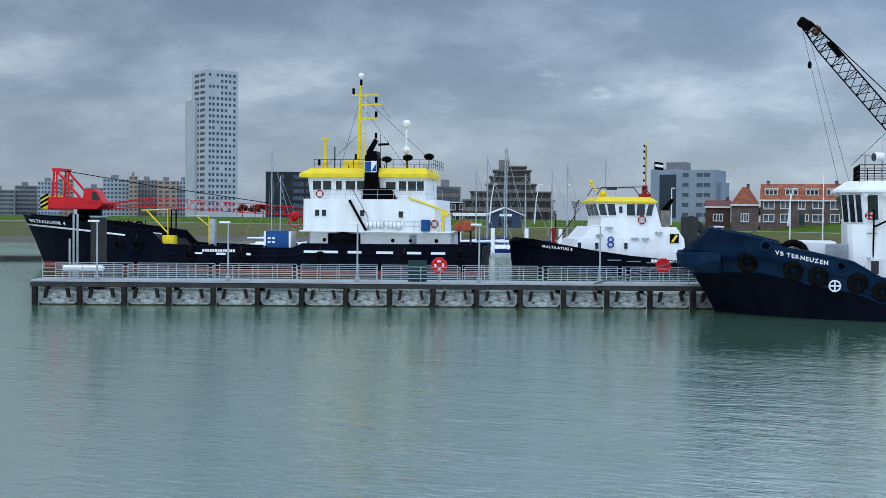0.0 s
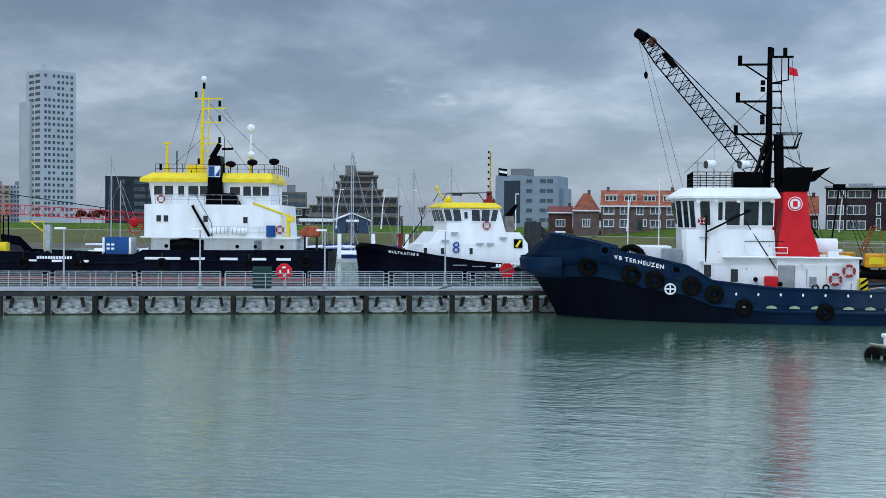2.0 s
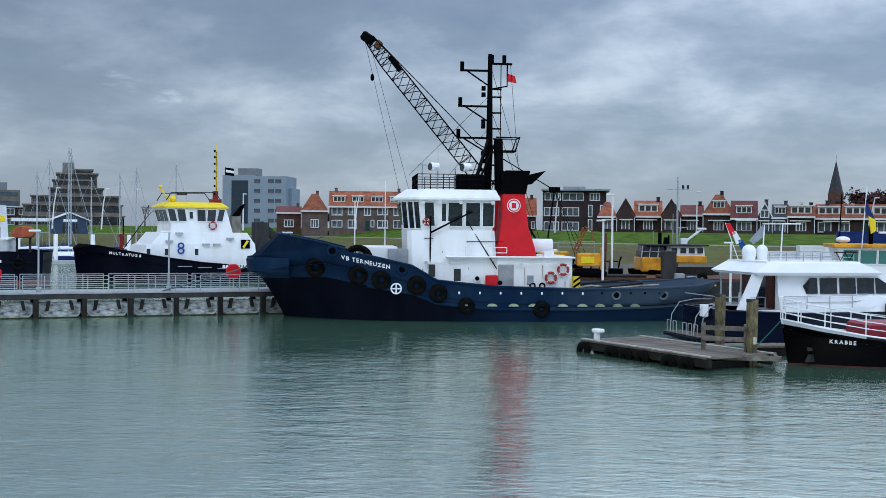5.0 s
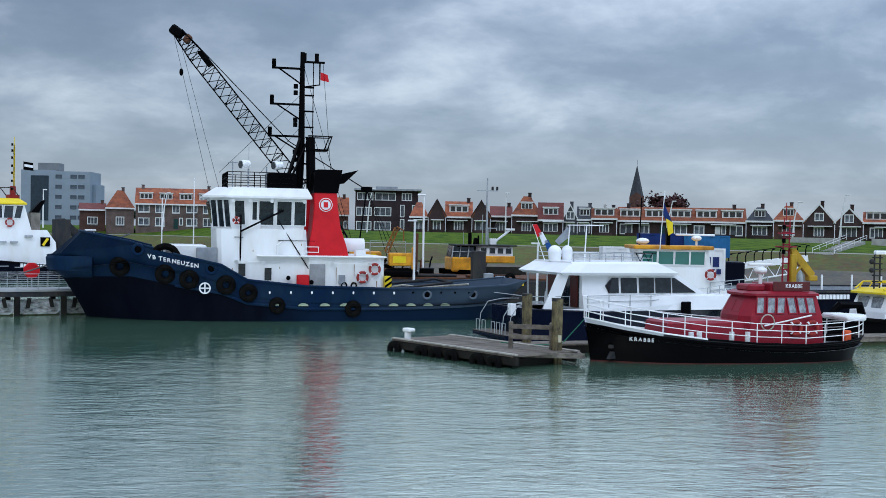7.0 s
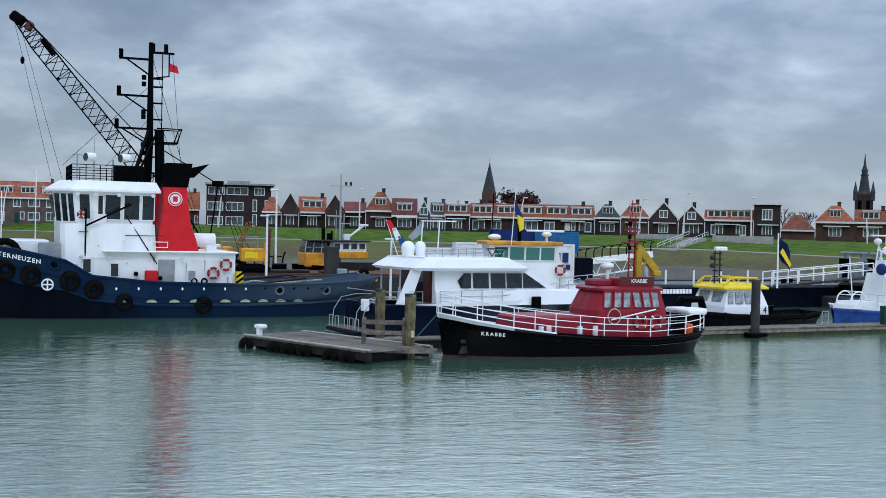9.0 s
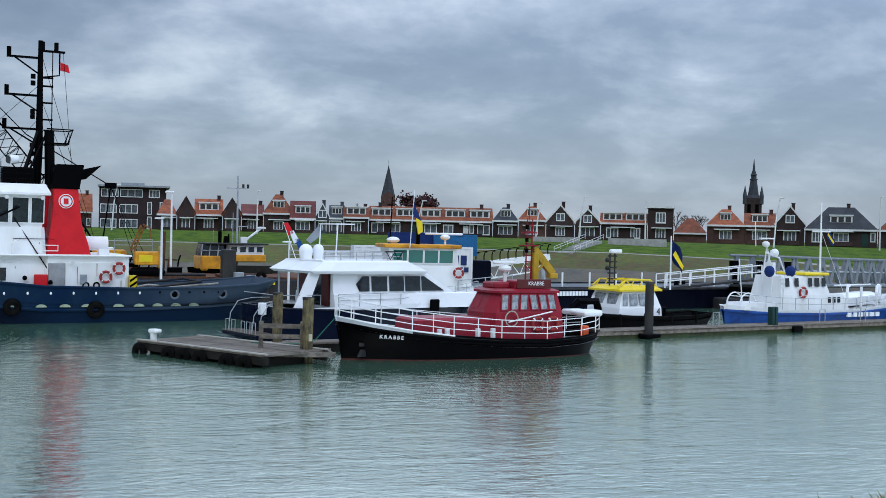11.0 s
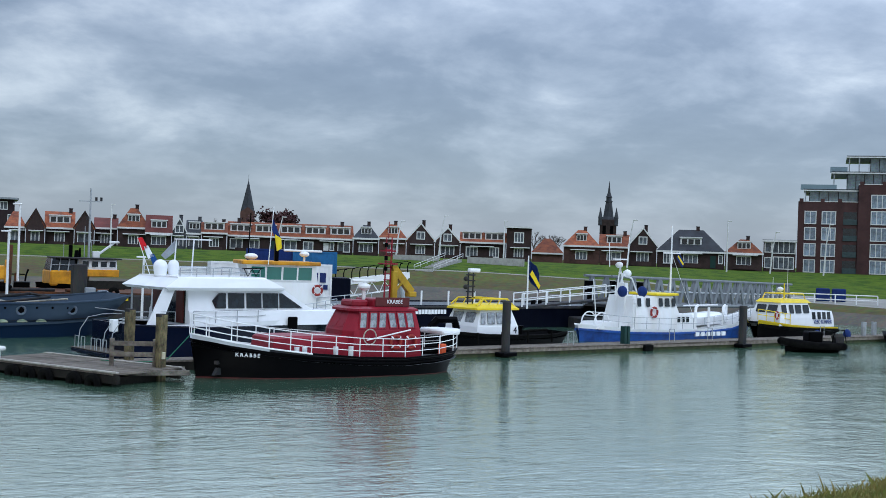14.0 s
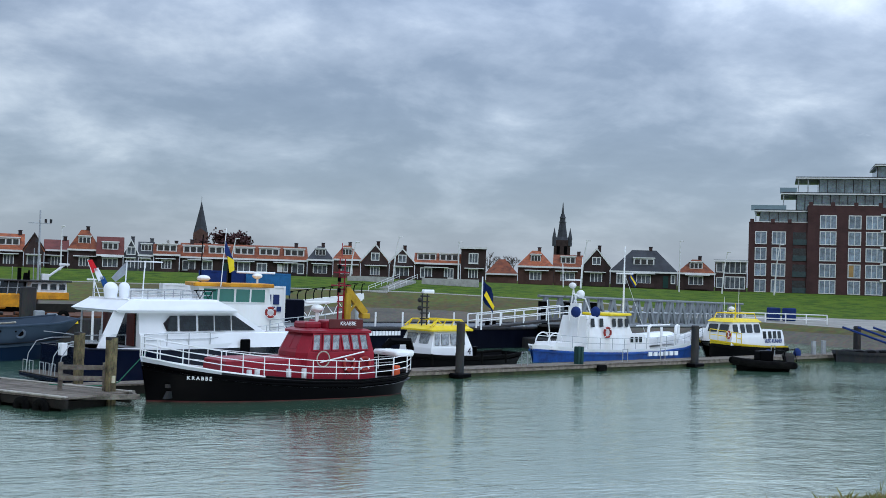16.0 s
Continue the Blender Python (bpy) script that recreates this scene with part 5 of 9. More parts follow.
# ---- second tug, alongside behind ----
mt = thing("harbour_tug", berth((-41, 108.6), (-18, 122), 4.4), "black-hulled tug with white house and yellow roof", "tug boat", "tugs")
MS = [(0.7, 0.4, 0.3, 0.05, 3.3), (1.3, 1.2, 1.9, 0.8, 3.6), (2.6, 2.3, 3.4, 2.2, 3.5), (4.5, 4.3, 4.2, 3.6, 3.1), (8, 8, 4.5, 4.2, 2.45), (12, 12, 4.5, 4.3, 1.9), (16, 16, 4.5, 4.3, 1.55), (21, 21, 4.4, 4.1, 1.5), (24, 24, 3.6, 3.0, 1.6)]
hull(mt, MS, [("hull", 0.0, 1.0, NAVY)], DARKGREY, 0.8)
strake(mt, MS, 1.0, 0.09, BLACK, "bulwark_rail")
for k in range(3):
    bm = B()
    box(bm, 9.6 + 2.0 * k, 11.0 + 2.0 * k, -4.56, -4.3, 1.5 - 0.12 * k, 1.58 - 0.12 * k)
    part("white_fender_pad", bm, GREYP, mt)
hy, rz = hull_y(MS, 4.2, 2.6)
hull_text("MULTRATUG 8", 0.38, MS, 3.1, 2.75, -0.11, LETTER, mt)
for k in range(9):
    bm = B()
    box(bm, 14.1 + 0.31 * k, 14.1 + 0.31 * k + 0.22, -4.6, -4.45, 1.35, 1.72)
    part("letter_bar", bm, LETTER, mt)
bm = B()
loft(bm, [[(x0, -w, z), (x1, -w, z), (x1, w, z), (x0, w, z)] for z, x0, x1, w in ((1.5, 5.8, 18.0, 3.6), (3.6, 6.8, 17.8, 3.5), (3.7, 7.2, 17.8, 3.5), (4.9, 8.2, 17.0, 3.3))])
part("deckhouse", bm, WHITE, mt, "white deckhouse")
bm = B()
loft(bm, [[(x0, -w, z), (x1, -w, z), (x1, w, z), (x0, w, z)] for z, x0, x1, w in ((4.9, 9.2, 15.6, 2.9), (5.7, 9.3, 15.4, 2.8), (7.4, 8.8, 15.0, 2.5))])
part("wheelhouse", bm, WHITE, mt)
bm = B()
rim, top = [(8.6, -2.75), (15.2, -2.75), (15.2, 2.75), (8.6, 2.75)], [(9.3, -2.2), (14.6, -2.2), (14.6, 2.2), (9.3, 2.2)]
loft(bm, [[(x, y, 7.35) for x, y in rim], [(x, y, 7.5) for x, y in rim], [(x, y, 7.95) for x, y in top]])
part("roof", bm, YELLOW, mt, "yellow wheelhouse roof")
for x, w, h, sk in ((9.45, 0.7, 1.2, -0.2), (10.4, 0.8, 1.2, -0.12), (11.35, 0.36, 0.7, 0), (12.4, 0.85, 1.2, 0), (13.45, 0.85, 1.2, 0.12), (14.4, 0.6, 1.2, 0.25)):
    window(mt, x, -2.72, 6.62, w, h, GLASS, WHITE, fw=0.05, lean=8, skew=sk)
for k in range(3):
    window(mt, 9.05, -1.6 + 1.6 * k, 6.6, 1.2, 1.2, GLASS, None, rz=-90, lean=-16)
for x in (6.9, 8.7, 11.7):
    window(mt, x, -3.56, 2.95, 0.36, 0.62, GLASS, WHITE, fw=0.05, lean=3)
text("fleet_number", "8", 1.7, mat("number blue", (0.015, 0.06, 0.30), 0.5), mt, pose(10.1, -3.66, 3.25, 90, 0, 0))
bm = B()
for x, z in ((8.6, 3.9), (9.6, 4.7), (12.3, 3.6), (13.4, 3.6), (14.8, 4.2)):
    box(bm, x, x + 0.7, -3.75, -3.4, z, z + 0.2)
part("flood_lamps", bm, STEEL, mt)
lifering(mt, 13.5, -3.0, 5.6, 0.45)
bm = B()
box(bm, 16.3, 17.2, -3.62, -3.4, 3.3, 4.2)
bd_ = part("house_flag_board", bm, BLACK, mt)
bm = B()
slab(bm, [(16.4, 3.45), (16.62, 3.35), (17.1, 4.05), (16.88, 4.15)], -3.66, -3.61)
part("flag_stripe", bm, YELLOW, bd_)
bm = B()
lattice(bm, (14.7, 0, 7.9), (14.7, 0, 13.3), 0.5, 0.5, 12, 0.085)
rod(bm, (14.7, 0, 13.3), (14.7, 0, 14.1), 0.03)
line(bm, [(10.0, 0, 7.9), (9.0, 0, 9.2), (8.7, 0, 9.2)], 0.08)
ball(bm, (10.2, 0, 8.3), 0.35, n=10)
ball(bm, (8.9, 0, 9.5), 0.2, n=8)
part("mast", bm, YELLOW, mt, "yellow lattice mast")
for z in (8.8, 9.6, 10.4, 11.1, 11.9, 12.6, 13.2):
    bm = B()
    rod(bm, (14.45, -0.2, z), (14.45, -0.2, z + 0.24), 0.1, n=8)
    part("mast_lamp", bm, BLACK, mt)
bm = B()
box(bm, 14.1, 15.1, -0.6, 0.6, 7.9, 8.35)
rod(bm, (14.6, 0, 7.9), (14.6, 0, 9.2), 0.3)
part("mast_base", bm, mat("dull red paint", (0.25, 0.02, 0.02), 0.5), mt)
bm = B()
rod(bm, (4.6, -2.0, 3.0), (4.6, -2.0, 4.7), 0.2, n=12)
rod(bm, (4.6, -2.0, 4.4), (4.6, -2.0, 4.6), 0.3, n=12)
part("fire_monitor", bm, mat("dull red paint", (0.25, 0.02, 0.02), 0.5), mt)
bm = B()
line(bm, [(9, -2, 8.1), (9.5, -2, 8.9), (14.0, -2, 9.0), (14.6, -2, 8.2)], 0.05)
line(bm, [(9, 2, 8.1), (9.5, 2, 8.9), (14.0, 2, 9.0), (14.6, 2, 8.2)], 0.05)
box(bm, 10.6, 11.6, -0.2, 0.2, 8.7, 8.95)
part("roof_frame", bm, DARKGREY, mt)
bm = B()
slab(bm, [(0, 0), (1.0, -0.1), (0.95, 0.7), (0, 0.8)], -0.01, 0.01)
part("house_flag", bm, BLACK, mt, at=pose(15.6, 0, 10.9))
bm = B()
slab(bm, [(0.1, 0.3), (0.95, 0.2), (0.95, 0.45), (0.1, 0.55)], -0.02, 0.02)
part("flag_band", bm, LETTER, mt, at=pose(15.6, 0, 10.9))
for x in (15.7,):
    bm = B()
    loft(bm, [[(a, y, z) for a, y in ((x, -2.4), (x + 0.9, -2.4), (x + 0.9, -1.2), (x, -1.2))] for z in (4.8, 6.6)])
    f_ = part("funnel", bm, mat("tan grey casing", (0.22, 0.20, 0.17), 0.6, vary=0.2), mt)
    bm = B()
    slab(bm, [(x, 6.6), (x + 0.8, 6.6), (x + 1.5, 7.9), (x + 1.0, 7.75)], -2.2, -1.6)
    part("exhaust_pipe", bm, BLACK, f_)
bm = B()
slab(bm, [(18.5, 5.9), (19.2, 6.1), (22.8, 3.2), (22.2, 2.6)], -1.8, -0.6)
box(bm, 18.4, 19.6, -2.5, -0.4, 1.6, 6.0)
part("tow_crane", bm, DARKGREY, mt)
bm = B()
line(bm, [(4.5, -3.3, 3.2), (6.6, -2.9, 6.0)], 0.05)
line(bm, [(5.0, -1, 3.6), (5.0, -1, 6.2)], 0.06)
part("bow_staging", bm, BLACK, mt)
bm = B()
ring(bm, (1.2, -2.4, 3.55), 0.1, 0.1, "Z", 8, 5)
line(bm, [(0.35, -0.3, 3.2), (0.7, -1.2, 3.4), (1.2, -1.9, 3.5)], 0.14)
part("bow_fender", bm, RUBBER, mt)
# mooring line from the jetty to the tug's quarter
bm = B()
line(bm, [(0, 0, 0.0), (3.0, 1.4, 0.75), (6.5, 3.2, 1.9), (10, 5.0, 3.4)], 0.05)
solo("mooring_line", bm, mat("grey rope", (0.12, 0.13, 0.13), 0.9), pose(-21.0, 69.6, 1.6, 0, 0, 12), "taut grey mooring line from the jetty", "rope")

# ---- timber pontoon with tyres and piles ----
pon = thing("timber_pontoon", pose(3.44, 53.42, 0, 0, 0, math.degrees(math.atan2(46.74 - 53.42, 7.72 - 3.44))), "weathered timber landing stage hung with tyres", "pontoon")
PL = 7.93
bm = B()
box(bm, 0.3, PL - 0.5, 0.5, 3.0, -0.5, 0.3)
part("float", bm, DARKWOOD, pon, "dark wet float")
bm = B()
box(bm, -0.2, PL + 0.3, -0.02, 0.16, 0.12, 0.46, bevel=0.02)
box(bm, -0.2, PL + 0.3, 3.3, 3.46, 0.12, 0.46, bevel=0.02)
part("fender_beam", bm, DARKWOOD, pon)
bm = B()
box(bm, -0.25, PL + 0.3, -0.06, 0.12, 0.55, 0.61, bevel=0.01)
box(bm, -0.25, PL + 0.3, 3.3, 3.5, 0.55, 0.61, bevel=0.01)
part("edge_board", bm, mat("bleached timber edge", (0.42, 0.39, 0.34), 0.85, vary=0.2, scale=4), pon)
bm = B()
box(bm, -0.068, 0.068, -0.05, 3.5, 0.47, 0.55)
plank_mesh = mesh_of("plank", bm, WOOD)
for i in range(57):
    piece("plank", plank_mesh, pon, pose(-0.15 + 0.145 * i, 0, random.uniform(-0.006, 0.006), 0, 0, random.uniform(-0.4, 0.4)))
for x in (0.15, 2.2, 3.2, 4.3, 6.0, 7.1):
    tyre(pon, x, -0.2, 0.06, 0.44, 0.16)
for y in (0.6, 1.6):
    tyre(pon, -0.25, y, 0.12, 0.42, 0.15, axis="X")
bm = B()
rod(bm, (0.5, 0.3, 0.55), (0.5, 0.3, 0.95), 0.14, n=10)
box(bm, 0.3, 0.85, 0.12, 0.5, 0.9, 1.08, bevel=0.05)
part("bollard", bm, WHITE, pon, "white mooring bollard")
# frame round the pile
px_, py_ = 10.0, 48.8
bm = B()
for y in (-0.75, 0.75):
    box(bm, -2.2, 1.1, y - 0.07, y + 0.07, 0.3, 0.5)
for x in (-0.9, 0.9):
    box(bm, x - 0.07, x + 0.07, -0.8, 0.8, 0.32, 0.52)
solo("pile_guide", bm, mat("worn guide timber", (0.2, 0.18, 0.15), 0.8, vary=0.3, scale=3), pose(px_, py_, 0, 0, 0, -5), "pale timber guide frame round a mooring pile", "pile guide")


def timber_pile(x, y, z1, w, label, material=PILEWOOD, round_=False):
    t_ = thing("mooring_pile", pose(x, y, 0, 0, 0, 20), label, "mooring pile", "mooring piles")
    bm = B()
    if round_:
        rod(bm, (0, 0, -2), (0, 0, z1), w, w, 16)
    else:
        box(bm, -w, w, -w, w, -2, z1, bevel=w * 0.18)
        bmesh.ops.subdivide_edges(bm, edges=[e for e in bm.edges if abs(e.verts[0].co.z - e.verts[1].co.z) > 1], cuts=6)
        for v in bm.verts:
            v.co += Vector((noise.noise(v.co * 1.7), noise.noise(v.co * 1.9 + Vector((5, 0, 0))), 0)) * 0.03
    part("shaft", bm, material, t_, smooth=round_)
    bm = B()
    if round_:
        rod(bm, (0, 0, z1), (0, 0, z1 + 0.12), w * 1.12, w * 0.9, 16)
    else:
        box(bm, -w - 0.005, w + 0.005, -w - 0.005, w + 0.005, z1 - 0.12, z1 + 0.02, bevel=0.02)
    part("cap", bm, DARKGREY, t_)
    return t_


p_ = timber_pile(px_, py_, 2.75, 0.18, "square timber mooring pile with peeling yellow-green growth")
bm = B()
box(bm, -0.07, 0.1, -0.23, -0.17, 0.9, 1.2, bevel=0.02)
part("plate", bm, mat("cream plate", (0.6, 0.55, 0.4), 0.6), p_)
timber_pile(9.5, 53.3, 2.7, 0.18, "square timber mooring pile with pale streaks")
fence = thing("timber_rail", pose(8.15, 49.6, 0.5, 0, 0, -16), "grey timber two-bar rail on the pontoon", "railing")
for x in (0, 1.75):
    bm = B()
    box(bm, x - 0.09, x + 0.09, -0.09, 0.09, -0.1, 1.2, bevel=0.02)
    part("post", bm, WOOD, fence)
for z in (0.55, 1.0):
    bm = B()
    box(bm, -0.05, 1.8, -0.13, -0.09, z - 0.1, z + 0.1, bevel=0.01)
    part("bar", bm, WOOD, fence)
fin = thing("finger_jetty", pose(9.0, 52.2, 0, 0, 0, 12), "narrow plank finger jetty between two boats", "pontoon")
bm = B()
box(bm, 0, 4.2, 0, 1.4, -0.3, 0.38)
part("float", bm, DARKWOOD, fin)
bm = B()
box(bm, -0.068, 0.068, -0.04, 1.44, 0.385, 0.45)
plank_mesh = mesh_of("plank", bm, WOOD)
for i in range(29):
    piece("plank", plank_mesh, fin, pose(0.07 + 0.145 * i, 0, random.uniform(-0.005, 0.005)))
bm = B()
line(bm, [(-0.6, 0.2, 0.62), (0.6, 0.4, 0.5), (1.5, 0.0, 0.55), (2.4, 0.9, 0.6), (3.6, 1.0, 1.9)], 0.025)
solo("mooring_line", bm, mat("green rope", (0.03, 0.16, 0.10), 0.9), pose(8.6, 51.2, 0), "green and white mooring rope lying on the stage", "rope")

# ---- red-housed launch ----
kr = thing("motor_launch", pose(10.95, 49.68, 0, 0, 0, 9.0) @ Matrix.Diagonal((0.967, 0.95, 1.015, 1)), "black steel launch with wine-red cabin and white rails", "boat")
KS = [(0.8, 0.5, 0.12, 0.03, 1.86), (1.35, 0.95, 0.75, 0.32, 1.78), (2.2, 1.9, 1.35, 0.85, 1.58), (3.6, 3.5, 1.85, 1.45, 1.32), (5.5, 5.5, 2.1, 1.85, 1.08), (8, 8, 2.12, 1.98, 0.88), (10.5, 10.5, 2.1, 1.9, 0.8), (12.6, 12.6, 1.85, 1.5, 0.9), (13.6, 13.7, 1.4, 0.9, 1.0), (14.0, 14.3, 0.8, 0.4, 1.08)]
hull(kr, KS, [("hull", 0.03, 0.87, BLACK), ("boot_top", -0.3, 0.03, mat("dull dark red antifouling", (0.07, 0.012, 0.012), 0.7, vary=0.25)), ("bulwark", 0.87, 1.0, mat("pale grey bulwark", (0.55, 0.58, 0.62), 0.45, vary=0.06), 0, 4), ("bulwark", 0.87, 1.0, DARKGREY, 3, 10)], mat("deck grey paint", (0.28, 0.30, 0.32), 0.6), 0.35)
strake(kr, KS, 0.74, 0.05, BLACK)
strake(kr, KS, 0.87, 0.04, BLACK)
strake(kr, KS, 1.0, 0.035, WHITE, "bulwark_rail", 0, 5)
strake(kr, KS, 1.0, 0.045, BLACK, "bulwark_rail", 4)
hy, rz = hull_y(KS, 2.9, 1.0)
hull_text("KRABBE", 0.235, KS, 2.1, 0.98, -0.05, LETTER, kr, gap=0.01)
hy, rz = hull_y(KS, 1.55, 0.55)
bm = B()
slab(bm, [(-0.35, -0.25), (0.55, -0.25), (0.4, 0.05), (-0.1, 0.05)], -0.06, 0.1)
slab(bm, [(-0.2, 0.2), (0.5, 0.2), (0.5, 0.35), (-0.2, 0.35)], -0.06, 0.1)
part("anchor", bm, DARKGREY, kr, at=pose(1.6, -hy - 0.03, 0.4, 0, 0, rz))
bm = B()
loft(bm, [[(x0, -w, z), (x1, -w, z), (x1, w, z), (x0, w, z)] for z, x0, x1, w in ((0.7, 3.9, 8.6, 1.25), (1.68, 4.0, 8.6, 1.15), (1.78, 4.15, 8.6, 1.0))])
part("trunk_cabin", bm, WINE, kr, "wine-red low trunk cabin")
bm = B()
loft(bm, [[(x0 + 0.3, -w, z), (x1, -w, z), (x1, w, z), (x0 + 0.3, w, z), (x0, w * 0.55, z), (x0, -w * 0.55, z)] for z, x0, x1, w in ((0.6, 7.6, 11.75, 1.5), (2.0, 7.7, 11.65, 1.45), (2.9, 8.15, 11.45, 1.24))])
part("wheelhouse", bm, WINE, kr, "wine-red wheelhouse")
bm = B()
loft(bm, [[(x0 + 0.3, -w, z), (x1, -w, z), (x1, w, z), (x0 + 0.3, w, z), (x0, w * 0.55, z), (x0, -w * 0.55, z)] for z, x0, x1, w in ((2.88, 7.95, 11.55, 1.34), (2.98, 7.95, 11.55, 1.34), (3.07, 8.2, 11.4, 1.1))])
part("roof", bm, WINE, kr)
# glossy glass with pale and near-black blotches in its base colour
PALEGLASS = mat("pale mottled glass", (0.30, 0.33, 0.35), 0.06, vary=0.25, scale=2.5, color2=(0.03, 0.035, 0.04), spec=1.0)
for x, w in ((8.5, 0.34), (9.05, 0.36), (9.55, 0.36), (10.1, 0.36), (10.62, 0.36), (11.1, 0.36)):
    window(kr, x, -1.36, 2.47, w, 0.66, PALEGLASS, WINE, fw=0.05, lean=11.5, skew=0.14 if x < 9.8 else -0.12)
for k, (x, y, rz) in enumerate(((8.15, -1.02, -62), (7.98, -0.35, -90), (7.98, 0.35, -90))):
    window(kr, x, y, 2.47, 0.6, 0.68, PALEGLASS, WINE, fw=0.04, rz=rz, lean=27)
bm = B()
box(bm, 8.3, 9.2, -0.6, 0.6, 3.03, 3.36, bevel=0.08)
box(bm, 9.3, 11.0, -0.9, 0.9, 3.03, 3.42, bevel=0.05)
part("roof_box", bm, WINE, kr)
bm = B()
box(bm, 9.3, 11.2, -1.12, -1.05, 3.08, 3.5, bevel=0.02)
sg = part("name_board", bm, mat("brown name board", (0.10, 0.02, 0.02), 0.6), kr)
text("lettering", "KRABBE", 0.25, LETTER, sg, pose(10.35, -1.13, 3.3, 90, 0, 0), 0.008)
bm = B()
rod(bm, (9.25, 0, 3.05), (9.25, 0, 3.85), 0.09)
ball(bm, (9.25, 0, 3.95), 0.32, 0.32, 0.18, 14)
box(bm, 8.6, 9.9, -0.1, 0.1, 4.16, 4.28, bevel=0.04)
rod(bm, (9.25, 0, 4.0), (9.25, 0, 4.2), 0.05)
part("radar", bm, WHITE, kr, smooth=True)
MK = pose(-0.95, 0, 0)
bm = B()
for x in (11.35, 11.65):
    rod(bm, (x, 0, 3.3), (x + 0.05, 0, 6.3), 0.05, 0.03)
for k in range(8):
    rod(bm, (11.3, 0, 4.0 + 0.28 * k), (11.75, 0, 4.0 + 0.28 * k), 0.03)
box(bm, 11.1, 11.9, -0.3, 0.3, 5.0, 5.06)
box(bm, 11.2, 11.8, -0.25, 0.25, 5.6, 5.66)
rod(bm, (11.5, 0, 6.2), (11.5, 0, 7.0), 0.02)
part("mast", bm, WINE, kr, "wine-red mast with lamps", at=MK)
for z in (4.7, 5.2, 5.8):
    bm = B()
    rod(bm, (11.3, -0.15, z), (11.3, -0.15, z + 0.2), 0.09, n=8)
    part("mast_lamp", bm, BLACK, kr, at=MK)
bm = B()
slab(bm, [(10.75, 4.95), (11.0, 4.95), (12.05, 3.85), (11.9, 3.62), (11.75, 3.68), (10.85, 4.6)], -0.16, 0.12)
box(bm, 11.7, 12.15, -0.25, 0.2, 3.5, 3.75, bevel=0.04)
box(bm, 10.75, 11.05, -0.2, 0.15, 3.0, 4.7, bevel=0.03)
line(bm, [(11.0, -0.1, 3.8), (11.5, -0.1, 4.35)], 0.07)
part("deck_crane", bm, mat("dull yellow paint", (0.45, 0.28, 0.02), 0.5, vary=0.15), kr, "yellow folding crane")
rails_ = [(xs, -bd * 0.95, zs) for xw, xs, bd, bw, zs in KS]
railing("guard_rail", rails_, 0.85, WHITE, kr, rails=3, r=0.02, gap=1.3)
railing("guard_rail", [(a, -b, c) for a, b, c in rails_], 0.85, WHITE, kr, rails=3, r=0.02, gap=1.3)
lifering(kr, 10.2, -1.6, 1.5, 0.36)
lifering(kr, 11.05, -1.6, 1.5, 0.36)
bm = B()
ring(bm, (8.75, -1.62, 1.75), 0.34, 0.03, "Y", 18, 5)
part("rope_coil", bm, ROPE, kr)
bm = B()
ring(bm, (14.0, 0, 1.9), 0.75, 0.1, "Z", 18, 7, arc=1.0)
box(bm, 13.2, 14.3, -1.1, 1.1, 1.75, 2.0, bevel=0.08)
part("stern_fender_roll", bm, WHITE, kr, "white padded stern rail", smooth=True)
for x in (4.9, 5.3, 6.9, 7.7):
    bm = B()
    rod(bm, (x, -1.7, 0.7), (x, -1.7, 1.35), 0.12, n=10)
    part("bitt", bm, WHITE, kr)
bm = B()
box(bm, 13.0, 13.35, -1.3, -1.0, 0.7, 1.35, bevel=0.05)
part("orange_can", bm, ORANGE, kr)
bm = B()
line(bm, [(8.6, -1.6, 1.6), (11.0, -1.6, 2.05)], 0.035)
part("boat_hook", bm, WHITE, kr)

# ---- white motor yacht ----
ya = thing("motor_yacht", berth((8.5, 56.5), (23, 61), 2.2), "white motor yacht with navy hull and broad flybridge roof", "yacht")
YNAVY = mat("glossy navy hull", (0.0025, 0.005, 0.018), 0.18, vary=0.05)
YS = [(2.0, 1.8, 2.0, 1.9, 1.75), (3.2, 3.2, 2.2, 2.05, 1.72), (6, 6, 2.25, 2.1, 1.72), (10, 10, 2.2, 1.9, 1.85), (13, 13.3, 1.5, 1.0, 2.1), (14.6, 15.6, 0.3, 0.1, 2.3)]
YT = [0.99, 0.97, 0.9, 0.84, 0.84, 0.84]
hull(ya, YS, [("hull", -0.15, YT, YNAVY), ("topside", YT, 1.0, WHITE_GLOSS)], WHITE_GLOSS, 0.1)
strake(ya, YS, YT, 0.04, YNAVY, "rubbing_strake")
AFT = pose(1.6, 0, 0)
bm = B()
box(bm, 0.2, 0.3, -1.95, 1.95, 0.0, 1.75)
part("transom", bm, YNAVY, ya, at=AFT)
text("boat_name", "S", 0.3, LETTER, ya, pose(1.76, -0.6, 1.35, 90, 0, -90))
bm = B()
box(bm, -0.9, 0.4, -2.0, 2.0, 0.15, 0.4, bevel=0.06)
part("swim_platform", bm, YNAVY, ya, at=AFT)
bm = B()
box(bm, -0.9, 0.3, -2.0, 2.0, 0.4, 0.43)
part("platform_teak", bm, WOOD, ya, at=AFT)
bm = B()
for y in (-1.8, -1.2, -0.6, 0.5, 1.2):
    line(bm, [(-0.85, y, 0.4), (-0.85, y, 1.0), (-0.85, y + 0.4, 1.0), (-0.85, y + 0.4, 0.4)], 0.02)
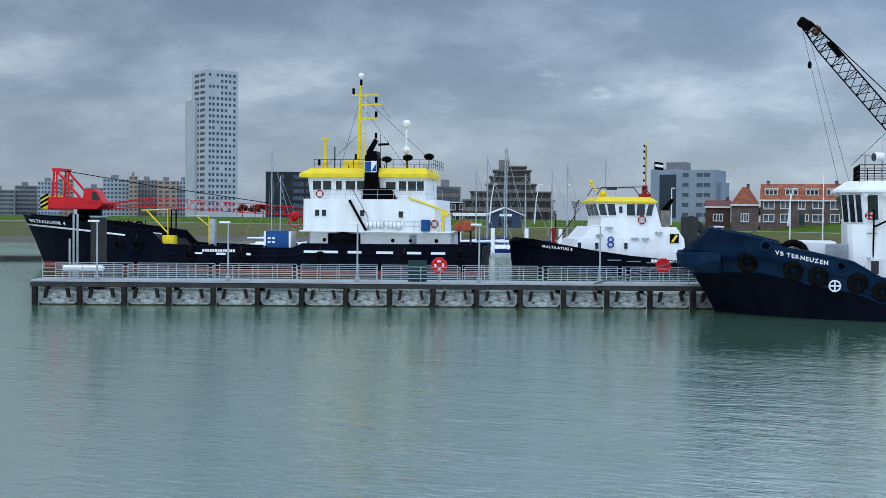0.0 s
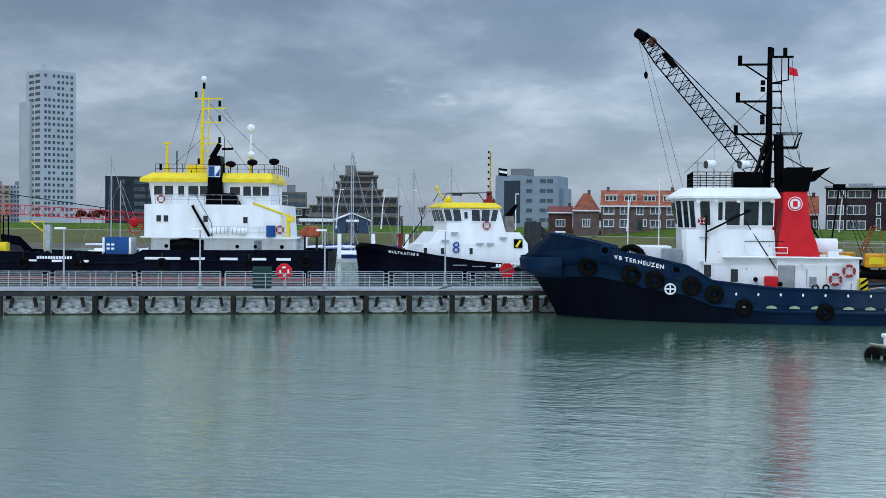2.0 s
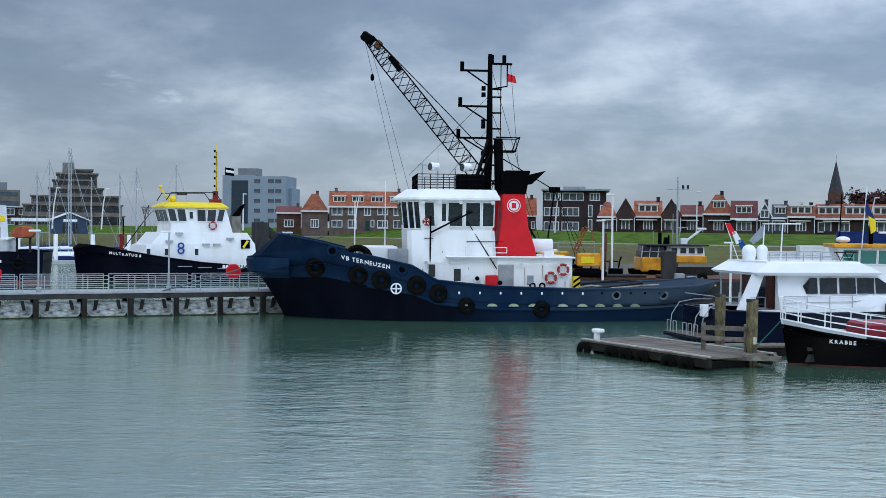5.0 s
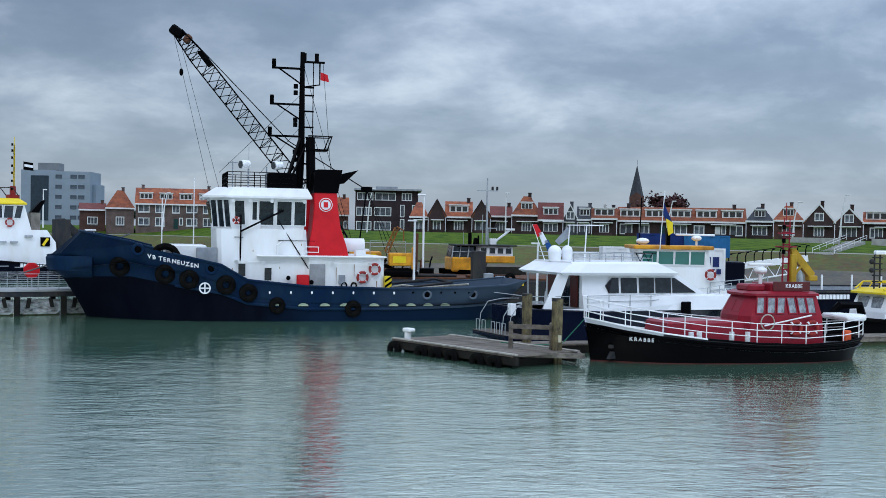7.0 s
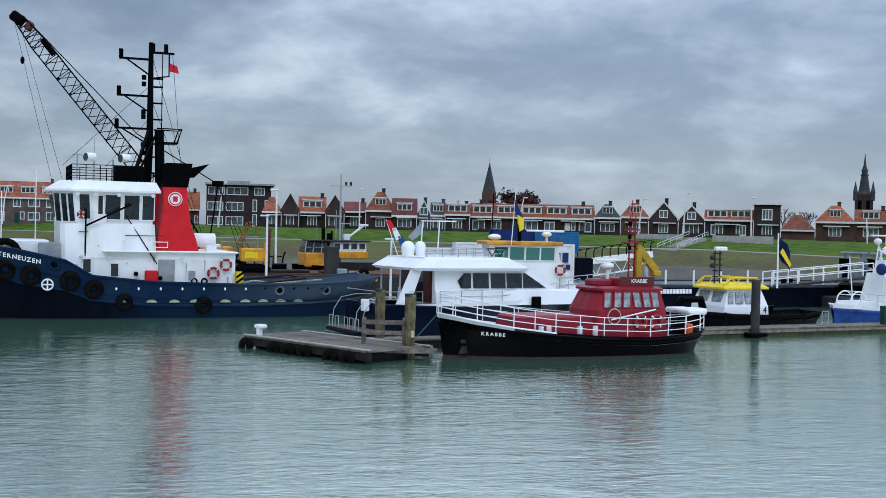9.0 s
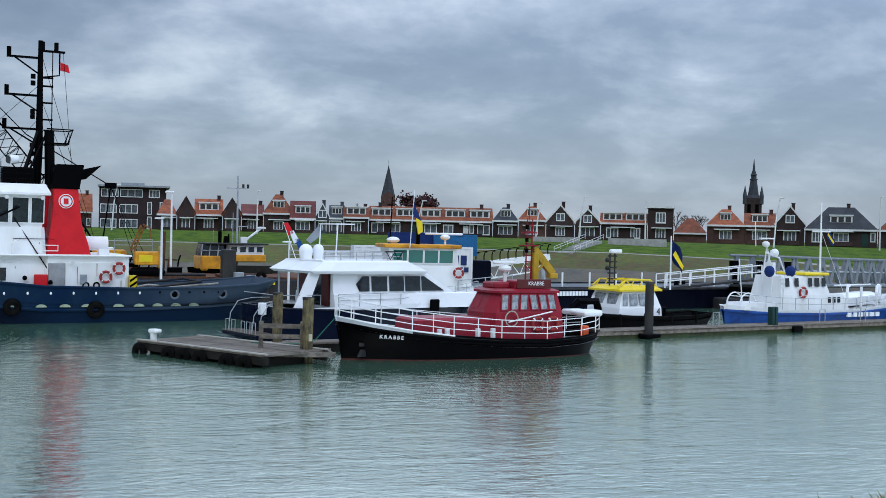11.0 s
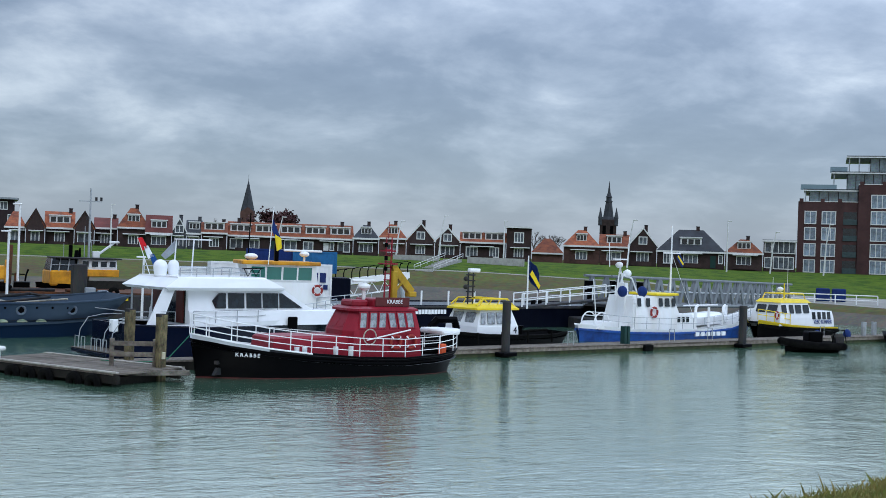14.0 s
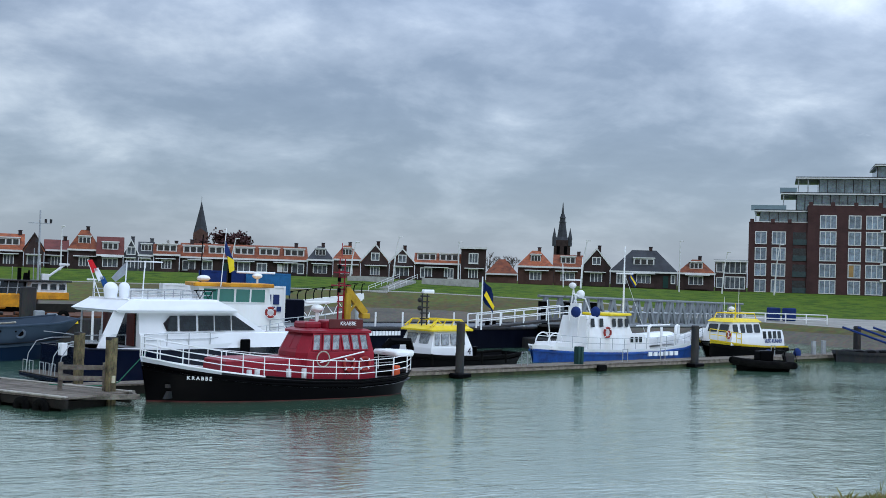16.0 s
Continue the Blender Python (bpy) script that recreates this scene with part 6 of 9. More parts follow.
for y in (-1.9, -1.1, 1.6):
    line(bm, [(-0.7, y, 0.4), (-0.6, y, 1.3), (-0.2, y, 1.9), (0.6, y, 2.05), (1.6, y, 2.05)], 0.022)
line(bm, [(0.3, -1.9, 2.35), (2.6, -2.1, 2.35), (2.6, -2.1, 1.8)], 0.022)
line(bm, [(0.3, 1.9, 2.35), (0.3, -1.9, 2.35)], 0.022)
part("stern_rail", bm, STEEL, ya, "polished stern rails", at=AFT)
bm = B()
box(bm, -0.3, 0.0, -1.3, -0.9, 1.35, 1.95, bevel=0.03)
part("white_box", bm, WHITE_GLOSS, ya, at=AFT)
bm = B()
loft(bm, [[(x0, -w, z), (x1, -w, z), (x1, w, z), (x0, w, z)] for z, x0, x1, w in ((1.6, 5.0, 15.0, 2.15), (2.35, 5.0, 14.4, 2.05), (2.4, 5.0, 12.6, 1.95), (3.5, 5.0, 10.7, 1.85))])
part("superstructure", bm, WHITE_GLOSS, ya, "white moulded superstructure")
bm = B()
slab(bm, [(2.75, 1.7), (3.5, 1.7), (4.2, 3.55), (3.6, 3.55)], -2.05, -1.9)
part("wing_pillar", bm, WHITE_GLOSS, ya)
bm = B()
line(bm, [(3.9, 1.9, 1.7), (3.9, 1.9, 3.5)], 0.05)
part("roof_post", bm, STEEL, ya)
# dark sheet added where the saloon interior lies in shade
bm = B()
box(bm, 4.95, 5.02, -1.65, 1.65, 1.75, 3.42)
sd_ = part("saloon_bulkhead", bm, GLASS, ya, "dark panel in place of the shaded saloon interior")
for y0, y1 in ((-1.6, -0.9), (0.6, 1.5)):
    bm = B()
    box(bm, 4.88, 4.95, y0, y1, 1.75, 3.38, bevel=0.01)
    part("saloon_door", bm, mat("varnished red wood", (0.10, 0.02, 0.015), 0.35, vary=0.2), sd_, "dark red wooden saloon door")
bm = B()
R1 = [(3.75, -2.2), (4.6, -2.35), (10.5, -2.25), (10.9, -1.0), (10.9, 1.0), (10.5, 2.25), (4.6, 2.35), (3.75, 2.2)]
R2 = [(3.5, -2.3), (4.5, -2.45), (10.5, -2.35), (10.9, -1.0), (10.9, 1.0), (10.5, 2.35), (4.5, 2.45), (3.5, 2.3)]
R3 = [(4.3, -2.1), (5.1, -2.25), (9.5, -2.15), (9.9, -0.9), (9.9, 0.9), (9.5, 2.15), (5.1, 2.25), (4.3, 2.1)]
loft(bm, [[(x, y, 3.42) for x, y in R1], [(x, y, 3.56) for x, y in R2], [(x, y, 4.02) for x, y in R3], [(x * 0.98 + 0.1, y * 0.93, 4.1) for x, y in R3]])
part("flybridge", bm, WHITE_GLOSS, ya, "broad white roof with sloping edge")
for x0, x1, x2, x3 in ((6.55, 7.15, 7.15, 6.75), (7.3, 8.25, 8.25, 7.3), (8.4, 9.3, 9.3, 8.4), (9.4, 10.35, 10.35, 9.4), (10.45, 11.9, 10.6, 10.45)):
    bm = B()
    zb, zt = 2.5, 3.28
    yb, yt = -1.97, -1.89
    loft(bm, [[(x0, yb - 0.03, zb), (x1, yb - 0.03, zb), (x2, yt - 0.03, zt), (x3, yt - 0.03, zt)], [(x0, yb + 0.1, zb), (x1, yb + 0.1, zb), (x2, yt + 0.1, zt), (x3, yt + 0.1, zt)]])
    part("saloon_window", bm, GLASS, ya)
bm = B()
slab(bm, [(6.55, 2.5), (6.75, 3.28), (6.35, 2.88)], -1.985, -1.88)
part("saloon_window", bm, GLASS, ya)
railing("flybridge_rail", [(4.5, -1.9, 4.08), (9.2, -1.9, 4.08), (9.2, 1.9, 4.08), (4.5, 1.9, 4.08)], 0.45, STEEL, ya, rails=2, r=0.02, gap=1.0)
for x, y, r_ in ((4.55, 0.2, 0.37), (5.4, 0.4, 0.29)):
    bm = B()
    rod(bm, (x, y, 4.06), (x, y, 4.9 - r_), r_ * 0.82, r_, 20)
    ball(bm, (x, y, 4.9 - r_), r_, r_, r_, 20)
    part("satellite_dome", bm, WHITE_GLOSS, ya, smooth=True)
bm = B()
for y in (-0.9, 0.9):
    line(bm, [(5.7, y, 4.05), (5.8, y, 6.0)], 0.035)
box(bm, 5.7, 6.8, -0.95, 0.95, 5.94, 6.0)
part("radar_arch", bm, WHITE_GLOSS, ya)
bm = B()
line(bm, [(8.2, -1.9, 4.55), (8.45, -1.9, 4.15), (8.7, -1.9, 4.55), (8.95, -1.9, 4.15), (9.2, -1.9, 4.55)], 0.03)
line(bm, [(8.1, -1.9, 4.57), (9.4, -1.9, 4.57)], 0.03)
part("folding_table", bm, BLACK, ya)
bm = B()
loft(bm, [[(4.95, y, 5.1), (5.75, y + 0.05, 5.9), (5.75, y, 5.3), (5.2, y, 4.9)] for y in (0.9, 0.94)])
part("burgee", bm, GREYP, ya)
ens = thing("ensign", ya.matrix_world @ pose(4.4, 1.9, 4.0), "drooping red, white and blue flag on a leaning staff", "flag")
bm = B()
rod(bm, (0.5, 0, 0), (-0.3, 0, 2.0), 0.025)
part("staff", bm, WHITE, ens)
for k, m_ in enumerate((RED, LETTER, BLUEP)):
    bm = B()
    slab(bm, [(-0.3 + 0.35 * k, 1.95 - 0.42 * k), (-0.05 + 0.35 * k, 2.0 - 0.42 * k), (0.3 + 0.35 * k, 1.45 - 0.42 * k), (0.0 + 0.35 * k, 1.3 - 0.42 * k)], -0.03, 0.03)
    part("stripe", bm, m_, ens)
railing("side_rail", [(5.2, -2.15, 1.75), (9, -2.15, 1.8), (13, -1.5, 2.1), (15.4, -0.4, 2.3)], 0.62, STEEL, ya, rails=2, r=0.018, gap=1.2)
bm = B()
box(bm, 10.8, 11.4, -2.35, -2.2, 1.35, 2.05, bevel=0.05)
part("fender_cover", bm, BLACK, ya)

# ---- long floating jetty ----
JA = 14.5
jet = thing("floating_jetty", pose(27.0, 57.35, 0, 0, 0, JA), "long floating timber walkway with algae along its waterline", "jetty", kind="structure")
J2 = 64.0
bm = B()
box(bm, 0, J2, 0.08, 1.9, -0.3, 0.34)
part("float", bm, ALGAE, jet, "green algae-covered float")
bm = B()
box(bm, -0.02, J2, 0.0, 0.1, 0.20, 0.47, bevel=0.015)
part("edge_board", bm, WOOD, jet)
bm = B()
box(bm, -0.098, 0.098, 0.0, 2.0, 0.36, 0.44)
plank_mesh = mesh_of("plank", bm, WOOD)
for i in range(290):
    piece("plank", plank_mesh, jet, pose(0.1 + 0.21 * i, 0, random.uniform(-0.006, 0.006)))
for x, z1, w in ((4.2, 3.05, 0.24), (26.1, 2.75, 0.27), (47.9, 2.6, 0.3)):
    m_ = jet.matrix_world @ pose(x, -0.3, 0)
    timber_pile(m_.translation.x, m_.translation.y, z1, w, "dark grey steel mooring pile beside the walkway", DARKGREY, True)
    bm = B()
    box(bm, x - 0.55, x + 0.55, -0.75, 0.0, 0.05, 0.28, bevel=0.05)
    part("pile_bracket", bm, BLACK, jet)
for x, w in ((14.95, 0.11), (15.25, 0.11)):
    bm = B()
    box(bm, x - w, x + w, 0.3, 0.7, 0.4, 1.55, bevel=0.03)
    part("service_post", bm, GREENB, jet)
for x in (16.2, 31.0):
    bm = B()
    box(bm, x, x + 0.8, -0.25, 0.0, 0.0, 0.4, bevel=0.05)
    part("rubber_fender", bm, RUBBER, jet)
for x in (10.5, 20.0, 24.0, 37.5):
    bm = B()
    line(bm, [(x, 1.0, 0.44), (x, 1.0, 1.25), (x + 0.5, 1.0, 1.25), (x + 0.5, 1.0, 0.44)], 0.03)
    part("hoop", bm, STEEL, jet)
for x in (36.0, 40.0):
    bm = B()
    ball(bm, (x, 0.3, 0.6), 0.3, 0.3, 0.45, 12)
    part("blue_buoy", bm, CANVAS, jet, smooth=True)
for x in (43.5, 45.0):
    bm = B()
    rod(bm, (x, 1.0, 0.44), (x, 1.0, 1.5), 0.2, n=10)
    part("water_post", bm, STEEL, jet)

# ---- small pilot tender ----
pi_ = thing("pilot_tender", berth((27, 62), (42, 66), 1.7), "small black tender with white cabin and yellow roof", "boat")
PS = [(0.6, 0.2, 0.1, 0.03, 1.5), (1.6, 1.4, 1.0, 0.6, 1.3), (3.5, 3.4, 1.6, 1.3, 1.0), (6, 6, 1.75, 1.55, 0.8), (9, 9, 1.7, 1.5, 0.7), (12, 12, 1.5, 1.2, 0.72), (13.6, 13.8, 1.0, 0.6, 0.85)]
hull(pi_, PS, [("hull", 0.0, 1.0, BLACK)], DARKGREY, 0.25)
strake(pi_, PS, 1.0, 0.09, RUBBER, "rubber_gunwale")
bm = B()
loft(bm, [[(x0, -w, z), (x1, -w, z), (x1, w, z), (x0, w, z)] for z, x0, x1, w in ((0.5, 5.2, 8.8, 1.5), (1.3, 5.3, 8.7, 1.5), (2.35, 5.7, 8.3, 1.25))])
part("cabin", bm, WHITE_GLOSS, pi_, "white cabin")
bm = B()
loft(bm, [[(x0, -w, z), (x1, -w, z), (x1, w, z), (x0, w, z)] for z, x0, x1, w in ((2.32, 5.3, 8.8, 1.45), (2.43, 5.3, 8.8, 1.45), (2.65, 5.8, 8.4, 1.2))])
part("roof", bm, YELLOW, pi_, "yellow cabin roof")
for x, w, sk in ((5.8, 0.4, 0.2), (6.45, 0.62, 0.12), (7.2, 0.6, 0), (7.85, 0.42, -0.05)):
    window(pi_, x, -1.44, 1.82, w, 0.72, PALEGLASS, None, lean=13, skew=sk)
window(pi_, 5.5, -0.6, 1.82, 0.9, 0.7, PALEGLASS, None, rz=-90, lean=16)
window(pi_, 5.5, 0.6, 1.82, 0.9, 0.7, PALEGLASS, None, rz=-90, lean=16)
bm = B()
for y in (-1.2, 1.2):
    line(bm, [(5.4, y, 2.6), (6.0, y, 3.0), (8.0, y, 3.0), (8.6, y, 2.55)], 0.05)
    for x in (6.0, 6.7, 7.4, 8.0):
        line(bm, [(x - 0.3, y, 2.6), (x, y, 3.0)], 0.035)
line(bm, [(6.0, -1.2, 3.0), (6.0, 1.2, 3.0)], 0.04)
line(bm, [(8.0, -1.2, 3.0), (8.0, 1.2, 3.0)], 0.04)
part("roof_cage", bm, YELLOW, pi_, "yellow tubular roof cage")
bm = B()
for x in (5.0, 5.4):
    line(bm, [(x, 0, 2.6), (x, 0, 4.6)], 0.05)
for k in range(5):
    box(bm, 4.9, 5.5, -0.1, 0.1, 3.0 + 0.35 * k, 3.08 + 0.35 * k)
ball(bm, (4.8, 0, 4.2), 0.16, n=8)
ball(bm, (4.8, 0, 3.7), 0.16, n=8)
part("signal_mast", bm, DARKGREY, pi_, at=pose(0.75, 0, 0))
bm = B()
box(bm, 5.0, 5.9, -0.15, 0.15, 4.6, 4.85, bevel=0.06)
part("radar", bm, WHITE_GLOSS, pi_, at=pose(0.75, 0, 0))
text("hull_number", "4", 0.6, mat("number black", (0.01, 0.01, 0.03), 0.5), pi_, pose(8.45, -1.52, 1.05, 90, 0, 0))
for x in (9.4, 10.0, 10.4):
    bm = B()
    rod(bm, (x, 0, 0.5), (x, 0, 1.15), 0.13, n=10)
    rod(bm, (x, 0, 1.15), (x, 0, 1.22), 0.18, n=10)
    part("towing_bitt", bm, BLACK, pi_)
for x in (3.0, 5.0, 7.0, 9.2, 11.3):
    bm = B()
    line(bm, [(x, -1.9, 1.0), (x, -1.95, 0.3)], 0.07)
    part("fender", bm, RUBBER, pi_)
bm = B()
line(bm, [(2.0, -1.0, 1.3), (2.4, -1.1, 1.75), (3.6, -1.3, 1.75), (3.8, -1.3, 1.2)], 0.25)
part("bow_cover", bm, BLACK, pi_)

# ---- old lifeboat ----
lb = thing("lifeboat", berth((40, 66.3), (58, 71.0), 2.0), "white historic lifeboat with blue hull and yellow wheelhouse roof", "boat")
LS = [(3.3, 3.0, 0.2, 0.05, 1.25), (4.8, 4.7, 1.0, 0.7, 1.1), (7.1, 7.1, 1.8, 1.5, 0.92), (10.8, 10.8, 2.05, 1.8, 0.82), (14.6, 14.6, 2.05, 1.8, 0.86), (18.3, 18.3, 1.8, 1.4, 1.15), (21.1, 21.6, 1.0, 0.5, 1.7), (22.3, 23.2, 0.15, 0.04, 2.25)]
hull(lb, LS, [("hull", 0.0, 0.66, SKYBLUE), ("bulwark", 0.66, 1.0, WHITE)], WHITE, 0.1)
strake(lb, LS, 0.66, 0.10, SKYBLUE, "rope_fender")
bm = B()
slab(bm, [(4.2, 0.9), (7.0, 0.85), (7.6, 1.35), (4.6, 1.35)], -1.0, 1.0)
part("stern_deck", bm, WHITE, lb)
for k in range(6):
    bm = B()
    box(bm, 13.4 + 0.62 * k, 13.4 + 0.62 * k + 0.4, -2.12, -2.0, 0.32, 0.62)
    part("letter_bar", bm, LETTER, lb)
bm = B()
loft(bm, [[(x0, -w, z), (x1, -w, z), (x1, w, z), (x0, w, z)] for z, x0, x1, w in ((0.7, 7.1, 14.4, 1.5), (1.9, 7.3, 13.7, 1.4))])
part("deckhouse", bm, WHITE, lb, "white deckhouse")
bm = B()
loft(bm, [[(x0, -w, z), (x1, -w, z), (x1, w, z), (x0, w, z)] for z, x0, x1, w in ((1.9, 7.3, 12.4, 1.35), (3.2, 7.5, 11.8, 1.15))])
part("wheelhouse", bm, WHITE, lb)
bm = B()
box(bm, 9.8, 12.3, -1.35, 1.35, 3.22, 3.42, bevel=0.06)
part("roof", bm, YELLOW, lb, "yellow wheelhouse roof")
bm = B()
loft(bm, [[(x0, -0.5, z), (x1, -0.5, z), (x1, 0.3, z), (x0, 0.3, z)] for z, x0, x1 in ((1.4, 7.25, 7.75), (4.1, 7.35, 7.65))])
part("funnel_mast", bm, WHITE, lb)
for x, w in ((7.95, 0.4), (8.9, 0.4), (10.3, 0.4), (11.0, 0.5), (11.7, 0.4)):
    window(lb, x, -1.32, 2.75, w, 0.6, GLASS, None, lean=6)
for x in (12.2, 12.7, 13.2):
    window(lb, x, -1.46, 1.5, 0.32, 0.4, GLASS, None)
lifering(lb, 9.4, -1.5, 2.05, 0.42)
bm = B()
line(bm, [(6.9, 0, 2.8), (7.3, 0, 5.2), (7.9, 0, 3.3)], 0.06)
line(bm, [(7.2, 0, 4.8), (8.6, 0, 4.4), (9.2, 0, 3.4)], 0.06)
line(bm, [(7.6, 0.4, 3.4), (8.2, 0.4, 4.9)], 0.06)
ball(bm, (7.2, 0, 5.35), 0.28, 0.28, 0.22, 12)
ball(bm, (8.1, 0, 4.75), 0.3, n=12)
box(bm, 6.6, 8.0, -0.1, 0.1, 5.7, 5.8)
line(bm, [(6.2, 0, 5.2), (6.1, 0, 6.9)], 0.035)
line(bm, [(8.0, 0, 5.2), (8.2, 0, 7.4)], 0.03)
part("radar_mast", bm, WHITE, lb, "white tripod radar mast", smooth=True)
for x in (6.5, 8.6):
    bm = B()
    ball(bm, (x, -1.0, 3.5), 0.36, 0.36, 0.4, 12)
    part("canvas_cover", bm, CANVAS, lb, "navy canvas cover", smooth=True)
bm = B()
rod(bm, (12.9, 0, 1.8), (12.9, 0, 8.4), 0.09, 0.05)
box(bm, 12.0, 13.9, -0.05, 0.05, 6.3, 6.4)
line(bm, [(12.9, 0, 6.4), (15.5, 0, 2.0)], 0.015)
part("mast", bm, WHITE, lb)
bm = B()
slab(bm, [(0, 0), (0.7, -0.7), (0.95, -0.35), (0.2, 0.45)], -0.02, 0.02)
part("flag", bm, CANVAS, lb, at=pose(13.5, 0, 6.0))
bm = B()
slab(bm, [(0.1, 0.1), (0.75, -0.55), (0.85, -0.42), (0.15, 0.25)], -0.03, 0.03)
part("flag_stripe", bm, YELLOW, lb, at=pose(13.5, 0, 6.0))
bm = B()
for x in (14.3, 17.6):
    line(bm, [(x, -1.3, 0.9), (x, -1.3, 2.0), (x + 0.3, -1.1, 2.4), (x + 0.9, -0.8, 2.5)], 0.11)
rod(bm, (16.0, -1.2, 0.9), (16.0, -1.2, 2.4), 0.1)
rod(bm, (19.0, -0.5, 1.2), (19.0, -0.5, 2.5), 0.14)
rod(bm, (14.5, 0, 2.45), (18.6, 0, 2.5), 0.05)
part("davit", bm, WHITE, lb)
bm = B()
loft(bm, [[(14.8, -0.7, 0.95), (18.2, -0.7, 1.1), (18.2, 0.7, 1.1), (14.8, 0.7, 0.95)], [(14.4, -0.9, 1.5), (18.8, -0.9, 1.75), (18.8, 0.9, 1.75), (14.4, 0.9, 1.5)], [(15.2, -0.5, 1.85), (18.0, -0.5, 2.0), (18.0, 0.5, 2.0), (15.2, 0.5, 1.85)]])
part("covered_dinghy", bm, WHITE_GLOSS, lb, "white dinghy under canvas", smooth=True)
rl = [(xs, -bd * 0.93, zs) for xw, xs, bd, bw, zs in LS]
railing("guard_rail", rl[1:7], 0.8, STEEL, lb, rails=2, r=0.018, gap=1.3)
bm = B()
ring(bm, (4.9, -0.6, 1.25), 0.75, 0.05, "Y", 16, 6, arc=0.5)
ring(bm, (4.9, 0.6, 1.25), 0.75, 0.05, "Y", 16, 6, arc=0.5)
for k in range(3):
    a = math.pi * (k + 1) / 4
    rod(bm, (4.9 + 0.75 * math.cos(a), -0.6, 1.25 + 0.75 * math.sin(a)), (4.9 + 0.75 * math.cos(a), 0.6, 1.25 + 0.75 * math.sin(a)), 0.03)
line(bm, [(5.0, 0, 1.3), (4.6, 0, 4.3)], 0.04)
part("stern_rail", bm, WHITE, lb)
bm = B()
for y in (-1.45, -1.05):
    line(bm, [(7.4, y, 0.9), (7.5, y, 3.3)], 0.04)
for k in range(7):
    rod(bm, (7.45, -1.45, 1.2 + 0.3 * k), (7.45, -1.05, 1.2 + 0.3 * k), 0.03)
part("ladder", bm, WHITE, lb)

# ---- yellow and white crew boat ----
ve = thing("crew_boat", berth((57.0, 68.6), (66.7, 71.1), 1.9) @ Matrix.Translation((2.9, 0, 0)) @ Matrix.Diagonal((0.75, 0.85, 0.94, 1)), "white crew boat with yellow lower hull and black fender", "boat")
VS = [(0.9, 0.3, 0.6, 0.15, 1.62), (2.0, 1.7, 1.6, 1.0, 1.45), (4, 4, 1.9, 1.6, 1.25), (8, 8, 1.9, 1.7, 1.05), (12.6, 12.7, 1.8, 1.6, 0.95)]
hull(ve, VS, [("hull", 0.0, 0.72, BLACK), ("topside", 0.72, 1.0, YELLOW)], DARKGREY, 0.15)
strake(ve, VS, 0.72, 0.16, RUBBER, "rubber_fender")
bm = B()
loft(bm, [[(x0, -w, z), (x1, -w, z), (x1, w, z), (x0, w, z)] for z, x0, x1, w in ((1.0, 2.2, 12.2, 1.65), (1.75, 2.4, 12.1, 1.62), (2.35, 2.6, 11.9, 1.5))])
part("cabin", bm, WHITE_GLOSS, ve, "white passenger cabin")
bm = B()
loft(bm, [[(x0, -w, z), (x1, -w, z), (x1, w, z), (x0, w, z)] for z, x0, x1, w in ((1.75, 2.4, 8.4, 1.6), (3.05, 3.0, 7.7, 1.3))])
part("wheelhouse", bm, WHITE_GLOSS, ve)
bm = B()
loft(bm, [[(x0, -w, z), (x1, -w, z), (x1, w, z), (x0, w, z)] for z, x0, x1, w in ((3.02, 2.8, 8.2, 1.4), (3.3, 3.3, 7.7, 1.15))])
part("roof", bm, YELLOW, ve, "yellow trimmed roof")
for x, w in ((3.2, 0.8), (4.5, 0.7), (5.7, 1.0), (7.1, 1.0)):
    window(ve, x, -1.5, 2.5, w, 0.72, GLASS, None, lean=13)
for x in (8.4, 9.4, 10.3, 11.2):
    window(ve, x, -1.6, 1.95, 0.6, 0.62, GLASS, None, lean=8)
window(ve, 2.65, -0.6, 2.5, 1.0, 0.7, GLASS, None, rz=-90, lean=25)
window(ve, 2.65, 0.6, 2.5, 1.0, 0.7, GLASS, None, rz=-90, lean=25)
text("boat_name", "VEBO RUNNER", 0.5, mat("name blue", (0.02, 0.05, 0.22), 0.5), ve, pose(10.0, -1.68, 1.42, 90, 0, 0))
bm = B()
for y in (-1.1, 1.1):
    line(bm, [(3.6, y, 3.3), (4.0, y, 3.75), (7.2, y, 3.75), (7.6, y, 3.3)], 0.05)
line(bm, [(4.0, -1.1, 3.75), (4.0, 1.1, 3.75)], 0.05)
line(bm, [(7.2, -1.1, 3.75), (7.2, 1.1, 3.75)], 0.05)
line(bm, [(5.6, 0, 3.3), (5.6, 0, 4.6)], 0.05)
part("roof_cage", bm, YELLOW, ve)
bm = B()
for x, z in ((4.4, 5.1), (7.0, 5.9)):
    rod(bm, (x, 0.5, 3.3), (x, 0.5, z), 0.02)
ball(bm, (4.9, 0, 4.1), 0.35, 0.3, 0.2, 10)
part("antenna", bm, WHITE, ve)
rl = [(xs, -bd * 0.9, zs) for xw, xs, bd, bw, zs in VS]
railing("bow_rail", rl[:3], 0.85, YELLOW, ve, rails=2, r=0.03, gap=0.9)
lifering(ve, 2.0, -1.5, 2.0, 0.36)
railing("aft_rail", [(9, 1.4, 2.35), (11.8, 1.4, 2.35)], 0.5, WHITE, ve, rails=2, r=0.02, gap=0.8)
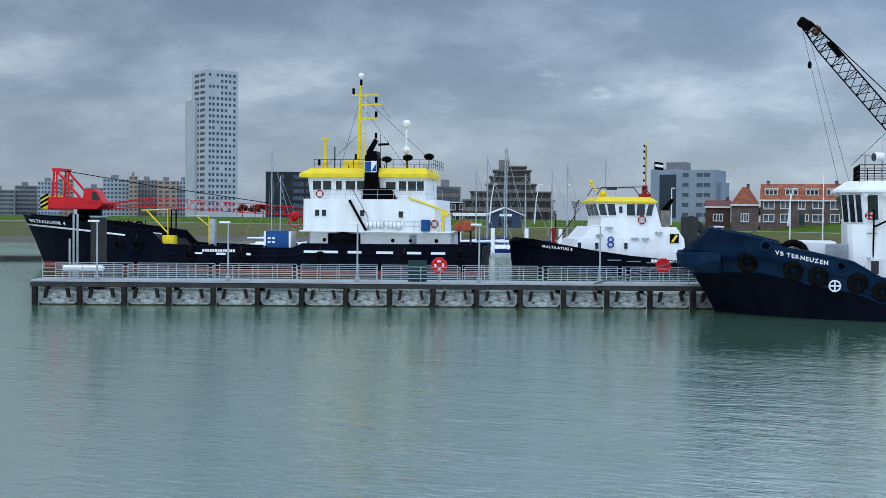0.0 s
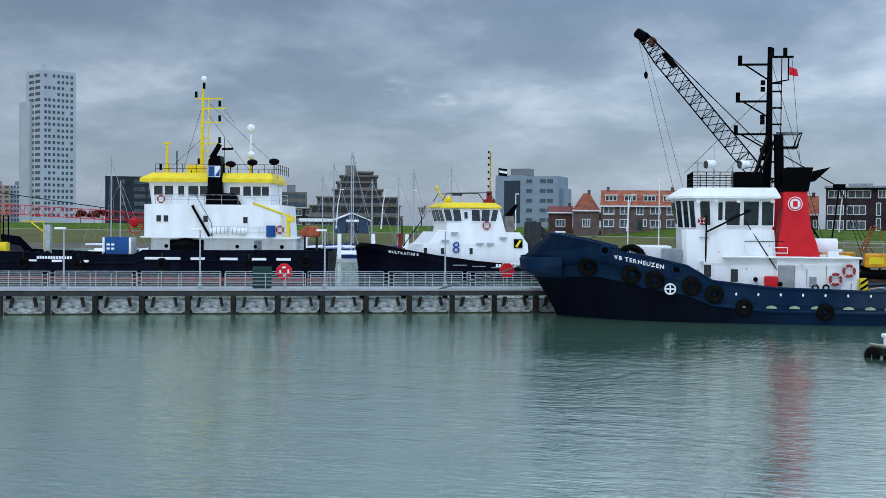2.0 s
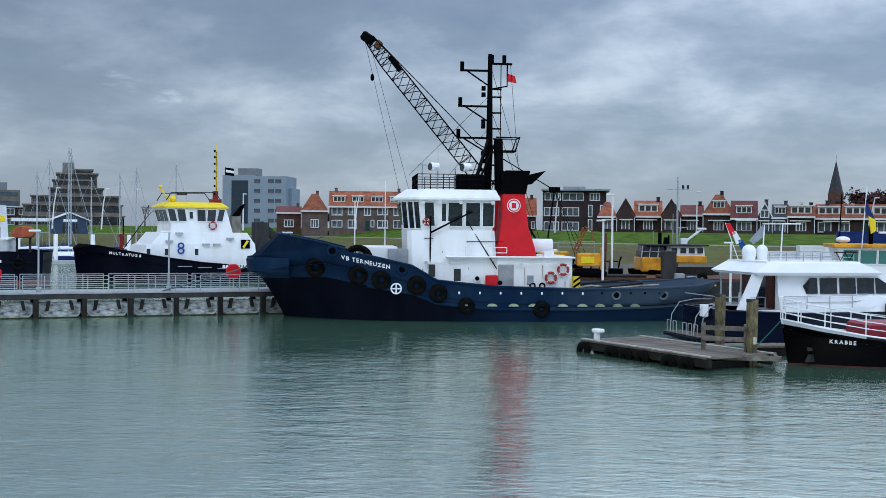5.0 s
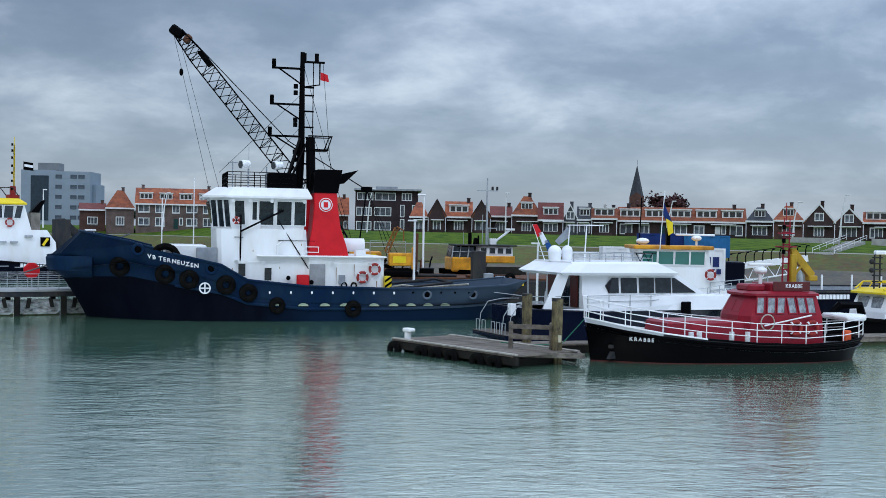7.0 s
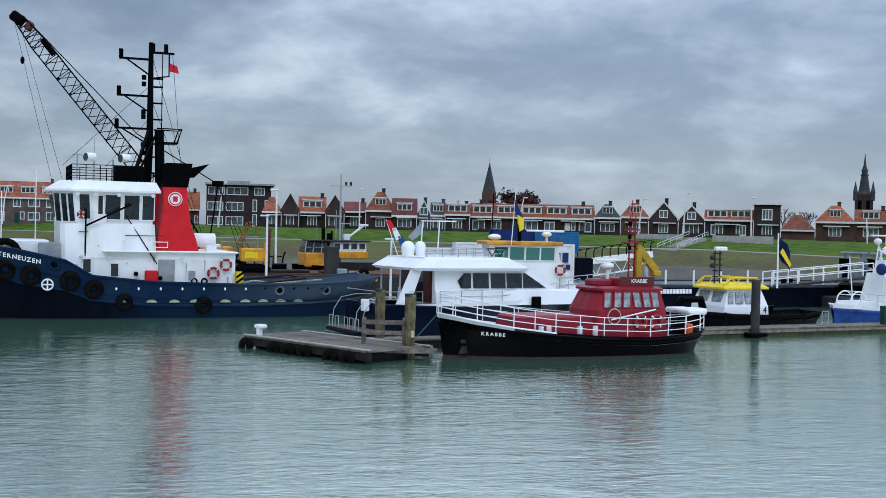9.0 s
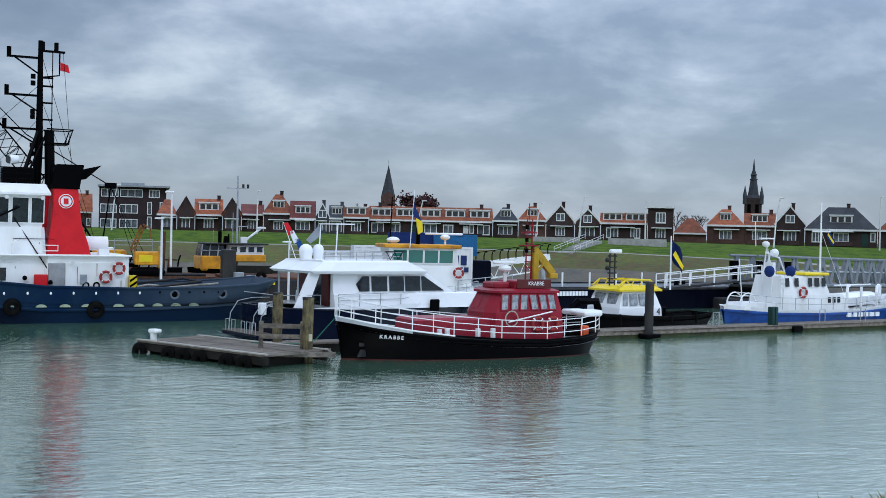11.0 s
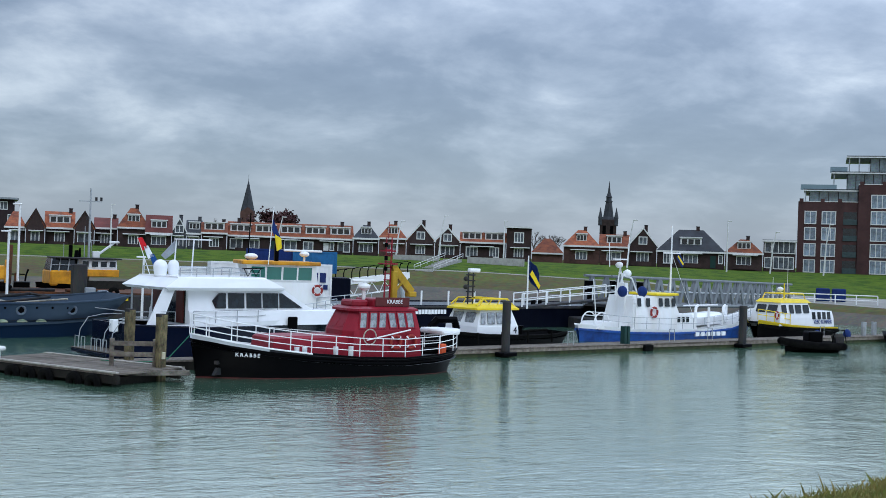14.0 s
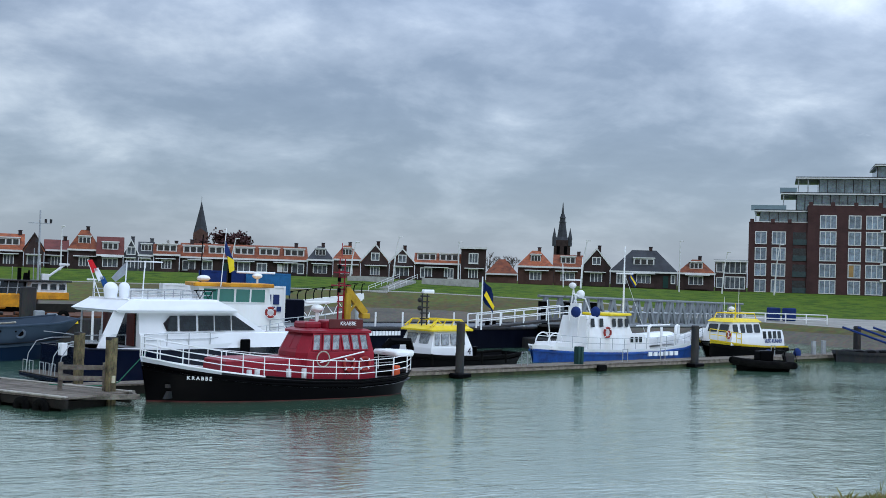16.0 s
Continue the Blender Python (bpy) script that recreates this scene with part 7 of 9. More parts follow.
# rigid inflatable
ri_ = thing("inflatable_boat", pose(53.3, 60.9, 0, 0, 0, -13) @ Matrix.Diagonal((0.8, 0.9, 0.95, 1)), "black rigid inflatable with console and outboard motor", "boat")
bm = B()
pts = [(0.0, 0.0, 0.75), (0.9, -0.75, 0.62), (2.5, -1.0, 0.5), (5.2, -1.0, 0.45)]
for sgn in (1, -1):
    q = [Vector((x, y * sgn, z)) for x, y, z in pts]
    for a, b in zip(q, q[1:]):
        rod(bm, a, b, 0.26, n=12)
    for p_2 in q:
        ball(bm, p_2, 0.26, n=12)
part("tube", bm, RUBBER, ri_, smooth=True)
bm = B()
loft(bm, [[(0.4, 0, 0.4), (0.45, 0.05, 0.4), (0.45, 0.0, -0.1)], [(2.5, -0.85, 0.4), (2.5, 0.85, 0.4), (2.5, 0, -0.3)], [(5.1, -0.85, 0.4), (5.1, 0.85, 0.4), (5.1, 0, -0.3)]])
part("rigid_hull", bm, BLACK, ri_)
bm = B()
box(bm, 2.3, 3.6, -0.5, 0.5, 0.4, 1.45, bevel=0.1)
part("console", bm, BLACK, ri_)
bm = B()
loft(bm, [[(5.0, -0.25, 0.5), (5.6, -0.25, 0.5), (5.6, 0.25, 0.5), (5.0, 0.25, 0.5)], [(4.8, -0.28, 1.1), (5.7, -0.28, 1.1), (5.7, 0.28, 1.1), (4.8, 0.28, 1.1)], [(4.9, -0.2, 1.3), (5.5, -0.2, 1.3), (5.5, 0.2, 1.3), (4.9, 0.2, 1.3)]])
part("outboard_motor", bm, DARKGREY, ri_)
bm = B()
for y in (-0.8, 0.8):
    line(bm, [(4.2, y, 0.6), (4.4, y, 1.5), (5.3, y, 1.6), (5.5, y, 0.7)], 0.04)
line(bm, [(4.4, -0.8, 1.5), (4.4, 0.8, 1.5)], 0.04)
part("stern_frame", bm, BLACK, ri_)

# ---- town behind the dike ----
BRICK = mat("dark brown brick", (0.048, 0.031, 0.029), 0.9, vary=0.22, scale=0.6, bump=0.15, bscale=12, object_random=0.25)
BRICKGREY = mat("grey-brown brick", (0.135, 0.098, 0.088), 0.9, vary=0.2, scale=0.6, bump=0.15, bscale=12)
BRICKRED = mat("red-brown brick", (0.105, 0.056, 0.046), 0.9, vary=0.2, scale=0.6, bump=0.15, bscale=12, object_random=0.2)
TILE = mat("orange roof tiles", (0.31, 0.098, 0.046), 0.85, vary=0.3, scale=0.9, color2=(0.13, 0.045, 0.030), bump=0.4, bscale=5, object_random=0.28)
TILEDARK = mat("dark red roof tiles", (0.15, 0.045, 0.038), 0.8, vary=0.2, scale=0.5, bump=0.4, bscale=5, object_random=0.15)
SLATE = mat("slate roof", (0.055, 0.06, 0.07), 0.7, vary=0.2, scale=0.5, bump=0.3, bscale=5, object_random=0.15)
TRIM = mat("white house trim", (0.72, 0.73, 0.72), 0.6, vary=0.08)
GREYCLAD = mat("grey cladding", (0.20, 0.215, 0.225), 0.6, vary=0.1, scale=0.4)

# shared window meshes: a white frame with mullions and a pane of its own
FRAMES = {}


def house_window(parent, x, y, z, w, h, bars=1, glass=CREAM):
    key = (round(w, 1), round(h, 1), bars, glass.name)
    if key not in FRAMES:
        w_, h_ = key[0], key[1]
        bm = B()
        f = 0.15
        xs = [-w_ / 2 - f, -w_ / 2]
        for k in range(bars):
            c = -w_ / 2 + w_ * (k + 1) / (bars + 1)
            xs += [c - 0.06, c + 0.06]
        xs += [w_ / 2, w_ / 2 + f]
        pierced(bm, xs, (-h_ / 2 - f, -h_ / 2, h_ / 2, h_ / 2 + f), {(1 + 2 * k, 1) for k in range(bars + 1)}, -0.1, 0.05)
        fm = mesh_of("window_frame", bm, TRIM)
        bm = B()
        box(bm, -w_ / 2, w_ / 2, -0.03, 0.04, -h_ / 2, h_ / 2)
        FRAMES[key] = (fm, bm)
        pm = mesh_of("pane", bm, glass)
        FRAMES[key] = (fm, pm)
    fm, pm = FRAMES[key]
    fr = piece("window", fm, parent, pose(x, y, z))
    piece("pane", pm, fr, pose(0, 0, 0))
    return fr


def roof_box(bm, w, d, ze, zr, style, over=0.4):
    x0, x1, y0, y1 = -w / 2 - over * 0.5, w / 2 + over * 0.5, -over, d + over
    if style == "row":
        slab_pts = [(y0, ze), (y0, ze + 0.15), (d / 2, zr), (y1, ze + 0.15), (y1, ze)]
        loft(bm, [[(x0, y, z) for y, z in slab_pts], [(x1, y, z) for y, z in slab_pts]])
    elif style == "gable":
        pts = [(x0, ze), (x0, ze + 0.15), (0, zr), (x1, ze + 0.15), (x1, ze)]
        loft(bm, [[(x, 0.06, z) for x, z in pts], [(x, y1, z) for x, z in pts]])
    elif style == "hip":
        k = min(w, d) * 0.42
        loft(bm, [[(x0, y0, ze), (x1, y0, ze), (x1, y1, ze), (x0, y1, ze)], [(x0, y0, ze + 0.15), (x1, y0, ze + 0.15), (x1, y1, ze + 0.15), (x0, y1, ze + 0.15)], [(x0 + k, d / 2 - 0.3, zr), (x1 - k, d / 2 - 0.3, zr), (x1 - k, d / 2 + 0.3, zr), (x0 + k, d / 2 + 0.3, zr)]])
    else:
        loft(bm, [[(x0, y0, ze), (x1, y0, ze), (x1, y1, ze), (x0, y1, ze)], [(x0, y0, zr), (x1, y0, zr), (x1, y1, zr), (x0, y1, zr)]])


def house(az0, az1, r_, ze, zr, style, wall_m, roof_m, label, dormers=0, rows=1, d=9.0, base=5.0, chimney=True, win=1.5, gable_win=True, rz=None, dormer_w=2.6):
    """A house whose front spans two bearings. Heights are over its base."""
    mid, w = (az0 + az1) / 2, radians(az1 - az0) * r_ - 0.12
    h = thing("house", pose(*polar(mid, r_, base), 0, 0, -mid if rz is None else rz), label, "house", "houses behind the dike")
    bm = B()
    box(bm, -w / 2, w / 2, 0, d, -1.2, ze)
    if style == "gable":
        loft(bm, [[(-w / 2, 0, ze), (w / 2, 0, ze), (0, 0, zr - 0.15)], [(-w / 2, 0.25, ze), (w / 2, 0.25, ze), (0, 0.25, zr - 0.15)]])
    elif style == "row":
        for x in (-w / 2, w / 2 - 0.25):
            loft(bm, [[(x, 0, ze), (x, d, ze), (x, d / 2, zr - 0.1)], [(x + 0.25, 0, ze), (x + 0.25, d, ze), (x + 0.25, d / 2, zr - 0.1)]])
    part("wall", bm, wall_m, h)
    bm = B()
    roof_box(bm, w, d, ze, zr, style)
    rf = part("roof", bm, roof_m, h)
    if style == "gable":
        bm = B()
        for s_ in (-1, 1):
            loft(bm, [[(s_ * (w / 2 + 0.25), -0.12, ze), (s_ * (w / 2 + 0.25), -0.12, ze + 0.35), (0, -0.12, zr + 0.12), (0, -0.12, zr - 0.25)], [(s_ * (w / 2 + 0.25), 0.04, ze), (s_ * (w / 2 + 0.25), 0.04, ze + 0.35), (0, 0.04, zr + 0.12), (0, 0.04, zr - 0.25)]])
        part("barge_board", bm, TRIM if gable_win else wall_m, h)
        if gable_win:
            house_window(h, 0, 0, ze + (zr - ze) * 0.35, 1.2, 1.1)
    else:
        bm = B()
        box(bm, -w / 2 - 0.2, w / 2 + 0.2, -0.5, -0.38, ze - 0.08, ze + 0.22)
        part("gutter", bm, TRIM, h)
    n = max(1, int(w / 3.1))
    sp = w / n
    for q in range(rows):
        z = 1.45 + 2.75 * q
        if z + 0.8 > ze:
            break
        for i in range(n):
            x = -w / 2 + sp * (i + 0.5)
            if q == 0 and i % 3 == 2:
                bm = B()
                box(bm, x - 0.45, x + 0.45, -0.06, 0.05, 0.0, 2.1)
                part("door", bm, TRIM if i % 2 else GREENB, h)
                house_window(h, x + sp * 0.33, 0, z + 0.1, 0.5, 1.3, 0)
            else:
                ww = min(sp * 0.62, 2.2) * (0.62, 1.0, 0.8)[(i + int(az0 * 3)) % 3]
                house_window(h, x, 0, z, ww, win * (1.0, 1.0, 0.85)[(i + int(az0 * 7)) % 3], 1 + (sp > 3.3))
                bm = B()
                box(bm, x - ww / 2 - 0.2, x + ww / 2 + 0.2, -0.14, 0.05, z - win / 2 - 0.24, z - win / 2 - 0.13)
                part("sill", bm, TRIM if (i + q) % 2 else GREYCLAD, h)
    if rows and ze > 2.5 and base > 4.95:
        for k in range(max(1, int(w / 7))):
            x = -w / 2 + w * (k + 0.5) / max(1, int(w / 7)) + 0.3 * math.sin(az0 * 9 + k)
            cw = min(w * 0.8, 4.2)
            bm = B()
            box(bm, x - cw / 2, x + cw / 2, -0.75, 0.05, 2.34, 2.5, bevel=0.02)
            cp = part("canopy", bm, TRIM, h, "white flat canopy")
            bm = B()
            box(bm, x - cw / 2 + 0.1, x + cw / 2 - 0.1, -0.6, 0.02, 0.0, 0.75)
            part("bay_base", bm, TRIM if k % 2 else wall_m, cp)
    for i in range(dormers):
        x = -w / 2 + w * (i + 0.5) / dormers
        y0 = d * 0.12
        z0 = ze + (zr - ze) * 0.30
        bm = B()
        box(bm, x - dormer_w / 2, x + dormer_w / 2, y0, d * 0.5, z0, z0 + 1.3)
        dm = part("dormer", bm, TRIM, h)
        bm = B()
        box(bm, x - dormer_w / 2 - 0.15, x + dormer_w / 2 + 0.15, y0 - 0.2, d * 0.5, z0 + 1.3, z0 + 1.48)
        part("dormer_roof", bm, TRIM, dm)
        for k in (-1, 0, 1):
            bm = B()
            box(bm, x + k * dormer_w / 3.2 - dormer_w * 0.12, x + k * dormer_w / 3.2 + dormer_w * 0.12, y0 - 0.05, y0, z0 + 0.25, z0 + 1.1)
            part("pane", bm, GLASS, dm)
    if chimney:
        for x in ((-w * 0.42, w * 0.42) if style == "row" and w > 9 else (w * (0.38 if style == "row" else 0.1),)):
            bm = B()
            zc = zr + 0.1
            box(bm, x - 0.3, x + 0.3, d * 0.45, d * 0.55, ze, zc + 0.45)
            ch = part("chimney", bm, wall_m, h)
            bm = B()
            box(bm, x - 0.36, x + 0.36, d * 0.44, d * 0.56, zc + 0.45, zc + 0.55)
            part("chimney_cap", bm, SLATE, ch)
    return h


ORG, DRK, SLT = "brick house with orange tiled roof and white windows", "dark brick house with red tiled roof", "dark house with slate roof and white trim"
# the group seen over the tug's bow
house(-11.4, -10.2, 255, 3.6, 5.2, "row", BRICKRED, TILEDARK, DRK, base=4.9)
house(-10.2, -8.9, 250, 4.0, 7.9, "hip", BRICKGREY, TILE, "brick house with a steep orange hipped roof", base=4.9, rows=2)
house(-8.85, -5.1, 250, 5.0, 8.6, "row", BRICKGREY, TILE, "long two-storey brick house with dormers in a red roof", dormers=4, rows=2, base=4.9, d=10)
house(-5.05, -4.1, 248, 3.4, 7.0, "gable", BRICKRED, TILE, ORG, base=4.9)
house(-1.2, 1.3, 246, 3.4, 7.4, "row", BRICKRED, TILE, ORG, base=4.9, d=10)
# the row along the dike
R_ = 206
house(4.3, 5.2, R_, 2.8, 5.6, "hip", BRICK, TILE, "brick house end with an orange hipped roof", chimney=False)
house(5.2, 6.05, R_ - 1, 2.9, 6.1, "gable", BRICK, TILE, "dark brick gable under orange tiles", gable_win=False, chimney=False)
house(6.05, 7.35, R_ + 1, 2.9, 5.9, "row", BRICK, TILE, "dark brick house with a glazed dormer in its orange roof", dormers=1, dormer_w=3.4, rows=1)
house(7.35, 8.25, R_ - 1, 2.9, 6.0, "gable", BRICK, TILE, "dark brick gable under orange tiles", gable_win=False, chimney=False)
house(8.25, 9.3, R_ + 3, 3.2, 5.2, "row", BRICK, TILEDARK, DRK)
house(9.3, 10.75, R_, 3.4, 7.0, "hip", BRICK, TILE, "tall brick house with a steep orange hipped roof", dormers=1, dormer_w=2.0)
house(10.6, 11.8, R_ - 2, 2.6, 5.9, "row", BRICK, TILEDARK, "brick house with a dark red mansard and white dormer", dormers=1, dormer_w=2.6, chimney=False)
house(11.8, 12.5, R_ - 1, 2.6, 5.5, "gable", SLATE, SLATE, SLT)
house(12.5, 13.2, R_ - 1, 2.8, 5.3, "row", SLATE, SLATE, SLT, dormers=1, dormer_w=1.8)
house(13.2, 14.4, R_ - 2, 3.0, 5.0, "row", BRICK, TILE, ORG, dormers=1, dormer_w=3.4)
house(14.4, 20.5, R_, 2.75, 5.4, "row", BRICK, TILE, "long brick terrace with orange tiled roof and white dormers", dormers=5, dormer_w=3.5, d=10)
house(20.5, 21.75, R_, 3.0, 5.6, "hip", BRICK, SLATE, SLT, dormers=1, dormer_w=1.8)
house(21.75, 23.1, R_, 3.2, 5.9, "hip", BRICKRED, TILE, ORG, dormers=1, dormer_w=1.8)
house(23.1, 24.5, R_, 2.8, 6.2, "gable", BRICK, TILE, "brick gabled house with white barge boards and orange roof")
house(24.5, 25.75, R_, 2.8, 5.6, "gable", BRICK, TILE, "brick house with a white gable and tall chimney")
house(25.75, 28.0, R_, 3.0, 5.0, "row", BRICK, TILE, "brick terrace with a long white dormer in its orange roof", dormers=2, dormer_w=3.4, chimney=False)
house(28.0, 29.25, R_ - 2, 5.9, 6.1, "flat", BRICK, SLATE, "tall narrow brick house with flat roof", rows=2, chimney=False)
house(29.25, 30.8, R_ + 18, 1.6, 4.6, "hip", BRICKRED, TILE, "low brick house with orange hipped roof", chimney=False)
house(30.8, 32.55, R_, 3.0, 6.0, "hip", BRICKRED, TILE, ORG, dormers=1, dormer_w=1.8)
house(32.55, 33.95, R_, 3.0, 5.4, "row", BRICKRED, TILE, ORG, dormers=1)
house(33.95, 35.3, R_, 3.2, 6.6, "gable", BRICK, SLATE, "dark gabled house with white triangular window frame")
house(35.3, 38.5, R_, 2.6, 6.6, "hip", BRICK, SLATE, "large house with a steep slate hipped roof", dormers=1, dormer_w=3.6)
house(38.5, 40.25, R_, 2.6, 5.2, "hip", BRICK, TILE, ORG, dormers=1, dormer_w=2.2)
h_ = house(40.25, 41.75, R_ + 4, 5.0, 5.3, "flat", BRICK, GREYCLAD, "modern grey house with large panes and flat roof", rows=0, chimney=False)
for z, w in ((1.3, 3.2), (4.0, 3.6)):
    house_window(h_, 0.7, 0, z, w, 1.9, 3)
    house_window(h_, -1.9, 0, z, 0.9, 1.6, 0)

# brick flats over the tug's stern
fl = thing("apartment_block", pose(*polar(3.2, 238, 4.9), 0, 0, -3.2), "dark brick flats with white window bands and grey roof storey", "apartment block")
bm = B()
box(bm, -6.6, 6.6, 0, 12, -1, 6.3)
box(bm, -6.6, 6.2, 0.6, 12, 6.3, 8.6)
part("wall", bm, mat("plum brick", (0.038, 0.025, 0.028), 0.9, vary=0.2, scale=0.6), fl)
bm = B()
box(bm, -6.9, 6.9, -0.5, 12.4, 8.6, 8.95)
box(bm, -2.5, 2.0, 2, 8, 8.95, 9.5)
part("roof", bm, GREYP, fl)
for z in (1.4, 4.3):
    for x, w in ((-4.8, 2.8), (-1.0, 3.2)):
        house_window(fl, x, 0, z, w, 1.5, 2)
    house_window(fl, 3.0, 0, z + 0.2, 0.6, 2.2, 0)
    house_window(fl, 5.4, 0, z + 0.2, 0.6, 2.2, 0)
for x, w in ((-4.6, 3.0), (-0.5, 4.0), (3.9, 1.8)):
    house_window(fl, x, 0.6, 7.4, w, 1.3, 2)

# ---- modern apartment building ----
APB = mat("purple-brown brick", (0.078, 0.040, 0.039), 0.9, vary=0.15, scale=0.5, bump=0.15, bscale=12)
# the pale blue of reflected sky is put into the panes' base colour
APGLASS = mat("glass with painted sky sheen", (0.24, 0.31, 0.38), 0.08, vary=0.3, scale=0.9, color2=(0.07, 0.095, 0.12), object_random=0.3, spec=0.8)
ap = thing("apartment_building", pose(*polar(41.78, 224, 4.4), 0, 0, -43), "brown brick apartment building with stepped glass roof storeys", "apartment building")
for x0, x1, y0, z1 in ((0, 10.4, 0, 13.4), (10.4, 23.2, -0.4, 16.6), (26.8, 46, -0.4, 16.6), (23.2, 26.8, 1.6, 16.4)):
    bm = B()
    box(bm, x0, x1, y0, 16, -1, z1)
    part("wall", bm, APB, ap, "brown brick wall")
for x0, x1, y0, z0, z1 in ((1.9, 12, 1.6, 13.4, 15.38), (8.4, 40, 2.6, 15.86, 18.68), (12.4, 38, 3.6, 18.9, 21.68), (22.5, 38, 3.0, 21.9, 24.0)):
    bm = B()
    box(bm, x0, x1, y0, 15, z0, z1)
    # base colour lightened to stand for sky reflected in the storey glazing
    gl = part("glass_storey", bm, mat("glazing with painted sky sheen", (0.20, 0.28, 0.31), 0.03, vary=0.3, scale=0.5, color2=(0.06, 0.085, 0.095), spec=1.0), ap)
    bm = B()
    n = int((x1 - x0) / 1.5)
    for i in range(n + 1):
        x = x0 + (x1 - x0) * i / n
        box(bm, x - 0.06, x + 0.06, y0 - 0.08, y0, z0, z1)
    part("mullion", bm, DARKGREY, gl)
for x0, x1, y0, z in ((0.9, 12, 0.6, 15.3), (5.6, 42, 1.2, 18.6), (8.2, 40, 2.2, 21.6), (22, 39, 2.0, 24.0)):
    bm = B()
    box(bm, x0, x1, y0, 15.5, z + 0.08, z + 0.3)
    sl = part("roof_slab", bm, TRIM, ap)
    bm = B()
    box(bm, x0 + 0.02, x1 - 0.02, y0 + 0.02, 15.4, z + 0.3, z + 0.47)
    part("roof_edge", bm, SLATE, sl)
for x, y, z0, z1 in ((6.1, 1.6, 15.86, 18.68), (8.7, 2.6, 18.9, 21.68), (10.4, 2.6, 18.9, 21.68), (1.2, 0.9, 13.4, 15.38)):
    bm = B()
    rod(bm, (x, y, z0), (x, y, z1), 0.1, n=8)
    part("roof_post", bm, STEEL, ap)
bm = B()
box(bm, 5.4, 8.4, 2.4, 2.46, 18.9, 20.0)
box(bm, 0.3, 6.6, 1.0, 1.06, 15.6, 16.6)
part("glass_balustrade", bm, mat("pale balustrade glass", (0.20, 0.28, 0.32), 0.08, vary=0.05), ap)
for i in range(5):
    for x, w, b in ((2.2, 1.8, 1), (5.4, 2.2, 2)):
        if i < 4:
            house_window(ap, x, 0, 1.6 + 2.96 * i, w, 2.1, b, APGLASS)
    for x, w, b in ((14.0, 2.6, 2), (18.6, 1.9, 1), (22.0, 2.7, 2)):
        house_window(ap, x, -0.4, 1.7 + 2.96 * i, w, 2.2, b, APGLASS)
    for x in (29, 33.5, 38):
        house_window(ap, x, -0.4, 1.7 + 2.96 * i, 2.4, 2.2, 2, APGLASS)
    if i == 1:
        bm = B()
        box(bm, 17.7, 18.5, -0.46, -0.42, 0.65 + 2.96 * i, 2.75 + 2.96 * i)
        part("blind", bm, mat("ochre blind", (0.42, 0.26, 0.10), 0.7), ap)
    if i < 4:
        bm = B()
        box(bm, 7.9, 10.2, -0.02, 0.05, 0.5 + 2.96 * i, 2.7 + 2.96 * i)
        part("recess_pane", bm, GLASS, ap)
        bm = B()
        box(bm, 7.9, 10.3, -0.14, -0.08, 0.4 + 2.96 * i, 1.4 + 2.96 * i)
        part("balcony_glass", bm, mat("dark balcony glass", (0.05, 0.08, 0.085), 0.1), ap)
    bm = B()
    box(bm, 23.0, 27.0, -0.8, 1.6, 2.9 + 2.96 * i, 3.25 + 2.96 * i)
    part("balcony_slab", bm, TRIM, ap)
    bm = B()
    box(bm, 23.3, 26.7, 1.52, 1.6, 0.3 + 2.96 * i, 2.8 + 2.96 * i)
    part("balcony_window", bm, GLASS, ap)
for x in (0.2, 3.9, 6.9, 10.6, 14.4, 18.4, 22.6):
    bm = B()
    z = 13.4 if x < 10 else 16.6
    y = 0 if x < 10 else -0.4
    box(bm, x, x + 0.7, y - 0.08, y + 0.5, z - 0.2, z + 0.55)
    part("parapet_pier", bm, APB, ap)
bm = B()
box(bm, 0, 10.4, -0.06, 0.3, 13.38, 13.5)
box(bm, 10.4, 23.2, -0.46, 0.3, 16.58, 16.7)
part("coping", bm, TRIM, ap)

# ---- churches ----
c1 = thing("church", pose(*polar(15.33, 380, 5), 0, 0, -15), "brick church tower with slender slate spire", "church")
bm = B()
box(bm, -2.3, 2.3, -2.3, 2.3, 0, 12.4)
for s_ in (-1, 1):
    loft(bm, [[(-2.3, s_ * 2.3, 12.4), (2.3, s_ * 2.3, 12.4), (0, s_ * 2.3, 14.0)], [(-2.3, s_ * 2.2, 12.4), (2.3, s_ * 2.2, 12.4), (0, s_ * 2.2, 14.0)]])
part("tower", bm, BRICKRED, c1)
bm = B()
rod(bm, (0, 0, 12.35), (0, 0, 22.6), 2.3, 0.05, 8)
part("spire", bm, SLATE, c1)
bm = B()
rod(bm, (0, 0, 22.5), (0, 0, 24.4), 0.06)
part("weather_vane", bm, SLATE, c1)
c2 = thing("church", pose(*polar(32.92, 330, 5), 0, 0, -33), "dark brick church tower with corner turrets and tiered spire", "church")
bm = B()
box(bm, -2.3, 2.3, -2.3, 2.3, 0, 12.2)
part("tower", bm, mat("sooty church brick", (0.05, 0.034, 0.032), 0.9, vary=0.2), c2)
bm = B()
for z0, z1, r0, r1 in ((12.2, 13.0, 2.2, 1.75), (13.0, 17.2, 1.45, 0.85), (17.2, 17.5, 1.05, 1.05), (17.5, 18.5, 0.75, 0.75), (18.5, 18.8, 0.95, 0.8), (18.8, 19.6, 0.7, 0.5), (19.6, 23.0, 0.4, 0.04)):
    rod(bm, (0, 0, z0), (0, 0, z1), r0, r1, 8)
part("spire", bm, SLATE, c2)
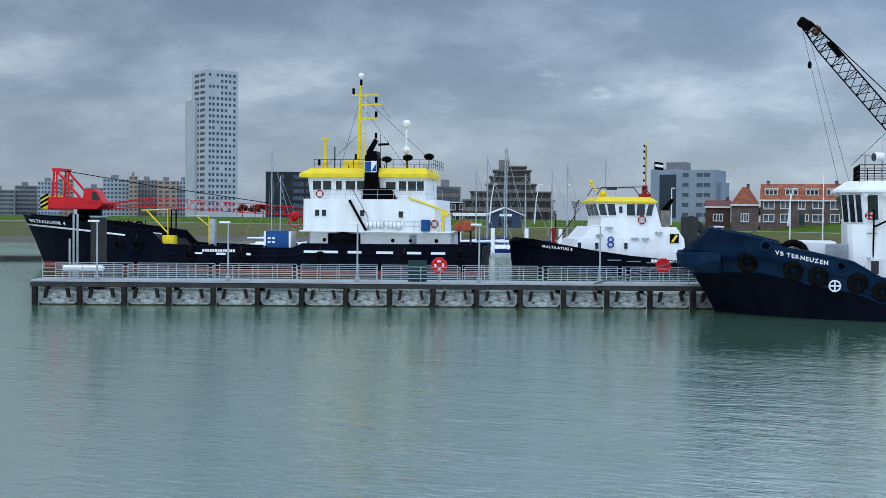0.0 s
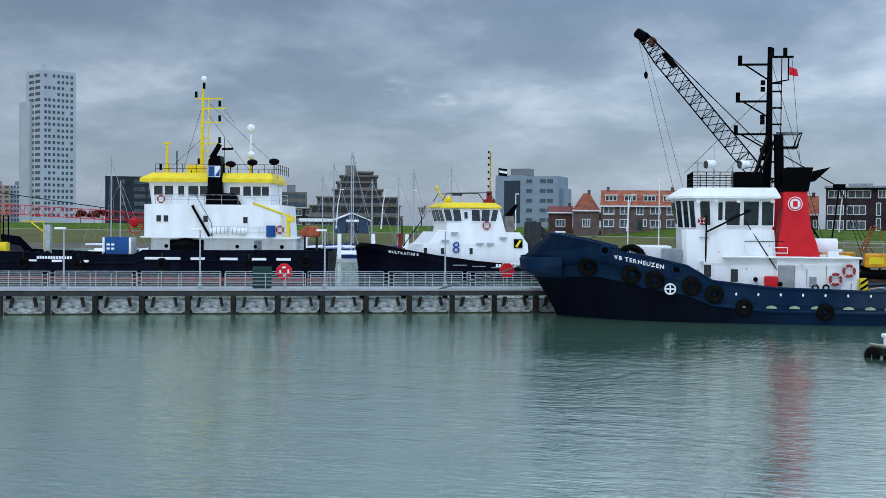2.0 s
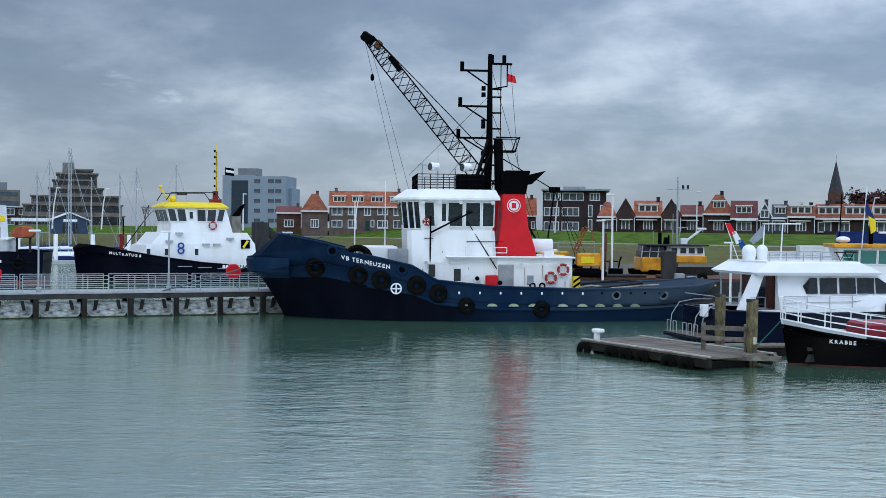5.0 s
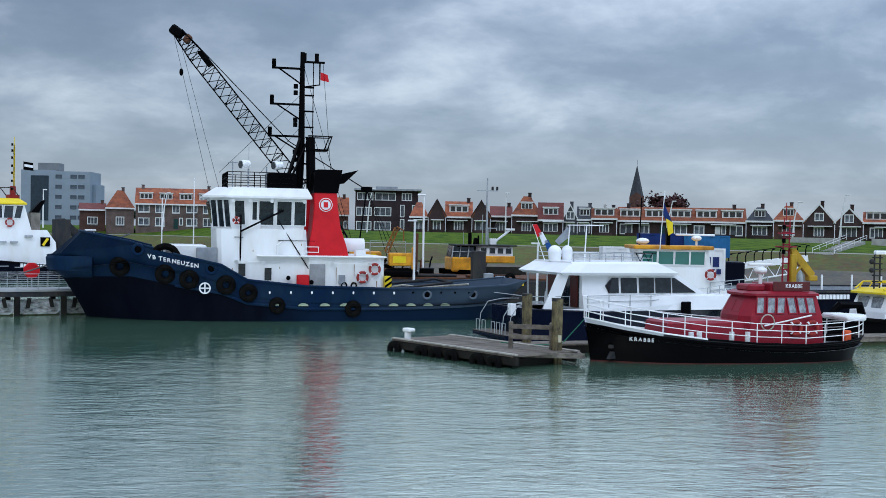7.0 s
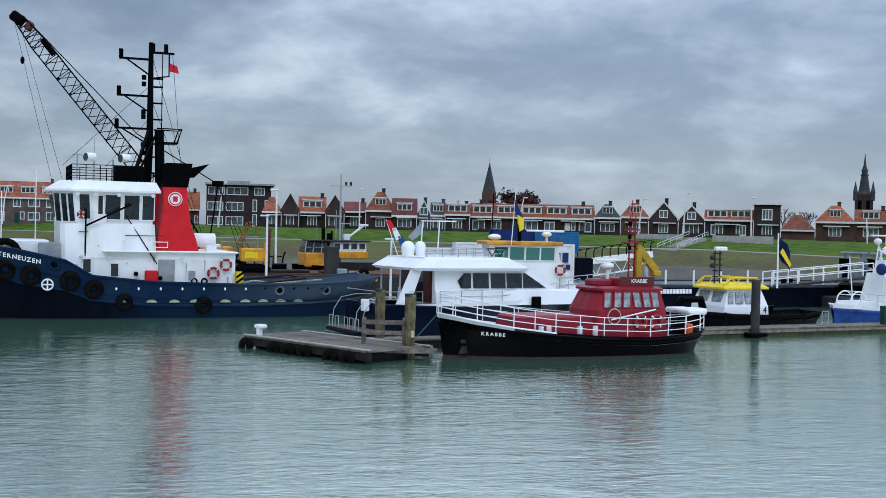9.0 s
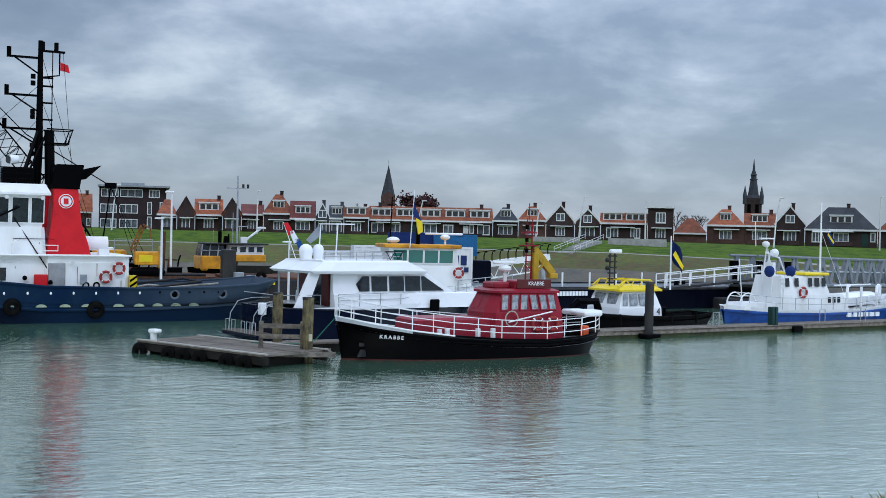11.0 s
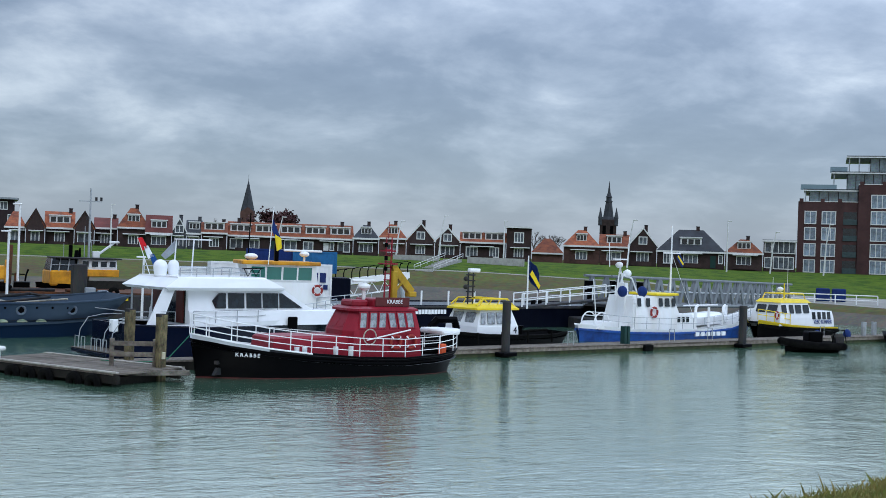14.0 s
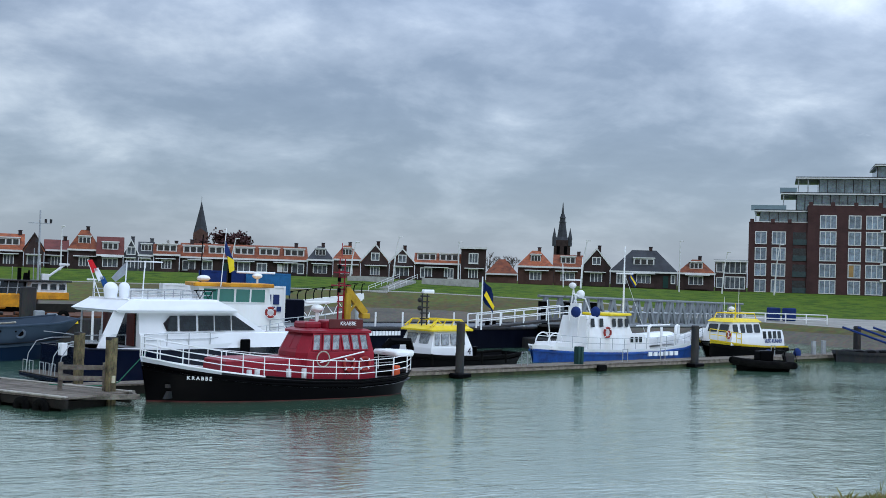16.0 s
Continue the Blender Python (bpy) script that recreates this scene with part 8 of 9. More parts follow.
for x in (-2.2, 2.2):
    for y in (-2.2, 2.2):
        bm = B()
        rod(bm, (x, y, 10.6), (x, y, 12.6), 0.55, n=8)
        rod(bm, (x, y, 12.6), (x, y, 15.6), 0.62, 0.04, 8)
        part("turret", bm, SLATE, c2)
bm = B()
for x in (-1.3, 1.3):
    box(bm, x * 0.8 - 0.45, x * 0.8 + 0.45, -2.36, -2.28, 7.5, 10.5)
part("louvre", bm, BLACK, c2)

# ---- tower block and distant flats ----
CONCW = mat("pale tower cladding", (0.50, 0.54, 0.58), 0.7, vary=0.06, scale=0.1)
TWIN = mat("tower glass", (0.10, 0.13, 0.16), 0.2, vary=0.3, scale=0.3, color2=(0.04, 0.05, 0.07))
tw = thing("tower_block", pose(*polar(-35.55, 612, 5), 0, 0, 35.5 + 25), "pale grey residential tower with many small windows", "tower block")
bm = B()
box(bm, 0, 18.2, 0, 17.5, 0, 75.5)
box(bm, -1.5, 5, 10, 22, 0, 61)
box(bm, 0.2, 18.0, 0.2, 17.3, 75.5, 76.2)
part("wall", bm, CONCW, tw)
bm = B()
box(bm, -0.65, 0.65, -0.06, 0.02, -0.75, 0.75)
sm = mesh_of("window", bm, TWIN)
bm = B()
box(bm, -0.06, 0.02, -2.7, 2.7, -0.75, 0.75)
wm = mesh_of("window", bm, TWIN)
rngw = random.Random(9)
for k in range(24):
    z = 4.0 + 3.02 * k
    for x in (2.2, 4.2, 6.6, 9.0, 11.3, 13.5, 16.0):
        if k in (20, 22) and x < 9 or rngw.random() < 0.05:
            continue
        piece("window", sm, tw, pose(x, 0, z))
    for y in (4.0, 11.0):
        piece("window", wm, tw, pose(0, y, z))
bm = B()
rod(bm, (4, 5, 76), (4, 5, 79.5), 0.12)
rod(bm, (2, 5, 78), (5, 5, 79.8), 0.2)
part("roof_crane", bm, STEEL, tw)

DKCLAD = mat("dark blue-grey cladding", (0.022, 0.03, 0.042), 0.5, vary=0.15, scale=0.2)
dk = thing("office_building", pose(*polar(-32.7, 480, 5), 0, 0, 31), "dark blue-grey office block with window bands", "office building")
bm = B()
box(bm, 0, 26, 0, 16, 0, 19.0)
part("wall", bm, DKCLAD, dk)
for k in range(6):
    for x, w in ((6.8, 1.2), (13.2, 4.4), (18.4, 4.4), (23.2, 3.6)):
        bm = B()
        box(bm, x - w / 2, x + w / 2, -0.08, 0.02, 1.6 + 2.9 * k, 3.2 + 2.9 * k)
        part("window", bm, TWIN, dk)


def flats(az0, az1, r_, z1, storeys, material, label, bands=True, cols=6, rz=None):
    mid, w = (az0 + az1) / 2, radians(az1 - az0) * r_
    t_ = thing("apartment_block", pose(*polar(mid, r_, 5), 0, 0, -mid if rz is None else rz), label, "apartment block", "distant flats")
    bm = B()
    box(bm, -w / 2, w / 2, 0, 14, 0, z1)
    part("wall", bm, material, t_)
    sh = z1 / storeys
    bm = B()
    if bands:
        box(bm, -w / 2 + 0.6, w / 2 - 0.6, -0.1, 0.02, -sh * 0.22, sh * 0.22)
    else:
        box(bm, -w / cols * 0.28, w / cols * 0.28, -0.1, 0.02, -sh * 0.24, sh * 0.24)
    wm_ = mesh_of("window", bm, TWIN)
    for k in range(storeys):
        if bands:
            piece("window", wm_, t_, pose(0, 0, sh * (k + 0.55)))
        else:
            for c in range(cols):
                piece("window", wm_, t_, pose(-w / 2 + w * (c + 0.5) / cols, 0, sh * (k + 0.55)))
    bm = B()
    box(bm, -w * 0.2, w * 0.1, 4, 9, z1, z1 + 2.4)
    part("roof_house", bm, GREYCLAD, t_)
    return t_


GREYB = mat("grey-brown flats", (0.27, 0.26, 0.26), 0.8, vary=0.12, scale=0.1)
TANB = mat("tan brick flats", (0.44, 0.32, 0.25), 0.8, vary=0.1, scale=0.1)
PALEB = mat("pale blue-white flats", (0.42, 0.47, 0.54), 0.8, vary=0.1, scale=0.1)
flats(-45.6, -44.2, 760, 15.5, 6, GREYB, "grey banded flats far across the water")
flats(-44.2, -43.2, 770, 18.5, 7, GREYB, "grey banded flats far across the water")
flats(-43.2, -42.2, 760, 21.0, 8, PALEB, "pale flats with rows of windows", False, 7)
flats(-42.3, -41.6, 800, 24.0, 9, TANB, "tan brick flats with small windows", False, 3)
flats(-41.1, -40.2, 820, 19.0, 7, GREYB, "grey banded flats far across the water")
flats(-40.3, -39.1, 760, 23.5, 9, PALEB, "pale flats with rows of windows", False, 7)
flats(-39.1, -38.7, 750, 25.0, 9, TANB, "tan brick stair tower of the flats", False, 2)
flats(-38.7, -37.8, 760, 23.0, 8, GREYB, "grey-tan flats with balconies", False, 6)
flats(-37.8, -36.9, 750, 22.5, 8, TANB, "tan brick flats with small windows", False, 3)
flats(-36.9, -36.2, 760, 23.0, 8, PALEB, "pale flats with rows of windows", False, 5)

# stepped concrete hall
HALL = mat("brown-grey concrete hall", (0.19, 0.172, 0.155), 0.85, vary=0.2, scale=0.25)
ha = thing("town_hall", pose(*polar(-20.9, 330, 4.5), 0, 0, 21), "stepped brown-grey concrete building with terraces", "public building")
for k, (x0, x1, y0, z0, z1) in enumerate(((-12.5, 13.5, 0, 0, 3.2), (-12.5, 13.0, 1, 3.6, 6.2), (-10.5, 12.4, 2, 6.6, 8.6), (-6.0, 8.0, 3, 9.0, 10.8), (-5.0, 5.6, 3.5, 11.2, 13.0), (-4.0, 6.5, 4, 8.9, 14.8), (-1.2, 5.2, 6, 14.8, 16.0))):
    bm = B()
    box(bm, x0, x1, y0, 18, z0, z1)
    part("storey", bm, HALL, ha)
    bm = B()
    box(bm, x0 + 0.5, x1 - 0.5, y0 - 0.06, y0 + 0.02, z0 + (z1 - z0) * 0.35, z1 - 0.35)
    part("window_band", bm, GLASS, ha)
    bm = B()
    box(bm, x0 - 0.35, x1 + 0.35, y0 - 0.6, 18, z1, z1 + 0.4)
    part("terrace_slab", bm, HALL, ha)
bm = B()
box(bm, -2.6, 0.4, 5, 9, 14.8, 18.0)
part("lift_tower", bm, HALL, ha)
house(-23.9, -22.3, 345, 5.5, 5.9, "flat", BRICK, GREYCLAD, "dark brick flat-roofed building", rows=2, base=4.8, chimney=False)
flats(-24.6, -23.2, 380, 11, 4, HALL, "low brown-grey building with window bands")

# white hospital-like block
WB = mat("pale grey-blue block", (0.27, 0.325, 0.39), 0.7, vary=0.06, scale=0.15)
wb = thing("office_building", pose(*polar(-12.58, 350, 5), 0, 0, -4), "pale grey office block with a dark glass stair", "office building")
bm = B()
box(bm, -0.0, 10.4, 0, 12, 0, 15.5)
box(bm, -9.0, 0.0, 0.0, 12, 0, 15.8)
box(bm, 6.0, 11.5, 3, 12, 0, 12)
part("wall", bm, WB, wb)
bm = B()
box(bm, -5.5, 0.5, 4, 9, 15.8, 18.0)
part("roof_house", bm, GREYCLAD, wb)
bm = B()
box(bm, -6.2, -1.2, -0.15, 0.1, 1.5, 14.2)
part("glass_stair", bm, mat("dark blue glass", (0.03, 0.05, 0.07), 0.15, vary=0.1), wb)
bm = B()
box(bm, -0.9, 0.9, -0.08, 0.02, -0.55, 0.55)
sm = mesh_of("window", bm, TWIN)
for k in range(5):
    for x in (1.6, 5.8, 8.0):
        piece("window", sm, wb, pose(x, 0, 2.4 + 2.9 * k))

# blue boathouse
bh = thing("boathouse", pose(*polar(-21.6, 262, 3.6), 0, 0, 24), "blue boathouse with a white gabled roof", "boathouse")
bm = B()
box(bm, -1.0, 6.4, 0, 16, 0, 2.9)
loft(bm, [[(-1.0, 0, 2.9), (6.4, 0, 2.9), (2.7, 0, 4.4)], [(-1.0, 0.2, 2.9), (6.4, 0.2, 2.9), (2.7, 0.2, 4.4)]])
part("wall", bm, mat("slate blue boards", (0.03, 0.05, 0.09), 0.7, vary=0.1), bh)
bm = B()
loft(bm, [[(-1.6, y, 2.75), (-1.6, y, 2.95), (2.7, y, 4.7), (7.0, y, 2.95), (7.0, y, 2.75), (2.7, y, 4.45)] for y in (-0.5, 16)])
box(bm, -9, -0.8, 2, 14, 2.6, 3.3)
part("roof", bm, TRIM, bh)
bm = B()
for k in range(3):
    box(bm, 1.2 + 1.1 * k, 2.0 + 1.1 * k, -0.06, 0.02, 0.2, 2.2)
part("window_panel", bm, GLASS, bh)
bm = B()
box(bm, 1.4, 4.2, -0.08, 0.0, 2.6, 3.1)
part("sign_bar", bm, LETTER, bh)


# ---- trees ----
def tree(x, y, z, h, spread, leaf_m, label, leaves, seed, bare=False, leaf=0.35):
    r2 = random.Random(seed)
    t_ = thing("tree", pose(x, y, z), label, "tree", "town trees")
    bm = B()
    tips = []

    def grow(p, d, length, rad, level):
        q = p + d * length
        rod(bm, p, q, rad, rad * 0.65, 5)
        if level == 0:
            tips.append(q)
            return
        for _ in range(3 if level > 1 else 4):
            nd = (d + Vector((r2.gauss(0, spread), r2.gauss(0, spread), r2.gauss(0.1, 0.3)))).normalized()
            grow(q, nd, length * r2.uniform(0.6, 0.8), rad * 0.6, level - 1)
    grow(Vector((0, 0, -0.3)), Vector((0, 0, 1)), h * 0.3, h * 0.03, 4 if bare else 3)
    part("trunk", bm, mat("bark", (0.07, 0.055, 0.045), 0.9, vary=0.2), t_)
    if not bare:
        vs, fs = [], []
        for _ in range(leaves):
            c = r2.choice(tips) + Vector((r2.gauss(0, h * 0.07), r2.gauss(0, h * 0.07), r2.gauss(0, h * 0.06)))
            a = Vector((r2.gauss(0, 1), r2.gauss(0, 1), r2.gauss(0, 1))).normalized() * leaf
            b = a.cross(Vector((r2.gauss(0, 1), r2.gauss(0, 1), 1))).normalized() * leaf * 0.7
            k = len(vs)
            vs += [c - a, c + b, c + a, c - b]
            fs.append((k, k + 1, k + 2, k + 3))
        me = bpy.data.meshes.new("crown")
        me.from_pydata(vs, [], fs)
        me.materials.append(leaf_m)
        ob = new("crown", me)
        ob.parent = t_
        tagged(ob, kind="stuff")
    return t_


PURPLE = mat("purple beech leaves", (0.075, 0.03, 0.03), 0.8, vary=0.3)
DKLEAF = mat("dark evergreen leaves", (0.025, 0.04, 0.02), 0.8, vary=0.3)
for i, (az, r_, h) in enumerate(((16.4, 340, 14.0), (17.3, 345, 12.5), (16.9, 350, 14.0))):
    tree(*polar(az, r_, 5), h, 0.45, PURPLE, "purple-leaved tree in spring leaf", 1800, 20 + i, leaf=0.5)
for i, (az, r_, h) in enumerate(((14.3, 345, 11.0), (13.9, 350, 10), (29.4, 330, 9.5), (30.0, 330, 10.0), (30.5, 330, 9), (-16.6, 330, 8.5), (-15.4, 335, 8), (-17.6, 330, 8))):
    tree(*polar(az, r_, 5), h, 0.5, None, "bare tree with fine branches", 0, 40 + i, bare=True)
for i, (az, r_, h) in enumerate(((-33.8, 420, 6.0), (-33.2, 420, 5.5), (-32.8, 425, 6.2), (-9.2, 300, 6))):
    tree(*polar(az, r_, 5), h, 0.5, DKLEAF, "dark evergreen shrub on the dike", 700, 60 + i)

# ---- street furniture on the dike ----
for i, (az, h) in enumerate(((-13.0, 6.5), (-7.6, 6.5), (2.2, 7.5), (9.0, 7.0), (24.7, 7.0), (22.6, 6), (27.9, 6.5), (16.8, 6), (33.9, 7.5), (38.6, 8.5), (40.6, 7), (43.0, 8.5), (-18.0, 7), (-19.6, 7), (-21.8, 7))):
    r_, z_ = bank_point(az, 0.9)
    r_ = min(r_, 210)
    lp = thing("street_lamp", pose(*polar(az, r_, z_ - 0.2), 0, 0, -az), "tall white street lamp standing on the dike", "street lamp", "dike lamps")
    bm = B()
    lean_ = 0.6 if i % 3 else 0.0
    rod(bm, (0, 0, 0), (lean_ * 0.5, 0, h * 0.6), 0.13, 0.1, 8)
    rod(bm, (lean_ * 0.5, 0, h * 0.6), (lean_ * 1.3, 0, h), 0.1, 0.07, 8)
    part("pole", bm, TRIM, lp)
    bm = B()
    box(bm, lean_ * 1.3 - 0.1, lean_ * 1.3 + 0.6, -0.1, 0.1, h - 0.1, h + 0.06, bevel=0.03)
    part("lamp_head", bm, TRIM, lp)
# concrete steps up the dike
st = thing("dike_steps", pose(*polar(23.6, 159, 3.3), 0, 0, -40), "pale concrete steps with white handrails on the dike", "steps", kind="structure")
bm = B()
for k in range(10):
    box(bm, 0, 2.4, 1.6 * k, 1.6 * k + 1.65, -1.0, 0.18 * (k + 1))
part("stair", bm, mat("pale concrete", (0.42, 0.42, 0.40), 0.85, vary=0.15), st)
railing("handrail", [(-0.2, 0, 0.2), (-0.2, 16, 2.0)], 0.7, TRIM, st, rails=2, r=0.03, gap=3)
railing("handrail", [(2.6, 0, 0.2), (2.6, 16, 2.0)], 0.7, TRIM, st, rails=2, r=0.03, gap=3)
bm = B()
box(bm, -8, -1, 15, 15.6, 0.4, 2.2)
box(bm, 3.5, 12, 15, 15.6, 0.4, 2.2)
part("parapet", bm, mat("pale concrete", (0.42, 0.42, 0.40)), st)

# ---- work barge and crane behind the tug ----
ba = thing("work_barge", pose(-6, 90, 0, 0, 0, 1), "long flat work barge with timber fenders behind the tug", "barge")
bm = B()
box(bm, 0, 26, 0, 9, -0.5, 1.75, bevel=0.1)
part("hull", bm, DARKGREY, ba)
bm = B()
box(bm, 0.2, 25.8, 0.2, 8.8, 1.76, 1.9)
part("deck", bm, RUST, ba, "rust-brown deck")
for x in (18.9, 20.7):
    tyre(ba, x, -0.2, 1.9, 0.45, 0.15)
bm = B()
box(bm, 18.2, 22.0, -0.1, 0.2, 2.2, 2.8)
box(bm, 18.2, 22.0, -0.1, 0.2, 1.55, 1.75)
part("timber_fender", bm, DARKWOOD, ba)
bm = B()
for k in range(7):
    ball(bm, (16.0 + 0.85 * k, -0.3, 1.35), 0.36, 0.3, 0.3, 8)
box(bm, 15.6, 21.8, -0.2, 0.1, 1.35, 1.6)
part("yellow_fender", bm, YELLOW, ba)
bm = B()
for k in range(10):
    x = 8.2 + 0.75 * k
    line(bm, [(x, 6, 1.9), (x + 0.15, 6, 3.0), (x + 0.3, 6, 3.4)], 0.07)
line(bm, [(8, 6, 3.0), (15, 6, 3.0)], 0.05)
part("barge_rail", bm, BLACK, ba)
bm = B()
box(bm, 8.4, 9.8, 2, 3.2, 1.9, 4.0, bevel=0.05)
part("white_locker", bm, WHITE, ba)
bm = B()
box(bm, 6.6, 13.6, 1.0, 1.4, 2.25, 2.4)
for k in range(6):
    box(bm, 6.7 + 1.3 * k, 6.85 + 1.3 * k, 1.0, 1.3, 1.9, 2.3)
part("walkway", bm, STEEL, ba)
bm = B()
for k in range(5):
    ball(bm, (11.0 + 0.5 * k, 1.0 + 0.2 * (k % 2), 2.2), 0.55, 0.5, 0.36, 10)
part("rope_heap", bm, RUST, ba, smooth=True)
bm = B()
rod(bm, (13.4, 2, 1.8), (13.5, 2, 5.3), 0.2, 0.18, 8)
rod(bm, (14.0, 2, 1.8), (14.0, 2, 3.2), 0.16, 0.18, 8)
part("rusty_post", bm, RUST, ba)
rg = random.Random(12)
for i in range(9):
    x, y = 5.2 + 1.15 * i + rg.uniform(-0.3, 0.3), rg.uniform(0.5, 3.5)
    w, h = rg.uniform(0.35, 0.7), rg.uniform(0.35, 0.9)
    cr_ = thing("deck_crate", ba.matrix_world @ pose(x, y, 1.9, 0, 0, rg.uniform(-20, 20)), "dark worn steel crate on the barge deck", "crate", "barge crates")
    bm = B()
    box(bm, -w, w, -w * 0.7, w * 0.7, 0, h, bevel=0.04)
    part("body", bm, (DARKGREY, RUST, BLACK)[i % 3], cr_)
    bm = B()
    box(bm, -w - 0.03, w + 0.03, -w * 0.7 - 0.03, w * 0.7 + 0.03, h, h + 0.08, bevel=0.02)
    part("lid", bm, (RUST, DARKGREY, DARKGREY)[i % 3], cr_)
for i in range(4):
    pb = thing("pipe_bundle", ba.matrix_world @ pose(6.5 + 4.2 * i, 0.7, 1.9, 0, 0, rg.uniform(-4, 4)), "bundle of dark steel pipes lying on the barge deck", "pipes", "barge pipes")
    for k in range(3):
        bm = B()
        rod(bm, (-1.7, 0.26 * k, 0.13), (1.7, 0.26 * k, 0.13), 0.12, n=8)
        part("pipe", bm, RUST if (i + k) % 2 else DARKGREY, pb, smooth=True)
sp = thing("spud_pile", pose(11.9, 88.2, 0), "square dark grey steel spud pile", "mooring pile")
bm = B()
box(bm, -0.52, 0.52, -0.5, 0.5, -1, 4.05, bevel=0.06)
part("pile", bm, DARKGREY, sp)
bm = B()
for k in range(3):
    box(bm, 0.3 + 0.9 * k, 1.0 + 0.9 * k, -1.4, -0.7, 1.4, 2.4 - 0.2 * k, bevel=0.05)
part("bollard", bm, GREYP, sp)
for x, y, h in ((6.7, 84.5, 6.3), (15.8, 84.5, 4.8), (8.0, 92, 8.4)):
    lp = thing("lamp_post", pose(x, y, 0), "slim white lamp post by the barge", "lamp post", "barge lamps")
    bm = B()
    rod(bm, (0, 0, 0), (0, 0, h), 0.1, 0.07, 8)
    part("pole", bm, WHITE, lp)
    bm = B()
    box(bm, -0.5, 0.15, -0.12, 0.12, h - 0.12, h, bevel=0.03)
    part("lamp_head", bm, WHITE, lp)

cr = thing("crawler_crane", pose(3.8, 93.5, 1.9), "yellow crawler crane with tall black lattice jib", "crane")
bm = B()
box(bm, -1.6, 0.9, -1.5, 1.5, 0.9, 1.9, bevel=0.08)
part("machine_house", bm, OCHRE, cr, "orange-yellow machine house")
bm = B()
box(bm, -1.4, 1.6, -1.8, -1.2, -0.0, 0.8, bevel=0.3)
box(bm, -1.4, 1.6, 1.2, 1.8, -0.0, 0.8, bevel=0.3)
part("track", bm, BLACK, cr)
bm = B()
box(bm, -0.9, 0.5, -1.56, -1.5, 1.1, 1.7)
part("grille", bm, YELLOW, cr)
bm = B()
foot, tip = Vector((-1.2, -0.2, 1.5)), Vector((-15.2, -0.3, 18.7))
a_, b_ = foot.lerp(tip, 0.12), foot.lerp(tip, 0.9)
lattice(bm, foot, a_, 0.5, 0.5, 4, 0.07, 2.6)
lattice(bm, a_, b_, 1.2, 1.2, 24, 0.05)
lattice(bm, b_, tip, 1.2, 1.2, 5, 0.05, 0.6)
part("jib", bm, BLACK, cr, "black lattice jib")
bm = B()
box(bm, -0.6, 0.5, -0.4, 0.4, -0.38, 0.38, bevel=0.14)
part("jib_head", bm, BLACK, cr, at=Matrix.Translation(tip + Vector((-0.1, 0, 0.1))) @ pose(0, 0, 0, 0, 35, 0))
bm = B()
box(bm, -0.25, 0.25, -0.45, 0.45, -0.35, 0.35, bevel=0.1)
part("sheave_guard", bm, RUST, cr, at=Matrix.Translation(tip + Vector((0.7, 0, -0.4))) @ pose(0, 0, 0, 0, 35, 0))
bm = B()
box(bm, -0.2, 0.2, -0.25, 0.25, -0.7, 0.7, bevel=0.05)
part("jib_box", bm, BLACK, cr, at=Matrix.Translation(foot.lerp(tip, 0.86) + Vector((0.1, 0, 0.5))) @ pose(0, 0, 0, 0, -38, 0))
bm = B()
gt = Vector((-0.3, 0, 6.8))
for y in (-0.3, 0.3):
    line(bm, [tip + Vector((0.3, y, 0.3)), foot.lerp(tip, 0.45) + Vector((1.0, y, 1.25)), gt + Vector((0, y, 0))], 0.03)
    line(bm, [gt + Vector((0, y, 0)), (2.5 + y, y, 0.7)], 0.022)
for dx, z in ((0.0, 3.0), (0.35, 3.0)):
    line(bm, [tip + Vector((-0.4 + dx, 0, 0)), tip + Vector((3.1 + dx * 2.5, 0, -14.5))], 0.014, 4)
line(bm, [(-0.9, 0, 1.9), gt], 0.06)
line(bm, [gt, (1.6, 0, 1.0)], 0.022)
box(bm, gt.x - 0.45, gt.x + 0.45, -0.2, 0.2, gt.z - 0.2, gt.z + 0.25)
part("cable", bm, BLACK, cr)
bm = B()
ball(bm, tip + Vector((0.25, 0, -3.0)), 0.16, 0.16, 0.3, 8)
part("cable_weight", bm, BLACK, cr)
# small orange excavator boom
ex = thing("excavator", pose(5.2, 91.2, 1.9), "orange-yellow excavator with a raised boom on the barge", "excavator")
bm = B()
box(bm, 0.0, 1.85, -1.0, 1.0, 0.85, 1.85, bevel=0.08)
box(bm, 1.75, 2.0, -1.05, -0.8, 0.6, 2.3, bevel=0.03)
part("body", bm, OCHRE, ex)
bm = B()
lattice(bm, (-0.15, -0.3, 1.9), (0.6, -0.3, 3.8), 0.36, 0.3, 5, 0.045)
line(bm, [(0.6, -0.3, 3.9), (1.15, -0.3, 3.6), (1.15, -0.3, 2.8)], 0.06)
part("boom", bm, mat("rusty orange paint", (0.34, 0.13, 0.03), 0.7, vary=0.3), ex)
bm = B()
box(bm, 0.3, 1.3, -1.05, -0.99, 1.1, 1.6)
part("side_panel", bm, YELLOW, ex)
bm = B()
box(bm, -0.4, 2.3, -1.1, -0.6, 0.0, 0.65, bevel=0.25)
box(bm, -0.4, 2.3, 0.6, 1.1, 0.0, 0.65, bevel=0.25)
part("track", bm, BLACK, ex)
bm = B()
line(bm, [(-1.4, 0.8, 2.3), (1.4, 0.8, 2.3)], 0.025)
line(bm, [(-1.4, 0.8, 2.75), (1.4, 0.8, 2.75)], 0.02)
for x in (-1.4, 0.0, 1.4):
    line(bm, [(x, 0.8, 0), (x, 0.8, 2.75)], 0.03)
part("work_platform", bm, STEEL, ex)

